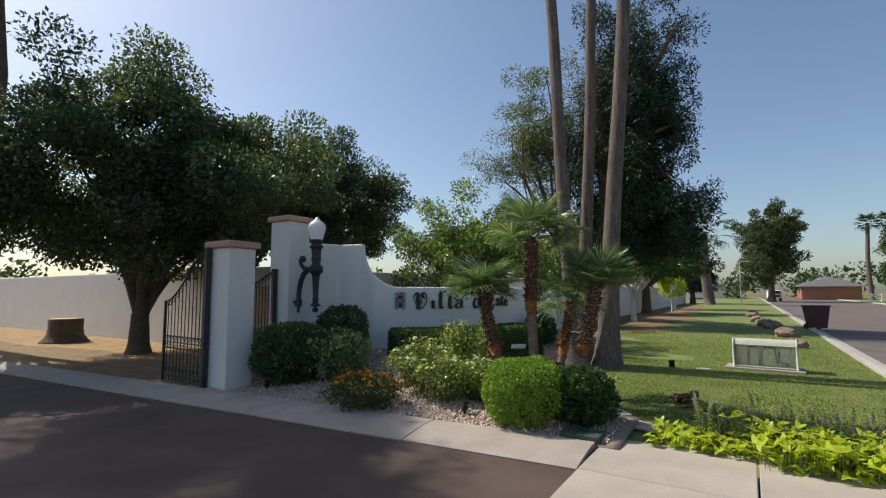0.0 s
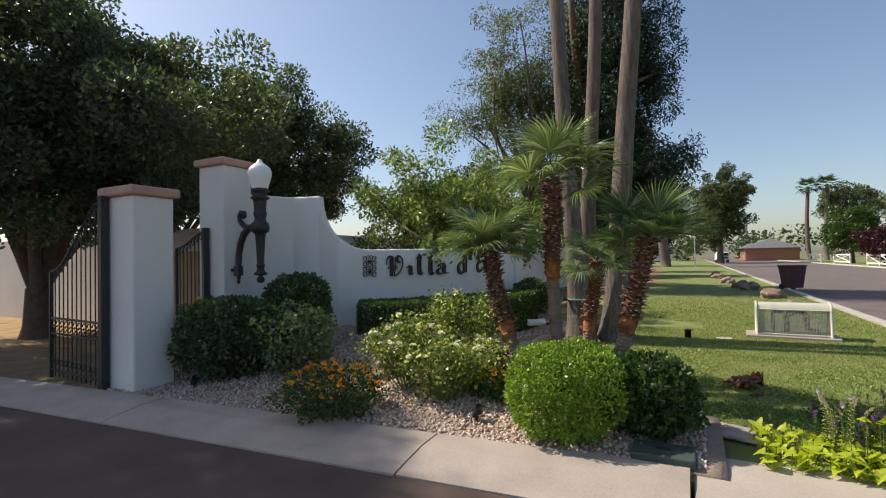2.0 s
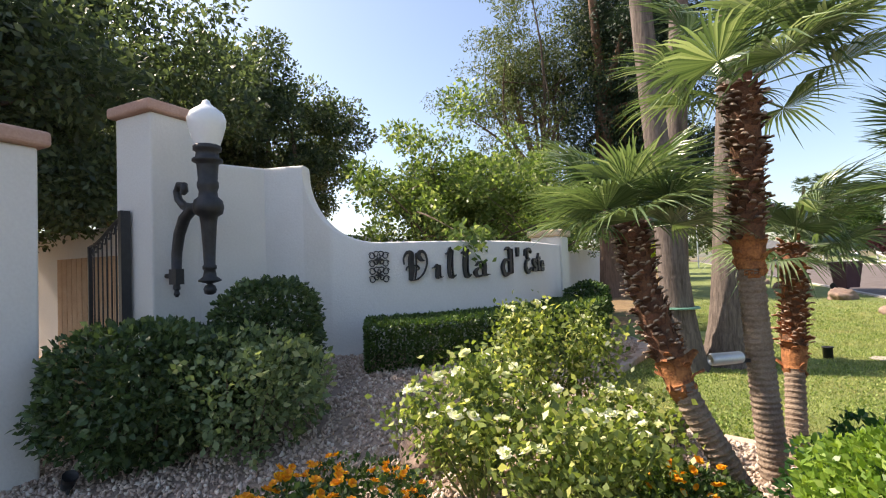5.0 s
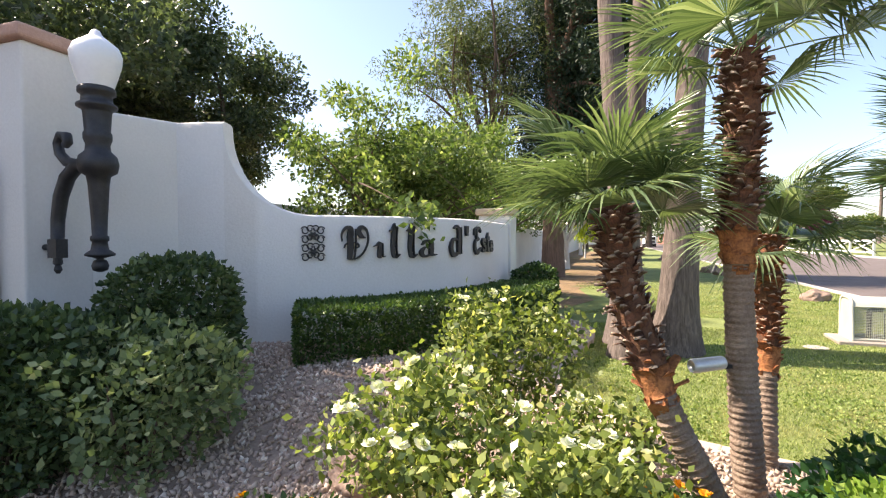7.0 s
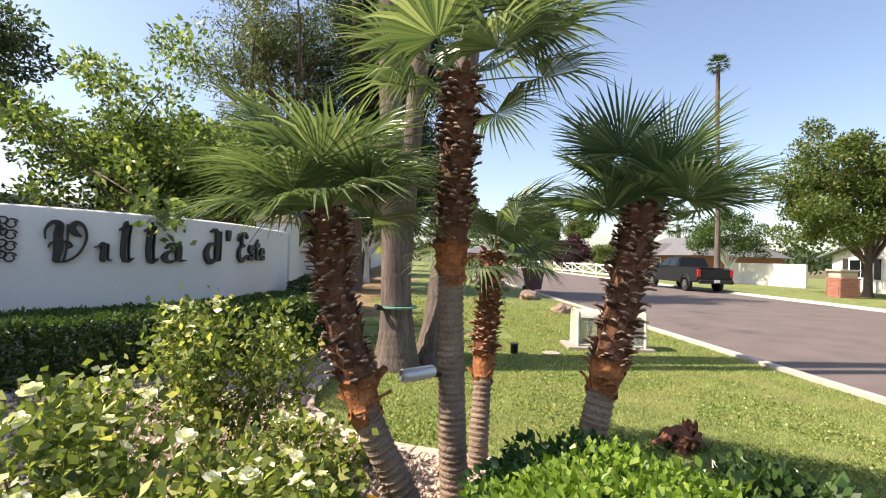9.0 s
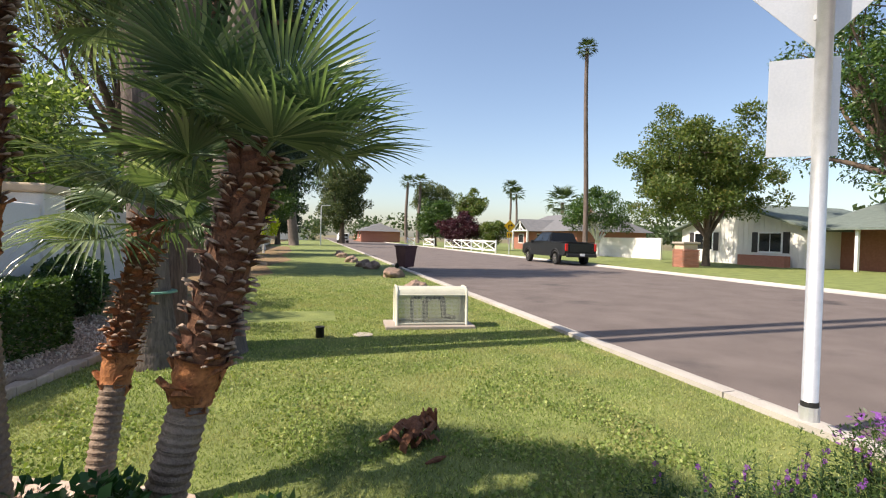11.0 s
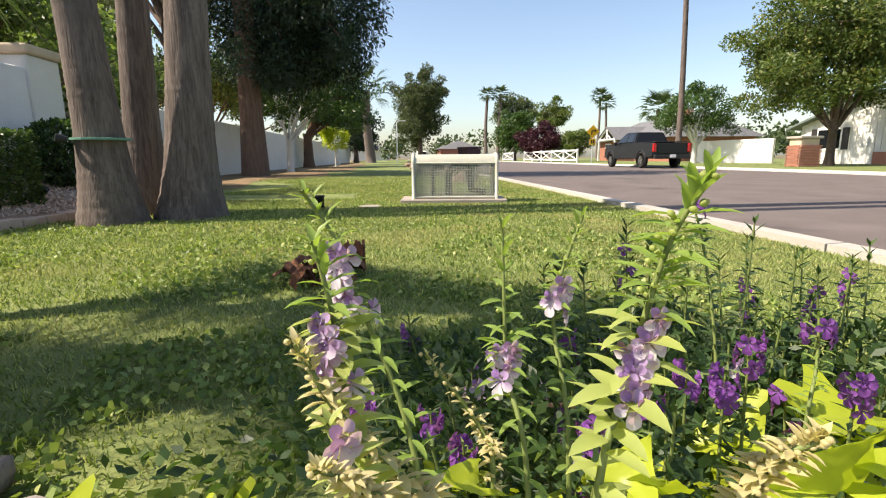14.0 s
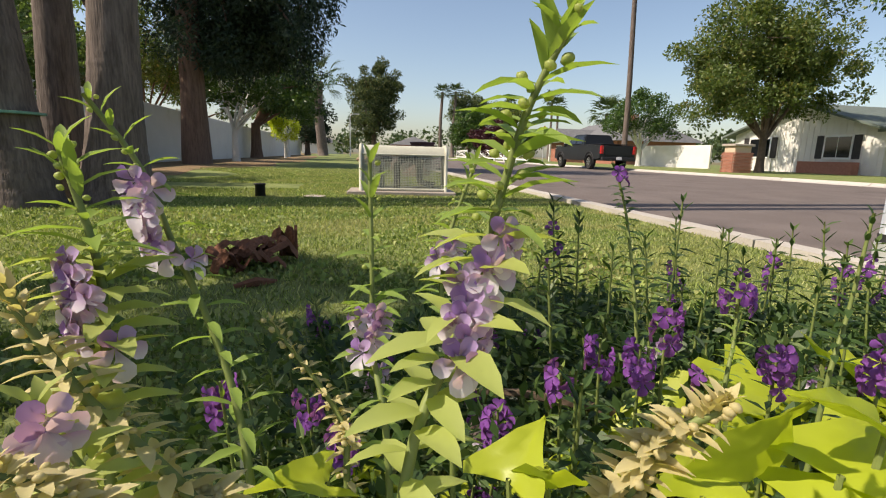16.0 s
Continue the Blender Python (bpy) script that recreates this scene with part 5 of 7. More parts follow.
def rose(label, at, r, h, seed, count, flowers):
    z0 = bed_z(*at)
    t = thing("rose_bush", label, "rose bush", (at[0], at[1], z0), group="white rose bushes in the gravel bed")
    g = random.Random(seed)
    tips = []
    for k in range(22):
        b = Build()
        a = g.uniform(0, 6.283)
        u = g.uniform(0.25, 1)
        e = Vector((r * u * math.cos(a), r * u * math.sin(a), h * (1.02 - 0.35 * u * u + g.uniform(-0.12, 0.10))))
        path = limb_path((0.05 * math.cos(a), 0.05 * math.sin(a), -0.05), e, 0.14, 5, seed * 31 + k)
        b.tube(path, [0.009, 0.008, 0.007, 0.006, 0.004, 0.003], 5)
        part("cane", b, M_STEM, t)
        for w in (2, 3, 4, 5):
            tips.append((path[w], 0.10 + 0.02 * w))
        tips.append((e, 0.10))
    g2 = np.random.default_rng(seed)
    cs = np.array([tuple(p) for p, _ in tips])
    idx = g2.integers(0, len(cs), count)
    pos = cs[idx] + g2.normal(size=(count, 3)) * np.array([0.075, 0.075, 0.06])
    pos[:, 2] = np.maximum(pos[:, 2], 0.05)
    part("foliage", leaves("foliage", pos, 0.048, L_ROSE, 0.62, None, 0.25), None, t)
    blossoms(t, [tips[g.randrange(22) * 5 + 4][0] + Vector((g.uniform(-0.05, 0.05), g.uniform(-0.05, 0.05), 0.06)) for _ in range(flowers)], 0.034, L_WHITEPETAL, 6, label="small white rose", layers=3)
    return t


rose("sunlit rose bush with white blooms and yellow-green leaves", (-0.50, 7.05), 0.44, 0.72, 1, 3000, 22)
rose("tall white rose bush before the hedge", (0.16, 7.80), 0.42, 0.92, 2, 3200, 14)
rose("low white rose bush with yellow-green leaves", (-0.10, 6.60), 0.42, 0.56, 3, 2300, 18)
rose("spreading white rose bush near the leaning palm", (0.36, 7.10), 0.34, 0.46, 4, 1500, 10)


def lantana(label, at, r, h, count, flowers, seed):
    t = bush(label, at, (r, r), h, L_DULL, count, 0.035, 0.6, 2.0, seed, "flowering shrub", "lantana", rough=0.22, stems=6)
    blossoms(t, dome(flowers, (r, r), h, seed, 0.0), 0.024, L_ORANGE, 6, label="orange flower head", layers=2)
    return t


lantana("mound of lantana covered in orange flowers", (-1.22, 6.42), 0.48, 0.44, 5600, 120, 5)
lantana("small lantana with few orange flowers by palm", (0.50, 6.62), 0.30, 0.22, 2200, 26, 6)
bush("low feathery green groundcover near the leaning palm", (0.30, 6.95), (0.35, 0.28), 0.25, L_BOX, 2600, 0.045, 0.3, 2, 21)
bush("bright green clipped boxwood mound by the kerb", (0.84, 5.64), (0.45, 0.43), 0.73, L_BOX, 15000, 0.034, 0.6, 3.2, 7, rough=0.07)
bush("dark glossy green rounded bush beside the boxwood", (1.52, 5.56), (0.36, 0.34), 0.60, L_DARKBUSH, 7000, 0.05, 0.6, 2.6, 8, rough=0.14)
v = bush("glossy dark green plant with white flowers", (1.20, 6.16), (0.40, 0.36), 0.54, L_VINCA, 5200, 0.055, 0.55, 2.2, 88, rough=0.2)
blossoms(v, dome(14, (0.42, 0.36), 0.48, 9), 0.022, L_WHITEPETAL, 5, label="white vinca flower")


# ---- rocks, stump, bark ----
def rock(label, at, size, mat, seed, z=None, name="boulder", category="rock"):
    bm = bmesh.new()
    bmesh.ops.create_icosphere(bm, subdivisions=4, radius=1.0)
    for v in bm.verts:
        d = 1 + 0.45 * noise.noise(v.co * 1.3 + Vector((seed * 5, 0, 0))) + 0.07 * noise.noise(v.co * 9) + 0.16 * noise.noise(v.co * 4 + Vector((0, seed * 5, 0)))
        v.co = Vector((v.co.x * size[0], v.co.y * size[1], v.co.z * size[2])) * d
    zz = (bed_z(*at) if z is None else z) + size[2] * 0.3
    return tagged(part(name, bm, mat, m=Matrix.Translation((at[0], at[1], zz)) @ Matrix.Rotation(seed * 1.3, 4, "Z"), smooth_it=True), label, category)


rock("brown boulder half hidden by the roses", (-0.80, 7.45), (0.17, 0.15, 0.13), M_ROCK, 1)
rock("reddish brown boulder behind the utility cage", (9.35, 13.9), (0.26, 0.2, 0.2), M_ROCK, 2, 0)
for k, (x, y) in enumerate(((11.3, 17.3), (13.1, 21.0), (13.6, 22.3), (15.2, 25.6), (17.6, 30.2), (19.5, 33.6))):
    tagged(rock("dark rough boulder at the lawn's edge", (x, y), (0.36, 0.3, 0.24), M_ROCK, 5 + k, 0), group="boulders along the kerb")
rock("flat tan stepping stone beside the flower bed", (2.22, 5.58), (0.24, 0.15, 0.05), M_KERB, 4, 0.0, "flat_stone")

stump = thing("tree_stump", "freshly cut tree stump in wood shavings", "stump", (-12.67, 14.9, 0))
part("bole", Build().lathe([(0.75, -0.05), (0.62, 0.06), (0.50, 0.22), (0.46, 0.45), (0.47, 0.72), (0.45, 0.74)], sides=20), M_BARK, stump, smooth_it=True)
part("cut_face", Build().lathe([(0.44, 0.742), (0.435, 0.752), (0.02, 0.756)], sides=20), M_WOODCUT, stump, "pale cut face")

bark = thing("bark_debris", "curled heap of reddish fallen palm bark", "debris", (3.25, 6.95, 0))
g = random.Random(5)
for k in range(18):
    b = Build()
    L, w = g.uniform(0.10, 0.24), g.uniform(0.04, 0.09)
    pts = []
    for i in range(7):
        u = i / 6
        pts.append(((u - 0.5) * L, 0.02 * math.sin(u * 5 + k), 0.03 + 0.07 * math.sin(u * math.pi) * g.uniform(0.4, 1.2)))
    vs, fs = [], []
    for x, y, z in pts:
        vs += [(x, y - w / 2, z - 0.012), (x, y, z), (x, y + w / 2, z - 0.012), (x, y, z - 0.014)]
    for i in range(6):
        for j in range(4):
            fs.append((i * 4 + j, i * 4 + (j + 1) % 4, i * 4 + 4 + (j + 1) % 4, i * 4 + 4 + j))
    fs += [(3, 2, 1, 0), (24, 25, 26, 27)]
    b.add(vs, fs)
    part("bark_strip", b, M_BARKDEAD, bark, m=Matrix.Translation((g.uniform(-0.19, 0.17), g.uniform(-0.12, 0.12), g.uniform(0, 0.05))) @ Matrix.Rotation(g.uniform(-0.7, 0.7), 4, "Z") @ Matrix.Rotation(g.uniform(-0.3, 0.3), 4, "X"))
b = Build()
for k in range(7):
    a = -0.6 + 0.35 * k
    for z in (0.02, 0.15 + 0.03 * math.sin(k * 2.2)):
        for r in (0.065, 0.052):
            b.v.append((0.17 + r * math.cos(a), 0.02 + r * math.sin(a), z))
for k in range(6):
    o = k * 4
    for q in ((0, 4, 6, 2), (1, 3, 7, 5), (2, 6, 7, 3), (0, 1, 5, 4)):
        b.f.append(tuple(o + i for i in q))
b.f += [(0, 2, 3, 1), (24, 25, 27, 26)]
part("curl", b, M_BARKDEAD, bark)
part("loose_scale", Build().tube([(-0.16, -0.32, 0.012), (-0.08, -0.34, 0.022), (0.0, -0.33, 0.012)], [0.008, 0.02, 0.006], 6), M_BARKDEAD, bark)

# ---- utility cage on the lawn ----
cage = thing("utility_cage", "cream mesh cage over irrigation pipes on slab", "utility box", (6.22, 9.98, 0), math.atan2(-0.6, 0.9))
part("slab", bevel_box((1.35, 0.62, 0.10), (-0.02, 0, 0.0), 0.01, 1), M_KERB, cage, "concrete slab")
for x in (-0.53, 0.53):
    b = Build()
    prof = [(-0.2, 0.05), (-0.2, 0.50), (-0.17, 0.58), (-0.10, 0.61), (0.10, 0.61), (0.17, 0.58), (0.2, 0.50), (0.2, 0.05)]
    b.tube([(x, y, z) for y, z in prof], 0.022, 8)
    part("end_frame", b, M_CREAM, cage, smooth_it=True)
    part("end_panel", Build().add([(x - 0.004, y, z) for y, z in prof] + [(x + 0.004, y, z) for y, z in prof], [tuple(range(8)), tuple(reversed(range(8, 16)))] + [(i, (i + 1) % 8, 8 + (i + 1) % 8, 8 + i) for i in range(8)]), M_CREAM, cage)
part("top_panel", Build().add([(x, y, z) for x in (-0.53, 0.53) for y, z in ((-0.2, 0.50), (-0.17, 0.58), (-0.10, 0.61), (0.10, 0.61), (0.17, 0.58), (0.2, 0.50))], [(i, i + 1, i + 7, i + 6) for i in range(5)]), M_CREAM, cage, smooth_it=True)
for side in (-0.2, 0.2):
    b = Build()
    for k in range(53):
        x = -0.52 + 1.04 * k / 52
        b.tube([(x, side, 0.05), (x, side, 0.50)], 0.0035, 3, False)
    for k in range(23):
        z = 0.05 + 0.45 * k / 22
        b.tube([(-0.53, side, z), (0.53, side, z)], 0.0035, 3, False)
    part("mesh_panel", b, M_MESH, cage, "cream wire mesh")
    part("rail", Build().tube([(-0.53, side, 0.07), (0.53, side, 0.07)], 0.016, 6).tube([(-0.53, side, 0.5), (0.53, side, 0.5)], 0.010, 6), M_CREAM, cage)
b = Build()
b.tube([(-0.28, 0, 0.05), (-0.28, 0, 0.42), (-0.27, 0, 0.44), (-0.14, 0, 0.44)], 0.03, 8)
b.tube([(-0.08, 0, 0.05), (-0.08, 0, 0.38), (0.0, 0, 0.45), (0.12, 0, 0.47), (0.20, 0, 0.40), (0.22, 0, 0.16), (0.40, 0, 0.12)], [0.045, 0.045, 0.055, 0.055, 0.05, 0.045, 0.04], 10)
part("pipework", b, M_PIPE, cage, "dark irrigation pipe bend", True)

box = thing("sprinkler_riser", "small black sprinkler riser pot in the lawn", "sprinkler", (4.47, 10.24, 0))
part("pot", Build().lathe([(0.055, -0.03), (0.055, 0.13), (0.065, 0.135), (0.065, 0.15), (0.05, 0.152), (0.045, 0.10), (0.01, 0.10)], sides=16), M_BLACK, box, smooth_it=True)
disc = tagged(part("stone_disc", Build().lathe([(0.13, -0.02), (0.14, 0.008), (0.12, 0.014), (0.01, 0.016)], (5.02, 10.03, 0), 18), M_CONCRETE), "round pale concrete cap set in the lawn", "utility cover")
valve = thing("valve_box", "dark green plastic valve box lid by the kerb", "utility cover", W(5.14, -1.30, 0.03), YAW)
part("lid", bevel_box((0.42, 0.28, 0.07), (0, 0, 0.035), 0.012, 2), M_VALVE, valve)
part("handle", Build().box((0, 0, 0.075), (0.10, 0.02, 0.012)), M_BLACK, valve)
post = thing("timber_post", "short weathered grey timber post in gravel", "post", (0.98, 7.62, 0.02))
part("stake", bevel_box((0.09, 0.09, 0.26), (0, 0, 0.11), 0.008, 1), M_WASH, post)
for x, y in ((0.15, 6.0), (-3.03, 7.55), (1.9, 11.2)):
    lt = thing("garden_spotlight", "small dark garden spotlight on a stake", "light", (x, y, bed_z(x, y)), group="garden spotlights")
    part("stake", Build().tube([(0, 0, -0.05), (0, 0, 0.06)], 0.012, 6), M_BLACK, lt)
    part("head", Build().tube([(-0.02, 0.02, 0.05), (0.03, -0.02, 0.13)], [0.035, 0.045], 10), M_BLACK, lt, smooth_it=True)

# ---- wheeled bin ----
bin_t = thing("wheeled_bin", "maroon plastic wheeled rubbish bin by the kerb", "bin", (14.75, 20.75, -0.03), YAW + 0.5)
b = Build()
for z, hx, hy in ((0.10, 0.24, 0.26), (0.95, 0.32, 0.36)):
    b.v += [(-hx, -hy, z), (hx, -hy, z), (hx, hy, z), (-hx, hy, z)]
b.f += [(3, 2, 1, 0), (4, 5, 6, 7), (0, 1, 5, 4), (1, 2, 6, 5), (2, 3, 7, 6), (3, 0, 4, 7)]
part("body", b, M_BIN, bin_t)
part("lid", bevel_box((0.70, 0.80, 0.07), (0, 0, 0.99), 0.03, 2), M_BIN, bin_t, "slightly bowed maroon lid")
part("handle", Build().tube([(-0.25, 0.40, 0.93), (-0.25, 0.47, 0.95), (0.25, 0.47, 0.95), (0.25, 0.40, 0.93)], 0.017, 6), M_BIN, bin_t)
for x in (-0.24, 0.24):
    part("wheel", Build().tube([(x - 0.03, 0.28, 0.13), (x + 0.03, 0.28, 0.13)], 0.13, 14), M_BLACK, bin_t)

# ---- street sign seen from behind ----
sg = thing("street_sign", "galvanised steel post with blank backs of signs", "sign", W(7.3, 2.40, 0), YAW)
part("post", Build().tube([(0, 0, -0.1), (0, 0, 3.9)], 0.055, 14), M_GALV, sg, smooth_it=True)
part("sleeve", Build().tube([(0, 0, -0.02), (0, 0, 0.16)], 0.068, 14), M_GALV, sg)
part("strap", Build().tube([(0, 0, 0.16), (0, 0, 0.2)], 0.06, 14), M_BLACK, sg)
part("diamond_plate", bevel_box((0.68, 0.004, 0.68), (0, 0, 0), 0.0015, 1), M_SIGNBACK, sg, "unpainted back of diamond plate", m=Matrix.Translation((0.03, 0.075, 3.34)) @ Matrix.Rotation(-0.6, 4, "Z") @ Matrix.Rotation(radians(45), 4, "Y"))
part("square_plate", bevel_box((0.46, 0.004, 0.74), (0, 0, 0), 0.0015, 1), M_SIGNBACK, sg, "unpainted back of lower plate", m=Matrix.Translation((-0.08, 0.085, 2.42)) @ Matrix.Rotation(-0.6, 4, "Z"))
for z in (2.2, 2.65, 3.1, 3.5):
    part("bracket", Build().box((0, 0.045, z), (0.05, 0.06, 0.04)), M_GALV, sg)

# ---- parked pickup ----
def pickup():
    t = thing("pickup_truck", "black crew-cab pickup truck parked at the kerb", "car", W(29.2, 13.45, -0.05), YAW)
    Wd = 1.0
    b = Build()
    side = [(0.0, 0.62), (0.0, 1.28), (1.95, 1.34), (1.97, 1.36), (4.15, 1.32), (5.55, 1.24), (5.85, 1.12), (5.88, 0.55), (5.2, 0.48), (1.9, 0.48), (0.3, 0.55)]
    q = len(side)
    for x in (-Wd, Wd):
        b.v += [(x * (0.985 if z > 1.2 else 1.0), y, z) for y, z in side]
    b.f += [tuple(range(q)), tuple(reversed(range(q, 2 * q)))] + [(i, i + q, (i + 1) % q + q, (i + 1) % q) for i in range(q)]
    bm = bmesh.new()
    me = b.mesh("body")
    bm.from_mesh(me)
    bmesh.ops.recalc_face_normals(bm, faces=bm.faces)
    bmesh.ops.bevel(bm, geom=bm.edges[:], offset=0.035, segments=2, affect="EDGES")
    part("body", bm, M_CARBODY, t)
    cab = Build()
    lowp = [(-0.95, 2.0, 1.33), (0.95, 2.0, 1.33), (0.95, 4.55, 1.30), (-0.95, 4.55, 1.30)]
    topp = [(-0.74, 2.22, 1.90), (0.74, 2.22, 1.90), (0.74, 3.55, 1.92), (-0.74, 3.55, 1.92)]
    cab.add(lowp + topp, [(4, 5, 6, 7), (0, 1, 5, 4), (1, 2, 6, 5), (2, 3, 7, 6), (3, 0, 4, 7), (3, 2, 1, 0)])
    bm = bmesh.new()
    bm.from_mesh(cab.mesh("cab"))
    bmesh.ops.bevel(bm, geom=bm.edges[:], offset=0.05, segments=2, affect="EDGES")
    part("cab", bm, M_CARBODY, t)
    for sx in (-1, 1):
        for y0, y1 in ((2.32, 3.05), (3.12, 4.0)):
            w = Build()
            f = lambda z: sx * (0.965 - 0.21 * (z - 1.33) / 0.57)
            up1 = min(y1, 3.62)
            w.add([(f(1.38), y0, 1.38), (f(1.38), y1, 1.38), (f(1.80), up1, 1.80), (f(1.80), y0 + 0.02, 1.80), (f(1.38) - sx * 0.02, y0, 1.38), (f(1.38) - sx * 0.02, y1, 1.38), (f(1.80) - sx * 0.02, up1, 1.80), (f(1.80) - sx * 0.02, y0, 1.80)], [(0, 1, 2, 3), (7, 6, 5, 4), (0, 4, 5, 1), (1, 5, 6, 2), (2, 6, 7, 3), (3, 7, 4, 0)])
            part("side_window", w, M_GLASS, t)
    part("rear_window", Build().add([(-0.72, 2.05, 1.45), (0.72, 2.05, 1.45), (0.66, 2.185, 1.80), (-0.66, 2.185, 1.80), (-0.72, 2.07, 1.45), (0.72, 2.07, 1.45), (0.66, 2.2, 1.80), (-0.66, 2.2, 1.80)], [(0, 1, 2, 3), (7, 6, 5, 4), (0, 4, 5, 1), (1, 5, 6, 2), (2, 6, 7, 3), (3, 7, 4, 0)]), M_GLASS, t)
    part("bed_cover", bevel_box((1.7, 1.85, 0.03), (0, 0.98, 1.335), 0.01, 1), M_BLACK, t)
    part("rear_bumper", bevel_box((1.9, 0.18, 0.2), (0, -0.06, 0.58), 0.04, 2), M_BLACK, t)
    part("tailgate_panel", bevel_box((1.5, 0.03, 0.5), (0, -0.01, 1.0), 0.02, 1), M_CARBODY, t)
    part("licence_plate", bevel_box((0.3, 0.02, 0.15), (0, -0.16, 0.62), 0.004, 1), M_WHITE, t, "blank pale plate")
    for sx in (-1, 1):
        part("tail_light", bevel_box((0.17, 0.12, 0.42), (sx * 0.91, 0.03, 1.04), 0.03, 2), M_TAIL, t, "red tail light")
        part("mirror", bevel_box((0.2, 0.1, 0.2), (sx * 1.12, 4.1, 1.32), 0.04, 2), M_BLACK, t)
        for y in (1.2, 4.92):
            part("wheel_arch", Build().tube([(sx * 1.005, y + 0.5 * math.cos(radians(a)), 0.44 + 0.5 * math.sin(radians(a))) for a in range(-5, 190, 15)], 0.035, 6), M_BLACK, t)
        for y in (1.2, 4.92):
            wh = part("wheel", Build().tube([(sx * 0.78, y, 0.42), (sx * 0.80, y, 0.42), (sx * 0.99, y, 0.42), (sx * 1.015, y, 0.42)], [0.38, 0.42, 0.42, 0.37], 24), M_TYRE, t, "dark off-road tyre", True)
            part("rim", Build().tube([(sx * 0.95, y, 0.42), (sx * 1.022, y, 0.42)], [0.25, 0.23], 16), M_PIPE, wh)
            r = Build()
            for k in range(6):
                a = k * math.pi / 3
                r.box((0, 0, 0), (1, 1, 1), m=Matrix.Translation((sx * 1.025, y + 0.12 * math.cos(a), 0.42 + 0.12 * math.sin(a))) @ Matrix.Rotation(a, 4, "X") @ Matrix.Diagonal((0.02, 0.2, 0.05, 1)))
            part("spoke", r, M_CHROME, wh)
    return t


pickup()

# ---- white crossbuck fence ----
def fence_run(s0, s1, n, panels, label):
    f = thing("crossbuck_fence", label, "fence", W(s0, n, 0.02), YAW, group="white crossbuck fences")
    L = (s1 - s0) / panels
    for k in range(panels + 1):
        part("post", bevel_box((0.13, 0.13, 1.25), (0, k * L, 0.625), 0.01, 1), M_WHITE, f)
    for k in range(panels):
        y0, y1 = k * L, (k + 1) * L
        for z in (0.25, 1.1):
            part("rail", Build().box((0, (y0 + y1) / 2, z), (0.05, L, 0.14)), M_WHITE, f)
        for za, zb in ((0.27, 1.08), (1.08, 0.27)):
            part("cross_rail", Build().tube([(0, y0, za), (0, y1, zb)], 0.055, 4), M_WHITE, f)
    return f


fence_run(47.5, 66.0, 15.3, 5, "white painted timber crossbuck fence")
fence_run(72.0, 79.0, 15.3, 1, "short white painted crossbuck fence panel")
fence_run(86.0, 93.0, 15.3, 1, "short white painted crossbuck fence panel")

ys = thing("turn_sign", "yellow diamond turn arrow sign on a post", "sign", W(44.5, 15.4, 0), YAW)
part("post", Build().tube([(0, 0, 0), (0, 0, 3.1)], 0.04, 8), M_GALV, ys)
part("diamond_plate", bevel_box((0.76, 0.02, 0.76), (0, 0, 0), 0.005, 1), M_YELLOW, ys, m=Matrix.Translation((0, -0.05, 2.55)) @ Matrix.Rotation(radians(45), 4, "Y"))
part("speed_plate", bevel_box((0.5, 0.02, 0.5), (0, -0.05, 1.75), 0.005, 1), M_YELLOW, ys)
part("arrow", Build().box((-0.10, -0.066, 2.48), (0.09, 0.008, 0.34)).box((0.02, -0.066, 2.62), (0.3, 0.008, 0.09)).add([(0.14, -0.07, 2.48), (0.30, -0.07, 2.62), (0.14, -0.07, 2.76), (0.14, -0.062, 2.48), (0.30, -0.062, 2.62), (0.14, -0.062, 2.76)], [(0, 1, 2), (5, 4, 3), (0, 3, 4, 1), (1, 4, 5, 2), (2, 5, 3, 0)]), M_BLACK, ys)
for x in (-0.09, 0.09):
    part("plate_bar", Build().box((x, -0.066, 1.75), (0.11, 0.008, 0.26)), M_BLACK, ys)

sl = thing("street_lamp", "thin galvanised street lamp post with short arm", "street lamp", (33.2, 59.7, 0), YAW)
part("pole", Build().tube([(0, 0, 0), (0, 0, 4.9), (0.15, 0, 5.1), (0.7, 0, 5.15)], [0.08, 0.055, 0.05, 0.04], 8), M_GALV, sl)
part("head", bevel_box((0.5, 0.2, 0.1), (0.9, 0, 5.14), 0.03, 1), M_GALV, sl)

# ---- brick mailbox pillar ----
mp = thing("brick_pillar", "red brick mailbox pillar with pale cap", "pillar", (30.4, 14.6, 0.02), YAW)
part("core", Build().box((0, 0, 0.5), (1.0, 0.78, 1.0)), M_KERB, mp)
brick = bpy.data.meshes.new("brick")
bm = bevel_box((0.215, 0.105, 0.062), (0, 0, 0), 0.004, 1)
bm.to_mesh(brick)
bm.free()
brick.materials.append(M_BRICK)
for row in range(14):
    z = 0.04 + row * 0.072
    off = 0.11 if row % 2 else 0.0
    for y in (-0.40, 0.40):
        for k in range(5):
            part("brick", brick, None, mp, m=Matrix.Translation((-0.44 + off * 0.5 + k * 0.21, y, z)))
    for x in (-0.50, 0.50):
        for k in range(3):
            part("brick", brick, None, mp, m=Matrix.Translation((x, -0.26 + k * 0.22 + off * 0.3, z)) @ Matrix.Rotation(math.pi / 2, 4, "Z"))
part("mailbox", bevel_box((0.95, 0.72, 0.32), (0, 0, 1.16), 0.03, 2), M_CAPTAN, mp, "pale scalloped top course")
part("cap", bevel_box((1.16, 0.94, 0.12), (0, 0, 1.38), 0.03, 2), M_KERB, mp)

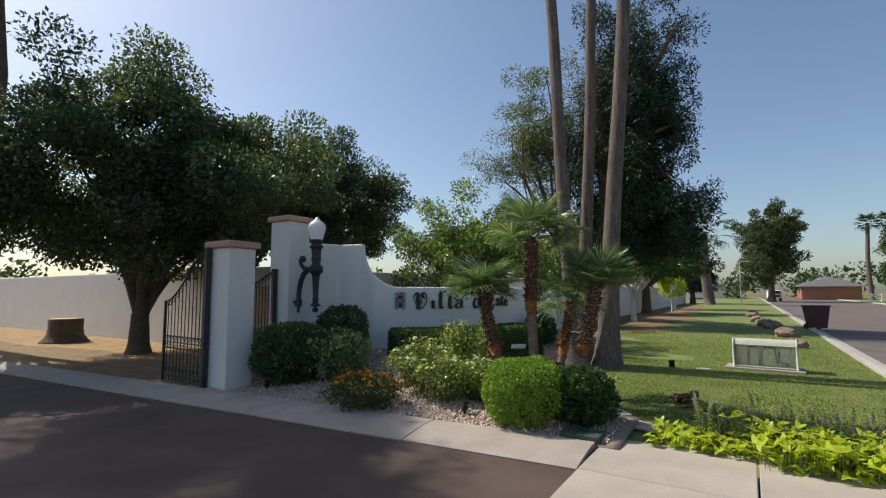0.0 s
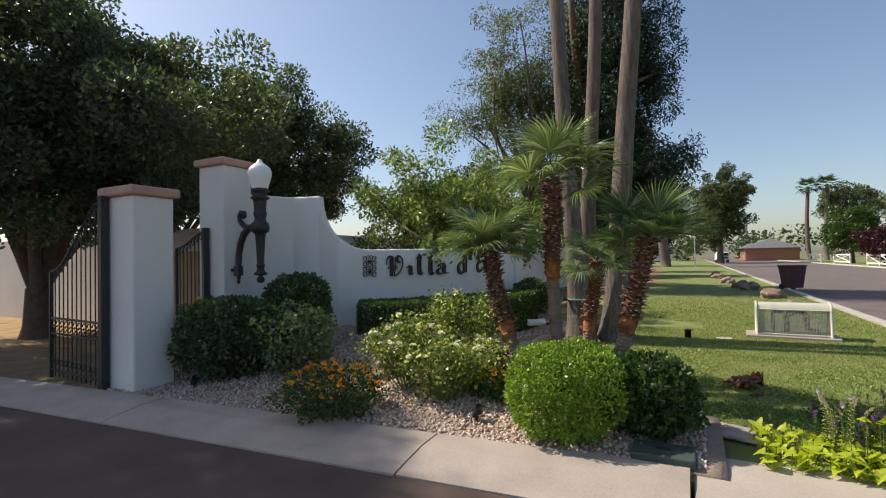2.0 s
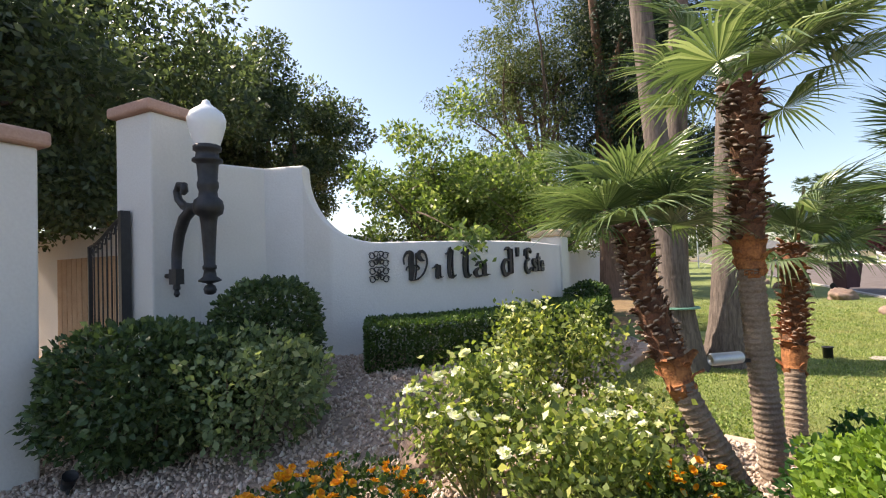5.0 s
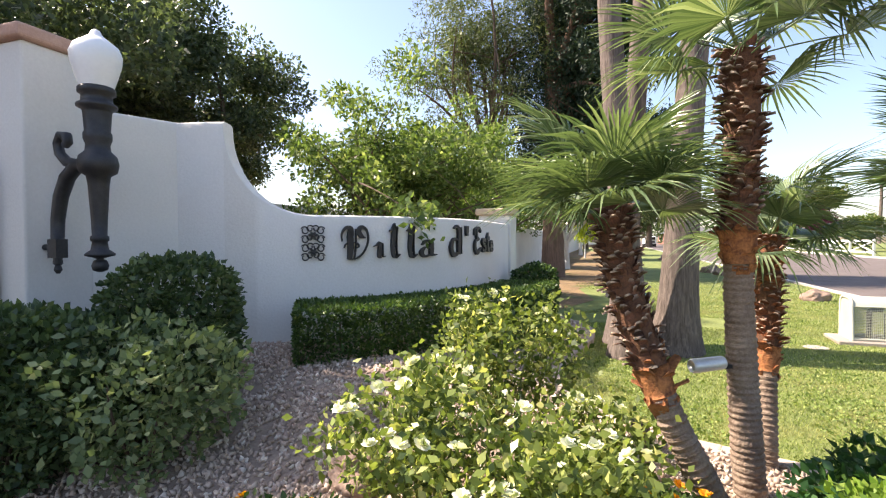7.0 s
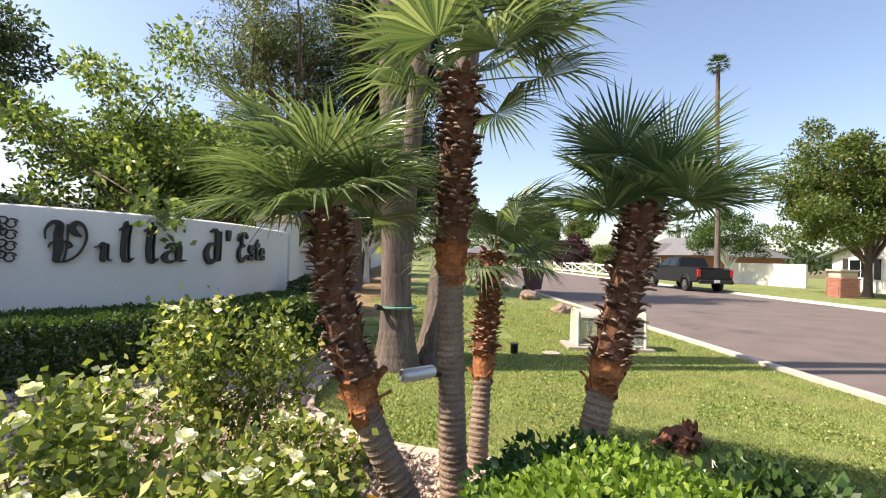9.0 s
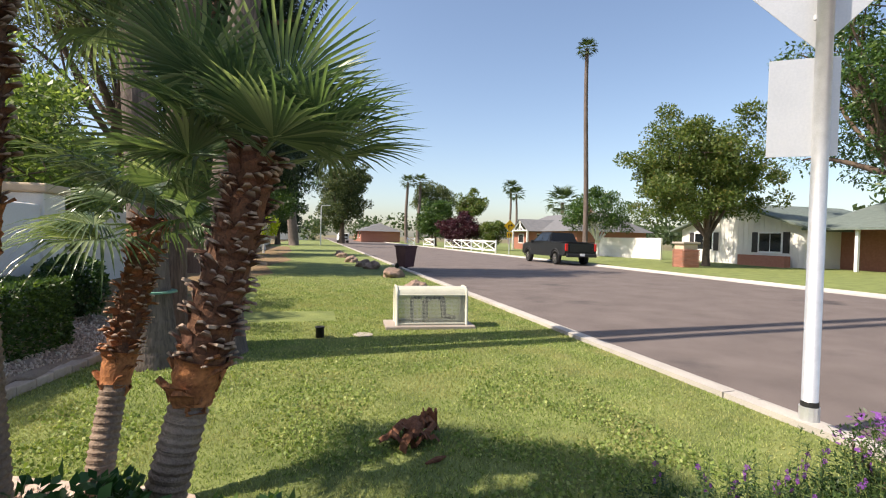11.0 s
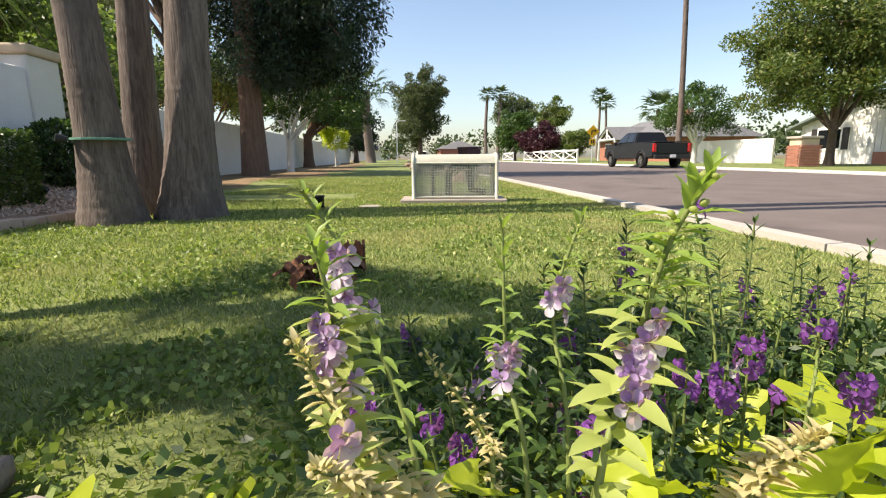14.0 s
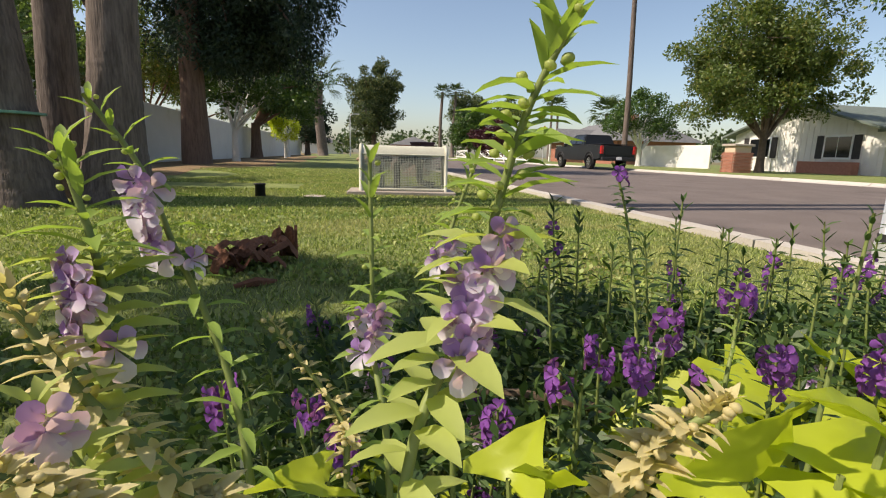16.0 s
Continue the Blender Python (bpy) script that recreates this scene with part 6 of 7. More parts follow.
# ---- houses ----
def window(parent, m, w, h, shutters=True):
    f = part("window", Build().box((0, 0, 0), (w + 0.16, 0.06, h + 0.16)), M_WHITE, parent, m=m)
    for sx in (-0.25, 0.25):
        part("pane", Build().box((sx * w, -0.035, 0), (w * 0.47, 0.012, h * 0.94)), M_GLASS, f)
    if shutters:
        for sx in (-1, 1):
            part("shutter", Build().box((sx * (w / 2 + 0.33), -0.01, 0), (0.42, 0.06, h + 0.1)), M_DARKIN, parent, m=m)


def white_house():
    # local x: along the facade (street's s reversed), y: away from the street
    h = thing("white_house", "white board-and-batten ranch house with green-grey roof", "house", W(30.0, 27.5, 0.02), YAW - math.pi / 2)
    # facade frame: x runs towards smaller s when seen from the street
    part("gable_wall", Build().add([(-7.5, 0, 0), (3.0, 0, 0), (3.0, 0, 2.6), (-2.2, 0, 4.1), (-7.5, 0, 2.6), (-7.5, 9, 0), (3.0, 9, 0), (3.0, 9, 2.6), (-2.2, 9, 4.1), (-7.5, 9, 2.6)], [(0, 1, 2, 3, 4), (9, 8, 7, 6, 5), (1, 6, 7, 2), (5, 0, 4, 9)]), M_SIDING, h, "white vertical siding")
    for k in range(26):
        x = -7.3 + 0.4 * k
        zt = 2.6 + 1.5 * (1 - abs(x + 2.2) / 5.25)
        part("batten", Build().box((x, -0.015, zt / 2), (0.05, 0.03, zt)), M_SIDING, h)
    roof = Build()
    for sx, xe in ((-1, -8.2), (1, 3.7)):
        ze = 2.6 - 0.22
        roof.add([(-2.2, -0.6, 4.25), (xe, -0.6, ze), (xe, 9.6, ze), (-2.2, 9.6, 4.25), (-2.2, -0.6, 4.12), (xe, -0.6, ze - 0.13), (xe, 9.6, ze - 0.13), (-2.2, 9.6, 4.12)], [(0, 1, 2, 3), (7, 6, 5, 4), (0, 4, 5, 1), (1, 5, 6, 2), (2, 6, 7, 3), (3, 7, 4, 0)])
    part("roof", roof, M_ROOFGREEN, h)
    window(h, Matrix.Translation((0.4, -0.03, 1.55)), 1.6, 1.25)
    window(h, Matrix.Translation((-5.2, -0.03, 1.55)), 1.7, 1.25)
    part("porch_wall", Build().box((12.0, 2.6, 1.3), (18.0, 0.25, 2.6)), M_BRICK, h, "reddish brick porch wall")
    part("side_wall", Build().box((12.0, 9, 1.4), (18.0, 0.25, 2.8)).box((21, 5.8, 1.3), (0.25, 6.6, 2.6)), M_SIDING, h)
    part("porch_roof", Build().add([(2.6, -0.2, 2.45), (21.5, -0.2, 2.45), (21.5, 6, 4.2), (2.6, 6, 4.2), (2.6, 11, 2.5), (21.5, 11, 2.5), (2.6, -0.2, 2.32), (21.5, -0.2, 2.32), (2.6, 6, 4.05), (21.5, 6, 4.05), (2.6, 11, 2.38), (21.5, 11, 2.38)], [(0, 1, 2, 3), (3, 2, 5, 4), (0, 6, 7, 1), (6, 8, 9, 7), (8, 10, 11, 9), (4, 5, 11, 10), (0, 3, 8, 6), (3, 4, 10, 8), (1, 7, 9, 2), (2, 9, 11, 5)]), M_ROOFGREEN, h)
    for k in range(5):
        part("porch_post", Build().box((5.5 + 3.6 * k, 0.2, 1.2), (0.16, 0.16, 2.4)), M_WHITE, h)
    for x in (7.0, 10.2, 14.0):
        window(h, Matrix.Translation((x, 2.42, 1.45)), 1.6, 1.3)
    part("door", Build().box((12.2, 2.44, 1.05), (1.0, 0.06, 2.1)), M_DARKIN, h, "dark front door")
    part("planter_wall", Build().box((0.4, -0.6, 0.35), (3.4, 0.5, 0.7)), M_BRICK, h, "low brick planter")
    return h


white_house()
straight_wall("garden_wall", (38.0, 26.0), (44.5, 24.5), 1.75, 0.2, "white stucco garden wall beside the house")


def gable_house(label, s, n, L, D, H, R, wallm, roofm):
    h = thing("ranch_house", label, "house", W(s, n, 0.02), YAW - math.pi / 2)
    part("wall", Build().box((0, D / 2, H / 2), (L, D, H)), wallm, h)
    part("roof", Build().add([(-L / 2 - 0.6, -0.7, H - 0.15), (L / 2 + 0.6, -0.7, H - 0.15), (L / 2 - 2, D / 2, H + R), (-L / 2 + 2, D / 2, H + R), (-L / 2 - 0.6, D + 0.7, H - 0.15), (L / 2 + 0.6, D + 0.7, H - 0.15)], [(0, 1, 2, 3), (3, 2, 5, 4), (0, 3, 4), (1, 5, 2), (0, 4, 5, 1)]), roofm, h)
    for k in range(3):
        window(h, Matrix.Translation((-L / 3 + k * L / 3, -0.03, 1.5)), 1.6, 1.2, False)
    return h


gh = gable_house("brick ranch house with grey roof and white porch gable", 62, 27, 18, 9, 2.6, 2.3, M_BRICK, M_ROOFGREY)
gp = Build()
gp.tube([(-4.0, -2.2, 2.5), (-1.5, -2.2, 3.9), (1.0, -2.2, 2.5)], 0.13, 4)
gp.tube([(-4.0, -2.2, 2.5), (1.0, -2.2, 2.5)], 0.12, 4)
gp.tube([(-1.5, -2.2, 2.5), (-1.5, -2.2, 3.9)], 0.10, 4)
gp.tube([(-2.7, -2.2, 2.5), (-1.5, -2.2, 3.2), (-0.3, -2.2, 2.5)], 0.08, 4)
part("porch_truss", gp, M_WHITE, gh, "white timber truss")
part("porch_gable_roof", Build().add([(-1.5, -2.4, 4.05), (-4.4, -2.4, 2.45), (-4.4, 2, 2.45), (-1.5, 4, 4.05), (1.4, -2.4, 2.45), (1.4, 2, 2.45), (-1.5, -2.4, 3.95), (-4.4, -2.4, 2.35), (1.4, -2.4, 2.35)], [(0, 1, 2, 3), (0, 3, 5, 4), (0, 6, 7, 1), (0, 4, 8, 6)]), M_ROOFGREY, gh)
for x in (-3.8, 0.8):
    part("porch_post", Build().box((x, -2.2, 1.25), (0.2, 0.2, 2.5)), M_WHITE, gh)
part("chimney", Build().box((4.5, 4.2, 4.7), (0.9, 0.7, 1.8)), M_BRICK, gh)
gable_house("low brown house at the street's far end", 128, 9, 22, 9, 2.6, 1.8, M_BRICK, M_ROOFGREY)
gable_house("low pale house far down the street", 135, -12, 20, 9, 2.6, 1.6, M_SIDING, M_ROOFGREY)

van = thing("utility_truck", "white utility truck parked far along the street", "car", W(96, 3.8, -0.05), YAW)
part("body", bevel_box((1.95, 3.2, 1.0), (0, 2.4, 0.95), 0.08, 2), M_WHITE, van)
part("cab", bevel_box((1.9, 1.9, 1.35), (0, 0.0, 1.15), 0.2, 3), M_WHITE, van)
part("windscreen", bevel_box((1.6, 0.05, 0.5), (0, -0.96, 1.45), 0.02, 1), M_GLASS, van)
part("grille", bevel_box((1.5, 0.05, 0.3), (0, -0.96, 0.85), 0.02, 1), M_BLACK, van)
for x in (-0.85, 0.85):
    for y in (-0.2, 3.1):
        part("wheel", Build().tube([(x - 0.12, y, 0.36), (x + 0.12, y, 0.36)], 0.36, 16), M_TYRE, van)

# far woods closing the view
fw = np.random.default_rng(31)
pos = []
for k in range(190):
    s, n = fw.uniform(120, 240), fw.uniform(-160, 230)
    if fw.uniform() < 0.6:
        s, n = fw.uniform(-40, 200), fw.choice((-1, 1)) * fw.uniform(75, 150)
    w = W(s, n)
    hh = fw.uniform(4, 9)
    c = np.array([[w.x, w.y, hh * 0.6]])
    p, _ = clump_points(c, 130, hh * 0.62, 0.8)
    pos.append(p)
pos = np.concatenate(pos)
pos[:, 2] = np.maximum(pos[:, 2], 0.3)
tagged(part("far_woods", leaves("far_woods", pos, 1.3, L_FAR, 0.6), None), "distant treetops beyond the street", "trees", kind="stuff")


# ---- flower bed ----
def heart_leaf(name, mat):
    """Sweet-potato leaf with pointed lobes, cupped."""
    b = Build()
    rows = [(-0.22, 0.34, 0.50), (-0.10, 0.16, 0.56), (0.06, 0.0, 0.50), (0.22, 0.0, 0.42), (0.42, 0.0, 0.30), (0.62, 0.0, 0.19), (0.82, 0.0, 0.09), (1.0, 0.0, 0.012)]
    cols = (-1.0, -0.66, -0.33, 0.0, 0.33, 0.66, 1.0)
    for y, lo, w in rows:
        for c in cols:
            x = c * w
            yy = y + (0.20 * (1 - abs(c)) if y < 0 else 0) * (1 if y < -0.15 else 0.5)
            z = 0.26 * abs(x) + 0.035 * math.sin(9 * y + 4 * c) - 0.30 * max(0, yy - 0.35) ** 2 - (0.02 if c == 0 else 0)
            b.v.append((x, yy, z))
    for r in range(len(rows) - 1):
        for k in range(6):
            b.f.append((r * 7 + k, r * 7 + k + 1, r * 7 + k + 8, r * 7 + k + 7))
    me = b.mesh(name)
    me.materials.append(mat)
    return shade(me)


heart = heart_leaf("leaf", L_LIME)


def flower_patch(label, spots, size, seed, mesh, lo, hi, name="sweet_potato_vine", category="groundcover"):
    """A spreading plant whose large leaves are parts, each on its own stalk."""
    g = random.Random(seed)
    c = W(*spots[0])
    t = thing(name, label, category, (c.x, c.y, 0.0), group="lime sweet potato vines")
    b = Build()
    for s, n in spots:
        p = W(s, n) - c
        z = g.uniform(lo, hi)
        b.tube([(p.x * 0.9, p.y * 0.9, 0), (p.x, p.y, z * 0.7), (p.x, p.y, z)], 0.003, 4, False)
        k = size * g.uniform(0.7, 1.25)
        part("leaf", mesh, None, t, m=Matrix.Translation((p.x, p.y, z)) @ Matrix.Rotation(g.uniform(0, 6.283), 4, "Z") @ Matrix.Rotation(g.uniform(-0.75, 0.25), 4, "X") @ Matrix.Rotation(g.uniform(-0.5, 0.5), 4, "Y") @ Matrix.Scale(k, 4))
    part("stalk", b, M_STEM, t)
    return t


g = random.Random(77)
for j in range(6):
    n0 = -0.62 + j * 0.46
    spots = []
    while len(spots) < (130 if j < 2 else 210):
        s, n = g.uniform(5.30 if j < 2 else 5.12, 5.98), n0 + g.uniform(-0.05, 0.5)
        spots.append((s, n))
    near = j < 2
    flower_patch("lime-yellow sweet potato vine spilling over the pavement", spots, 0.085 if near else 0.10, 40 + j, heart, 0.03, 0.15 if near else 0.27)


spots = [(g.uniform(5.62, 5.95), g.uniform(0.02, 0.40)) for _ in range(30)]
flower_patch("lime-yellow sweet potato vine among the flower stalks", spots, 0.085, 60, heart, 0.10, 0.20)


def petal_flower(name, mat):
    """Two-lipped snapdragon-like flower, face along +y."""
    b = Build()
    for a, L, w in ((58, 0.85, 0.62), (122, 0.85, 0.62), (198, 0.95, 0.7), (270, 1.2, 0.85), (342, 0.95, 0.7)):
        r = radians(a)
        d, q, f = Vector((math.cos(r), 0, math.sin(r))) * L, Vector((-math.sin(r), 0, math.cos(r))) * w, Vector((0, 0.30, 0))
        ring = [(0.30, 0.22, 0.5), (0.62, 0.52, 0.9), (0.92, 0.48, 0.7), (1.08, 0.18, 0.3), (1.08, -0.18, 0.3), (0.92, -0.48, 0.7), (0.62, -0.52, 0.9), (0.30, -0.22, 0.5)]
        vs = [Vector((0, -0.25, 0)), d * 0.65 + f * 0.45] + [d * u + q * k + f * z for u, k, z in ring]
        b.add(vs, [(1, 2 + i, 3 + i) for i in range(7)] + [(0, 2, 1), (0, 1, 9)])
    me = b.mesh(name)
    me.materials.append(mat)
    return shade(me)


FL_LILAC = petal_flower("flower", L_PETAL)
FL_PURPLE = petal_flower("flower", L_PURPLE)


def lance_leaf(name, mat, wide=0.28):
    b = Build()
    ys = (0, 0.2, 0.5, 0.8, 1.0)
    ws = (0.04, 0.75, 1.0, 0.6, 0.03)
    vs = []
    for y, w in zip(ys, ws):
        z = 0.10 * math.sin(y * 2.8) - 0.02 * y * y
        vs += [(-w * wide / 2, y, z + 0.05 * w), (0, y, z), (w * wide / 2, y, z + 0.05 * w)]
    fs = []
    for i in range(4):
        fs += [(i * 3, i * 3 + 1, i * 3 + 4, i * 3 + 3), (i * 3 + 1, i * 3 + 2, i * 3 + 5, i * 3 + 4)]
    b.add(vs, fs)
    me = b.mesh(name)
    me.materials.append(mat)
    return shade(me)


LF_ANG = lance_leaf("leaf", L_ANGLEAF, 0.36)
LF_NARROW = lance_leaf("leaf", L_YOUNG, 0.24)
LF_DULL = lance_leaf("leaf", L_DULL, 0.32)
LF_DRY = lance_leaf("leaf", L_DRYBUD, 0.34)
bud_me = Build().lathe([(0.2, -0.5), (0.75, -0.2), (0.9, 0.2), (0.5, 0.7), (0.05, 0.9)], sides=8).mesh("bud")
bud_me.materials.append(L_ANGLEAF)
shade(bud_me)
dry_bud = bud_me.copy()
dry_bud.materials[0] = L_DRYBUD


def angelonia(label, pts, leaf, leafsize, flowers, fl_mesh, fl_size, seed, step=0.028, buds=True, dry=False, stem_r=0.0042, fl_zone=(0.45, 0.72), group="angelonia stalks", joined=None, top_leaf=None, face=None):
    g = random.Random(seed)
    base = Vector((pts[0][0], pts[0][1], 0.0))
    t = thing("flower_stalk", label, "flower", base, group=group)
    path = bezier_path([Vector(p) - base for p in pts], 30)
    part("stem", Build().tube(path, [stem_r * (1.15 - 0.6 * i / 30) for i in range(31)], 8), M_STEM, t, smooth_it=True)
    L = sum((path[i + 1] - path[i]).length for i in range(30))
    n = max(4, int(L / step))
    small = Build()
    for k in range(n):
        u = (k + 0.5) / n
        p = path_at(path, u)
        a0 = k * 1.5708 + g.uniform(-0.3, 0.3)
        taper = 1.0 if u < 0.75 else 1.0 - 1.4 * (u - 0.75)
        for w in (0, math.pi):
            a = a0 + w
            lift = g.uniform(-0.25, 0.28) if u < 0.88 else g.uniform(0.4, 1.1)
            m = Matrix.Translation(p) @ Matrix.Rotation(a, 4, "Z") @ Matrix.Rotation(lift, 4, "X") @ Matrix.Rotation(g.uniform(-0.3, 0.3), 4, "Y") @ Matrix.Scale(leafsize * taper * g.uniform(0.75, 1.15), 4)
            if joined:
                small.add([m @ Vector(q) for q in ((0, 0, 0), (0.15, 0.45, 0.08), (0, 1, 0), (-0.15, 0.45, 0.08))], [(0, 1, 2, 3)])
            else:
                part("leaf", top_leaf if top_leaf and u > fl_zone[1] else leaf, None, t, m=m)
            if buds and u > (0.3 if leaf is LF_DRY else fl_zone[1]) and g.random() < 0.5:
                d = Vector((-math.sin(a + 0.7), math.cos(a + 0.7), 0.3)) * 0.014
                part("bud", dry_bud if leaf is LF_DRY else bud_me, None, t, m=Matrix.Translation(p + d * 0.45) @ Matrix.Rotation(a, 4, "Z") @ Matrix.Rotation(0.7, 4, "X") @ Matrix.Scale(g.uniform(0.0018, 0.003), 4))
    if joined:
        part("foliage", small, joined, t)
    for k in range(flowers):
        u = fl_zone[0] + (fl_zone[1] - fl_zone[0]) * (k + 0.5) / max(1, flowers)
        p = path_at(path, u)
        a = g.uniform(0, 6.283) if face is None else face + g.uniform(-1.3, 1.3)
        d = Vector((-math.sin(a), math.cos(a), -0.1))
        part("flower", fl_mesh, None, t, m=Matrix.Translation(p + d * fl_size * 1.0) @ Matrix.Rotation(a, 4, "Z") @ Matrix.Rotation(g.uniform(-0.3, 0.3), 4, "X") @ Matrix.Scale(fl_size * g.uniform(0.85, 1.15), 4))
    return t


VIEW = 2.5      # flowers turn to the open side, over the pavement
angelonia("tall lilac angelonia stalk with pale leaves", [(2.63, 4.905, 0.0), (2.63, 4.907, 0.25), (2.645, 4.912, 0.407), (2.675, 4.92, 0.452), (2.691, 4.92, 0.497), (2.697, 4.913, 0.532), (2.702, 4.9, 0.560)], LF_ANG, 0.030, 14, FL_LILAC, 0.0088, 1, 0.0095, stem_r=0.0022, fl_zone=(0.46, 0.64), top_leaf=LF_NARROW, face=VIEW)
angelonia("lilac angelonia stalk with pale leaves", [(2.57, 5.03, 0.0), (2.572, 5.04, 0.25), (2.577, 5.06, 0.37), (2.583, 5.085, 0.431), (2.582, 5.093, 0.465), (2.573, 5.098, 0.515)], LF_ANG, 0.033, 11, FL_LILAC, 0.0125, 2, 0.010, stem_r=0.003, fl_zone=(0.54, 0.78), top_leaf=LF_NARROW, face=VIEW)
angelonia("arching purple-lilac angelonia stalk", [(2.65, 5.07, 0.0), (2.65, 5.08, 0.25), (2.652, 5.11, 0.339), (2.644, 5.14, 0.399), (2.63, 5.156, 0.449), (2.616, 5.164, 0.501), (2.59, 5.166, 0.545)], LF_NARROW, 0.028, 11, FL_LILAC, 0.0125, 3, 0.017, stem_r=0.0028, fl_zone=(0.64, 0.82), face=VIEW)
angelonia("short lilac angelonia stalk", [(2.72, 5.03, 0.0), (2.724, 5.038, 0.30), (2.737, 5.084, 0.383), (2.744, 5.092, 0.414), (2.75, 5.105, 0.512)], LF_NARROW, 0.030, 7, FL_LILAC, 0.0115, 4, 0.016, stem_r=0.0026, fl_zone=(0.46, 0.72), face=VIEW)
angelonia("short lilac angelonia stalk", [(2.80, 5.05, 0.0), (2.797, 5.058, 0.30), (2.816, 5.099, 0.40), (2.827, 5.104, 0.447), (2.847, 5.094, 0.513)], LF_NARROW, 0.028, 8, FL_LILAC, 0.0115, 5, 0.016, stem_r=0.0026, fl_zone=(0.56, 0.76), face=VIEW)
angelonia("dried cream stalk with spent buds", [(2.72, 4.88, 0.0), (2.715, 4.878, 0.34), (2.721, 4.875, 0.392), (2.737, 4.87, 0.411), (2.751, 4.854, 0.428)], LF_DRY, 0.016, 0, FL_LILAC, 0.02, 6, 0.0062, stem_r=0.003)
angelonia("dried cream stalk with spent buds", [(2.61, 5.01, 0.0), (2.61, 5.015, 0.32), (2.603, 5.02, 0.358), (2.568, 5.051, 0.409), (2.547, 5.066, 0.457)], LF_DRY, 0.020, 0, FL_LILAC, 0.018, 7, 0.0075, stem_r=0.0035)
angelonia("dried cream stalk with spent buds", [(2.70, 5.05, 0.0), (2.703, 5.057, 0.291), (2.711, 5.082, 0.331), (2.681, 5.127, 0.396)], LF_DRY, 0.014, 0, FL_LILAC, 0.018, 8, 0.009, stem_r=0.0026)
angelonia("dried cream stalk with spent buds", [(2.58, 4.99, 0.0), (2.575, 4.995, 0.34), (2.56, 5.002, 0.388), (2.535, 5.01, 0.407)], LF_DRY, 0.016, 0, FL_LILAC, 0.018, 81, 0.009, stem_r=0.0026)
angelonia("low pale angelonia stalk with one bloom", [(2.585, 5.02, 0.0), (2.58, 5.02, 0.30), (2.573, 5.017, 0.365), (2.553, 5.036, 0.415)], LF_ANG, 0.024, 2, FL_LILAC, 0.012, 82, 0.014, stem_r=0.0024, fl_zone=(0.93, 0.99), face=VIEW)
angelonia("tall dark green angelonia stalk with few purple blooms", [(3.15, 5.09, 0.0), (3.161, 5.097, 0.248), (3.188, 5.144, 0.425), (3.181, 5.167, 0.505)], LF_DULL, 0.024, 2, FL_PURPLE, 0.011, 83, 0.011, False, stem_r=0.0026, fl_zone=(0.93, 0.99))
angelonia("thin green angelonia stalk with small leaves", [(2.99, 4.875, 0.0), (3.017, 4.873, 0.32), (3.043, 4.872, 0.399), (3.056, 4.87, 0.48)], LF_DULL, 0.018, 0, FL_PURPLE, 0.011, 84, 0.013, False, stem_r=0.0022)
angelonia("green angelonia stalk with purple blooms", [(2.98, 4.93, 0.0), (2.991, 4.934, 0.296), (3.018, 4.94, 0.364), (3.029, 4.947, 0.414)], LF_NARROW, 0.018, 5, FL_PURPLE, 0.011, 85, 0.013, False, stem_r=0.0022, fl_zone=(0.84, 0.97))
for k, (x, y, z) in enumerate(((2.755, 5.236, 0.26), (2.97, 5.082, 0.29), (3.067, 4.919, 0.345), (2.682, 5.275, 0.28), (3.003, 5.059, 0.32), (2.911, 5.115, 0.245), (3.021, 5.024, 0.32), (3.045, 5.012, 0.365), (3.087, 4.85, 0.365), (2.77, 5.19, 0.235))):
    angelonia("short angelonia stalk with dark purple blooms", [(x + 0.02, y - 0.01, 0.0), (x + 0.01, y, z * 0.6), (x, y, z + 0.01)], LF_NARROW, 0.022, 8, FL_PURPLE, 0.0115, 300 + k, 0.016, False, stem_r=0.0024, fl_zone=(0.86, 0.99), joined=L_YOUNG if k % 2 else L_DULL)

near_vine = thing("sweet_potato_vine", "large glowing lime sweet potato leaves beside the stalks", "groundcover", (2.85, 4.90, 0.0), group="lime sweet potato vines")
b = Build()
for k, (x, y, z, size, az, tip) in enumerate(((2.875, 4.878, 0.330, 0.072, 2.6, 1.25), (2.892, 4.838, 0.345, 0.075, 4.6, 0.25), (2.873, 4.842, 0.325, 0.062, 3.9, 0.5), (2.789, 4.991, 0.300, 0.055, 4.9, 0.6), (2.691, 5.062, 0.300, 0.052, 1.4, 0.35), (2.805, 4.970, 0.300, 0.05, 2.2, 0.9), (2.855, 4.893, 0.315, 0.05, 5.3, 0.3), (2.905, 4.825, 0.372, 0.06, 0.8, 0.5), (2.843, 4.91, 0.300, 0.045, 1.9, 0.4), (2.96, 4.82, 0.30, 0.065, 5.4, 0.3), (3.03, 4.80, 0.33, 0.065, 2.0, 0.6))):
    p = Vector((x - 2.85, y - 4.90, z))
    b.tube([(p.x * 0.5, p.y * 0.5, 0), (p.x * 0.9, p.y * 0.9, z * 0.6), p], 0.002, 5, False)
    part("leaf", heart, None, near_vine, m=Matrix.Translation(p) @ Matrix.Rotation(az, 4, "Z") @ Matrix.Rotation(tip, 4, "X") @ Matrix.Scale(size, 4))
part("stalk", b, M_STEM, near_vine)
g = random.Random(9)
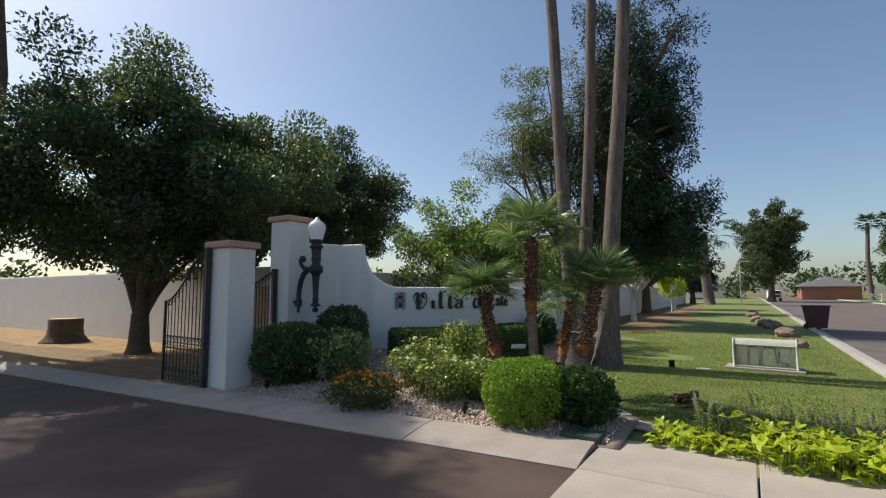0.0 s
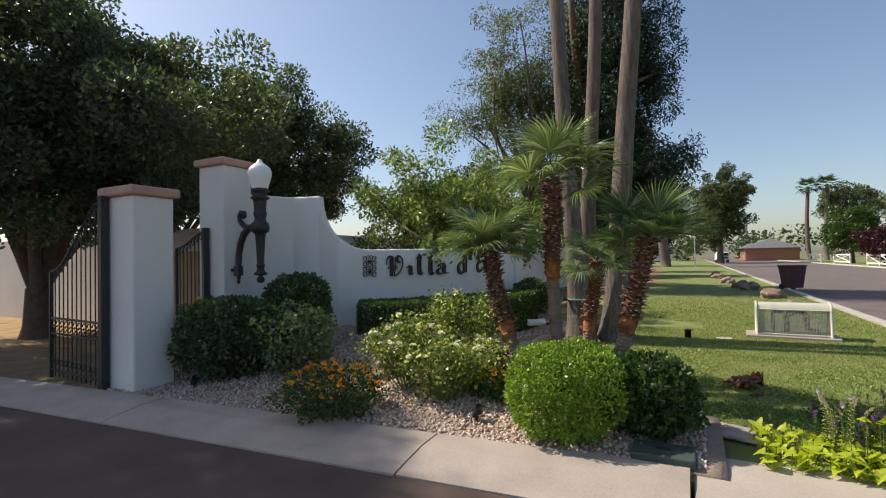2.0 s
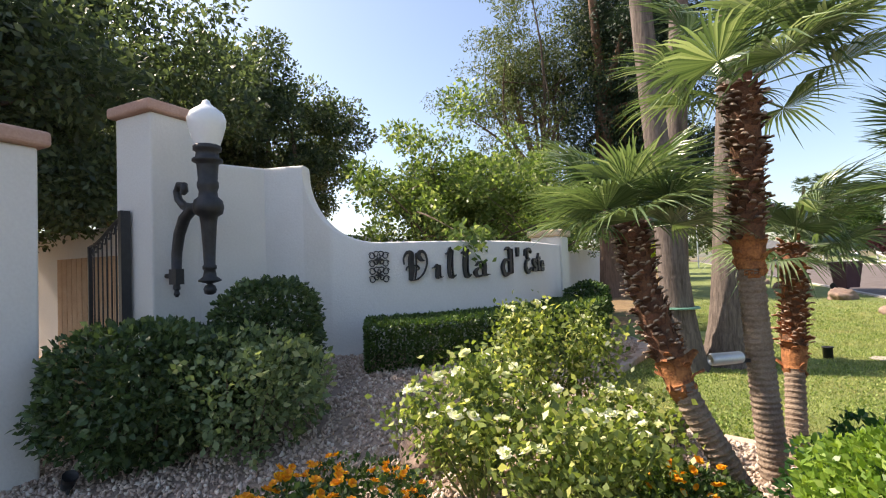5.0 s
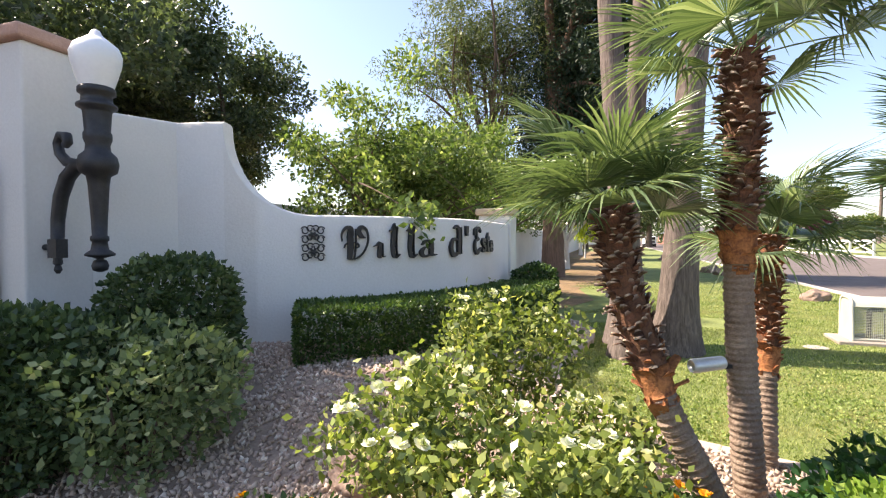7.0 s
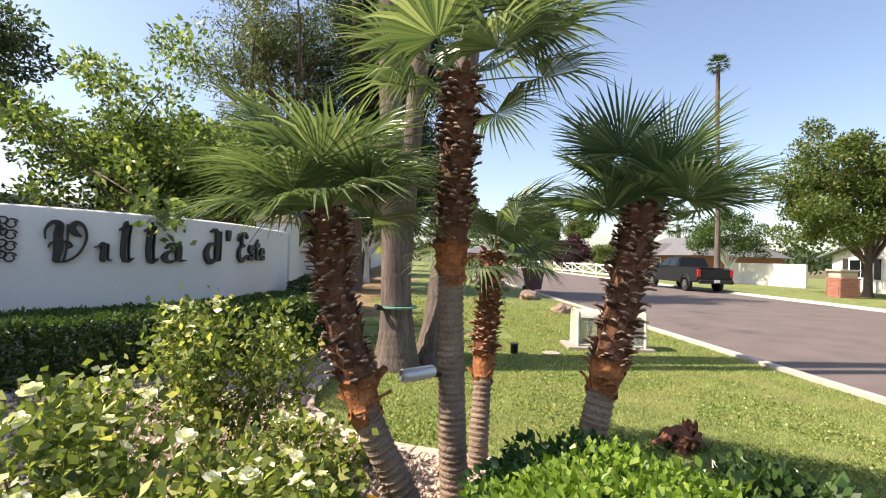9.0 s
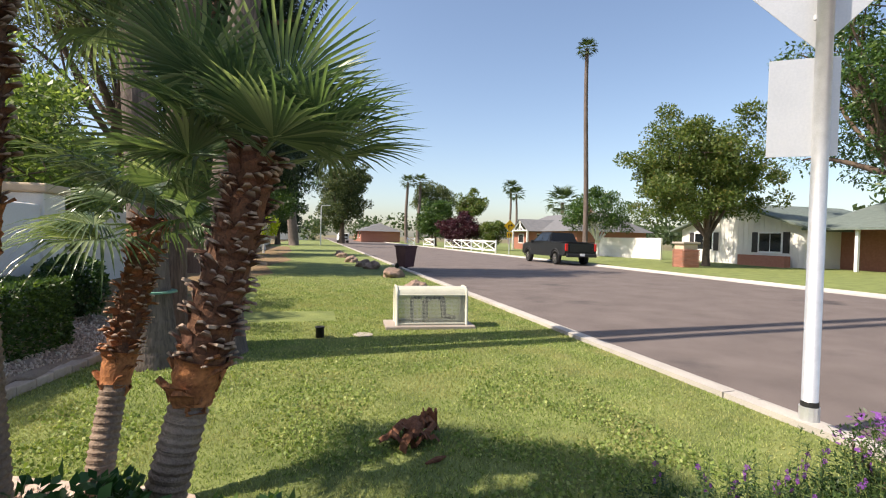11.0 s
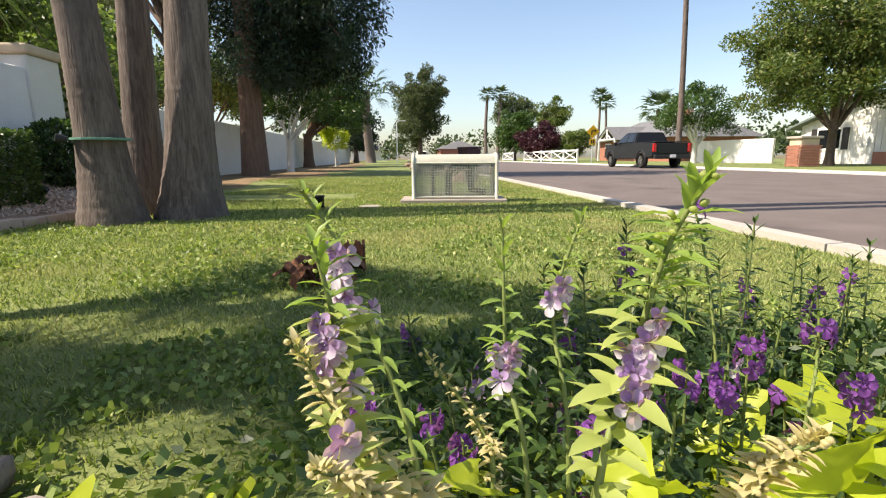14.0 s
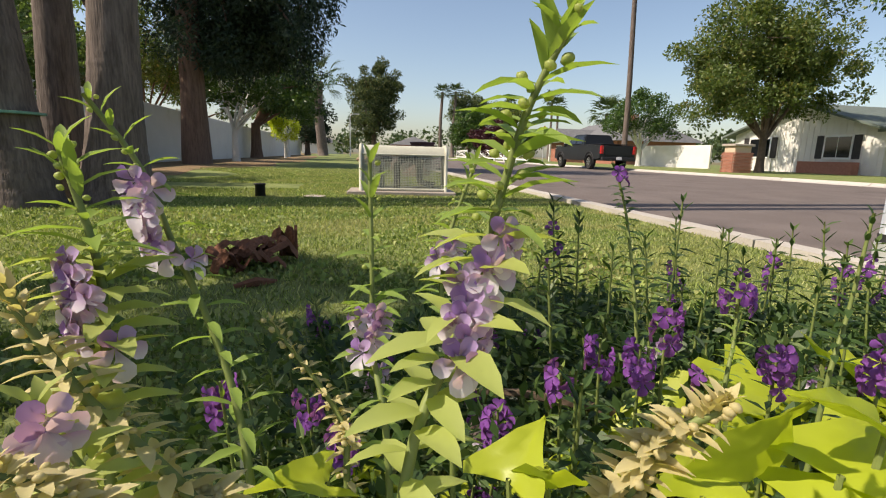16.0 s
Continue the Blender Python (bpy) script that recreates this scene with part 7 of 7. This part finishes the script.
for k in range(250):
    s, n = 5.62 + g.uniform(0.0, 0.72), g.uniform(-0.28, 1.9)
    p = W(s, n)
    h = g.uniform(0.20, 0.36) + 0.30 * max(0, s - 5.95) * g.uniform(0.3, 1.3)
    if s < 5.78 and n < 0.35:
        h *= 0.7
    if n < 0.05:
        h = min(h, g.uniform(0.16, 0.27))
    q = Vector((p.x + g.uniform(-0.04, 0.04), p.y + g.uniform(-0.04, 0.04), h))
    purple = g.random() < 0.75
    angelonia("purple angelonia stalk in the flower bed" if purple else "lilac angelonia stalk in the flower bed", [(p.x, p.y, 0.0), ((p.x + q.x) / 2 + 0.01, (p.y + q.y) / 2, h / 2), tuple(q)], LF_DULL, 0.04, g.choice((0, 0, 0, 0, 0, 0, 3, 5)), FL_PURPLE if purple else FL_LILAC, 0.013, 100 + k, 0.017, False, stem_r=0.0026, fl_zone=(0.68, 0.92), joined=L_DULL)
# feathery purple clump and dark undergrowth
bush("low dark green undergrowth in the flower bed", tuple(W(6.0, 0.5))[:2], (0.40, 0.9), 0.17, L_DULL, 13000, 0.024, 0.5, 2.2, 31, "groundcover", "undergrowth", rough=0.3, stems=5, yaw=YAW + math.pi / 2)
bush("low dark green undergrowth in the flower bed", tuple(W(5.95, 1.5))[:2], (0.4, 0.7), 0.19, L_DULL, 9000, 0.024, 0.5, 2.2, 32, "groundcover", "undergrowth", rough=0.3, stems=5, yaw=YAW + math.pi / 2)
for k, (s, n) in enumerate(((6.25, 1.55), (6.3, 1.95))):
    p = W(s, n)
    q = bush("clump of small feathery purple flowers", (p.x, p.y), (0.22, 0.22), 0.42, L_DULL, 1500, 0.03, 0.3, 2, 33 + k, "flower", "flower_clump", rough=0.3)
    blossoms(q, dome(120, (0.22, 0.22), 0.40, 50 + k, 0.0), 0.012, L_PURPLE, 5)

# ---- grass and pebbles ----
gr = np.random.default_rng(5)
NB = 190000
s = gr.uniform(5.35, 22.0, NB * 2)
s = 5.35 + (s - 5.35) * gr.uniform(0.15, 1.0, NB * 2)
n = gr.uniform(-4.6, NL - 0.02, NB * 2)
lim = np.array([edge_n(a) if a < 13.4 else -3.3 + 0.8 * math.sin(a * 0.9) for a in s]) + 0.06
ok = (n > lim) & ~((s < 6.35) & (n > -0.4)) & ~((s < 5.9) & (n < -0.4))
s, n = s[ok][:NB], n[ok][:NB]
x, y = UX * s + UY * n, UY * s - UX * n
pos = np.stack([x, y, np.full(len(x), -0.002)], 1)
far = np.clip((s - 6) / 10, 0, 1)
d = gr.normal(size=(len(x), 3)) * 0.55
d[:, 2] = 1.0
d = unit(d)
sd = unit(np.cross(d, gr.normal(size=(len(x), 3))))
L = (gr.uniform(0.011, 0.027, len(x)) * (1 + 0.5 * far))[:, None]
w = (0.0022 + 0.004 * far)[:, None]
v = np.stack([pos - sd * w, pos + sd * w, pos + d * L + sd * w * 0.3 + np.array([0, 0, -0.002]), pos + d * L - sd * w * 0.3], 1)
tagged(part("grass", quads_mesh("grass", v, L_GRASS), None), "short sunlit lawn grass blades with dry tips", "grass", kind="stuff")

# small broad-leaved clover in the thin front of the lawn
cn = 30000
cs, cq = gr.uniform(5.95, 11.0, cn), gr.uniform(-3.4, 1.2, cn)
cs = 5.95 + (cs - 5.95) * gr.uniform(0.1, 1.0, cn)
keep = (cq > np.array([edge_n(a) for a in cs]) + 0.08) & ~((cs < 6.4) & (cq > -0.4))
cs, cq = cs[keep], cq[keep]
keep = np.array([noise.noise(Vector((a * 1.3, b * 1.3, 3.0))) > -0.05 for a, b in zip(cs, cq)])
cs, cq = cs[keep], cq[keep]
cp = np.stack([UX * cs + UY * cq, UY * cs - UX * cq, gr.uniform(0.008, 0.024, len(cs))], 1)
L_CLOVER = leaf_material("clover_leaf", (0.11, 0.17, 0.045), (0.27, 0.35, 0.10), (0.46, 0.48, 0.19), 0.3, 0.5, 0.3)
tagged(part("clover", leaves("clover", cp, 0.026, L_CLOVER, 0.8, None, 0.1), None), "small broad-leaved clover in the lawn", "clover", kind="stuff")

oct_v = np.array([(1, 0, 0), (-1, 0, 0), (0, 1, 0), (0, -1, 0), (0, 0, 0.8), (0, 0, -0.8)], float)
oct_f = np.array([(0, 2, 4), (2, 1, 4), (1, 3, 4), (3, 0, 4), (2, 0, 5), (1, 2, 5), (3, 1, 5), (0, 3, 5)])
pv = []
tries = 0
pr = np.random.default_rng(8)
while len(pv) < 26000 and tries < 140000:
    tries += 1
    s, n = pr.uniform(4.5, 11.8), pr.uniform(-7.3, -0.95)
    if not in_bed(s, n) or s < KB(n) + 0.03 or n > edge_n(s) - 0.07:
        continue
    p = W(s, n)
    k = pr.uniform(0.011, 0.025)
    rot = np.array(Euler(pr.uniform(0, 6, 3)).to_matrix())
    pv.append((oct_v * pr.uniform(0.6, 1.25, (6, 1)) * k * np.array([1.2, 1, 0.75])) @ rot.T + np.array([p.x, p.y, bed_z(p.x, p.y) + k * 0.35]))
pv = np.array(pv)
faces = (oct_f[None] + (np.arange(len(pv)) * 6)[:, None, None]).reshape(-1, 3)
me = bpy.data.meshes.new("gravel")
me.vertices.add(len(pv) * 6)
me.vertices.foreach_set("co", pv.reshape(-1).astype(np.float32))
me.loops.add(len(faces) * 3)
me.loops.foreach_set("vertex_index", faces.ravel().astype(np.int32))
me.polygons.add(len(faces))
me.polygons.foreach_set("loop_start", np.arange(0, len(faces) * 3, 3, dtype=np.int32))
me.update(calc_edges=True)
M_GRAVEL = leaf_material("gravel_stone", (0.40, 0.29, 0.23), (0.60, 0.48, 0.39), (0.72, 0.64, 0.55), 0.0, 0.85, 0.3)
me.materials.append(M_GRAVEL)
tagged(part("gravel", me, None), "loose pinkish tan gravel stones", "gravel", kind="stuff")
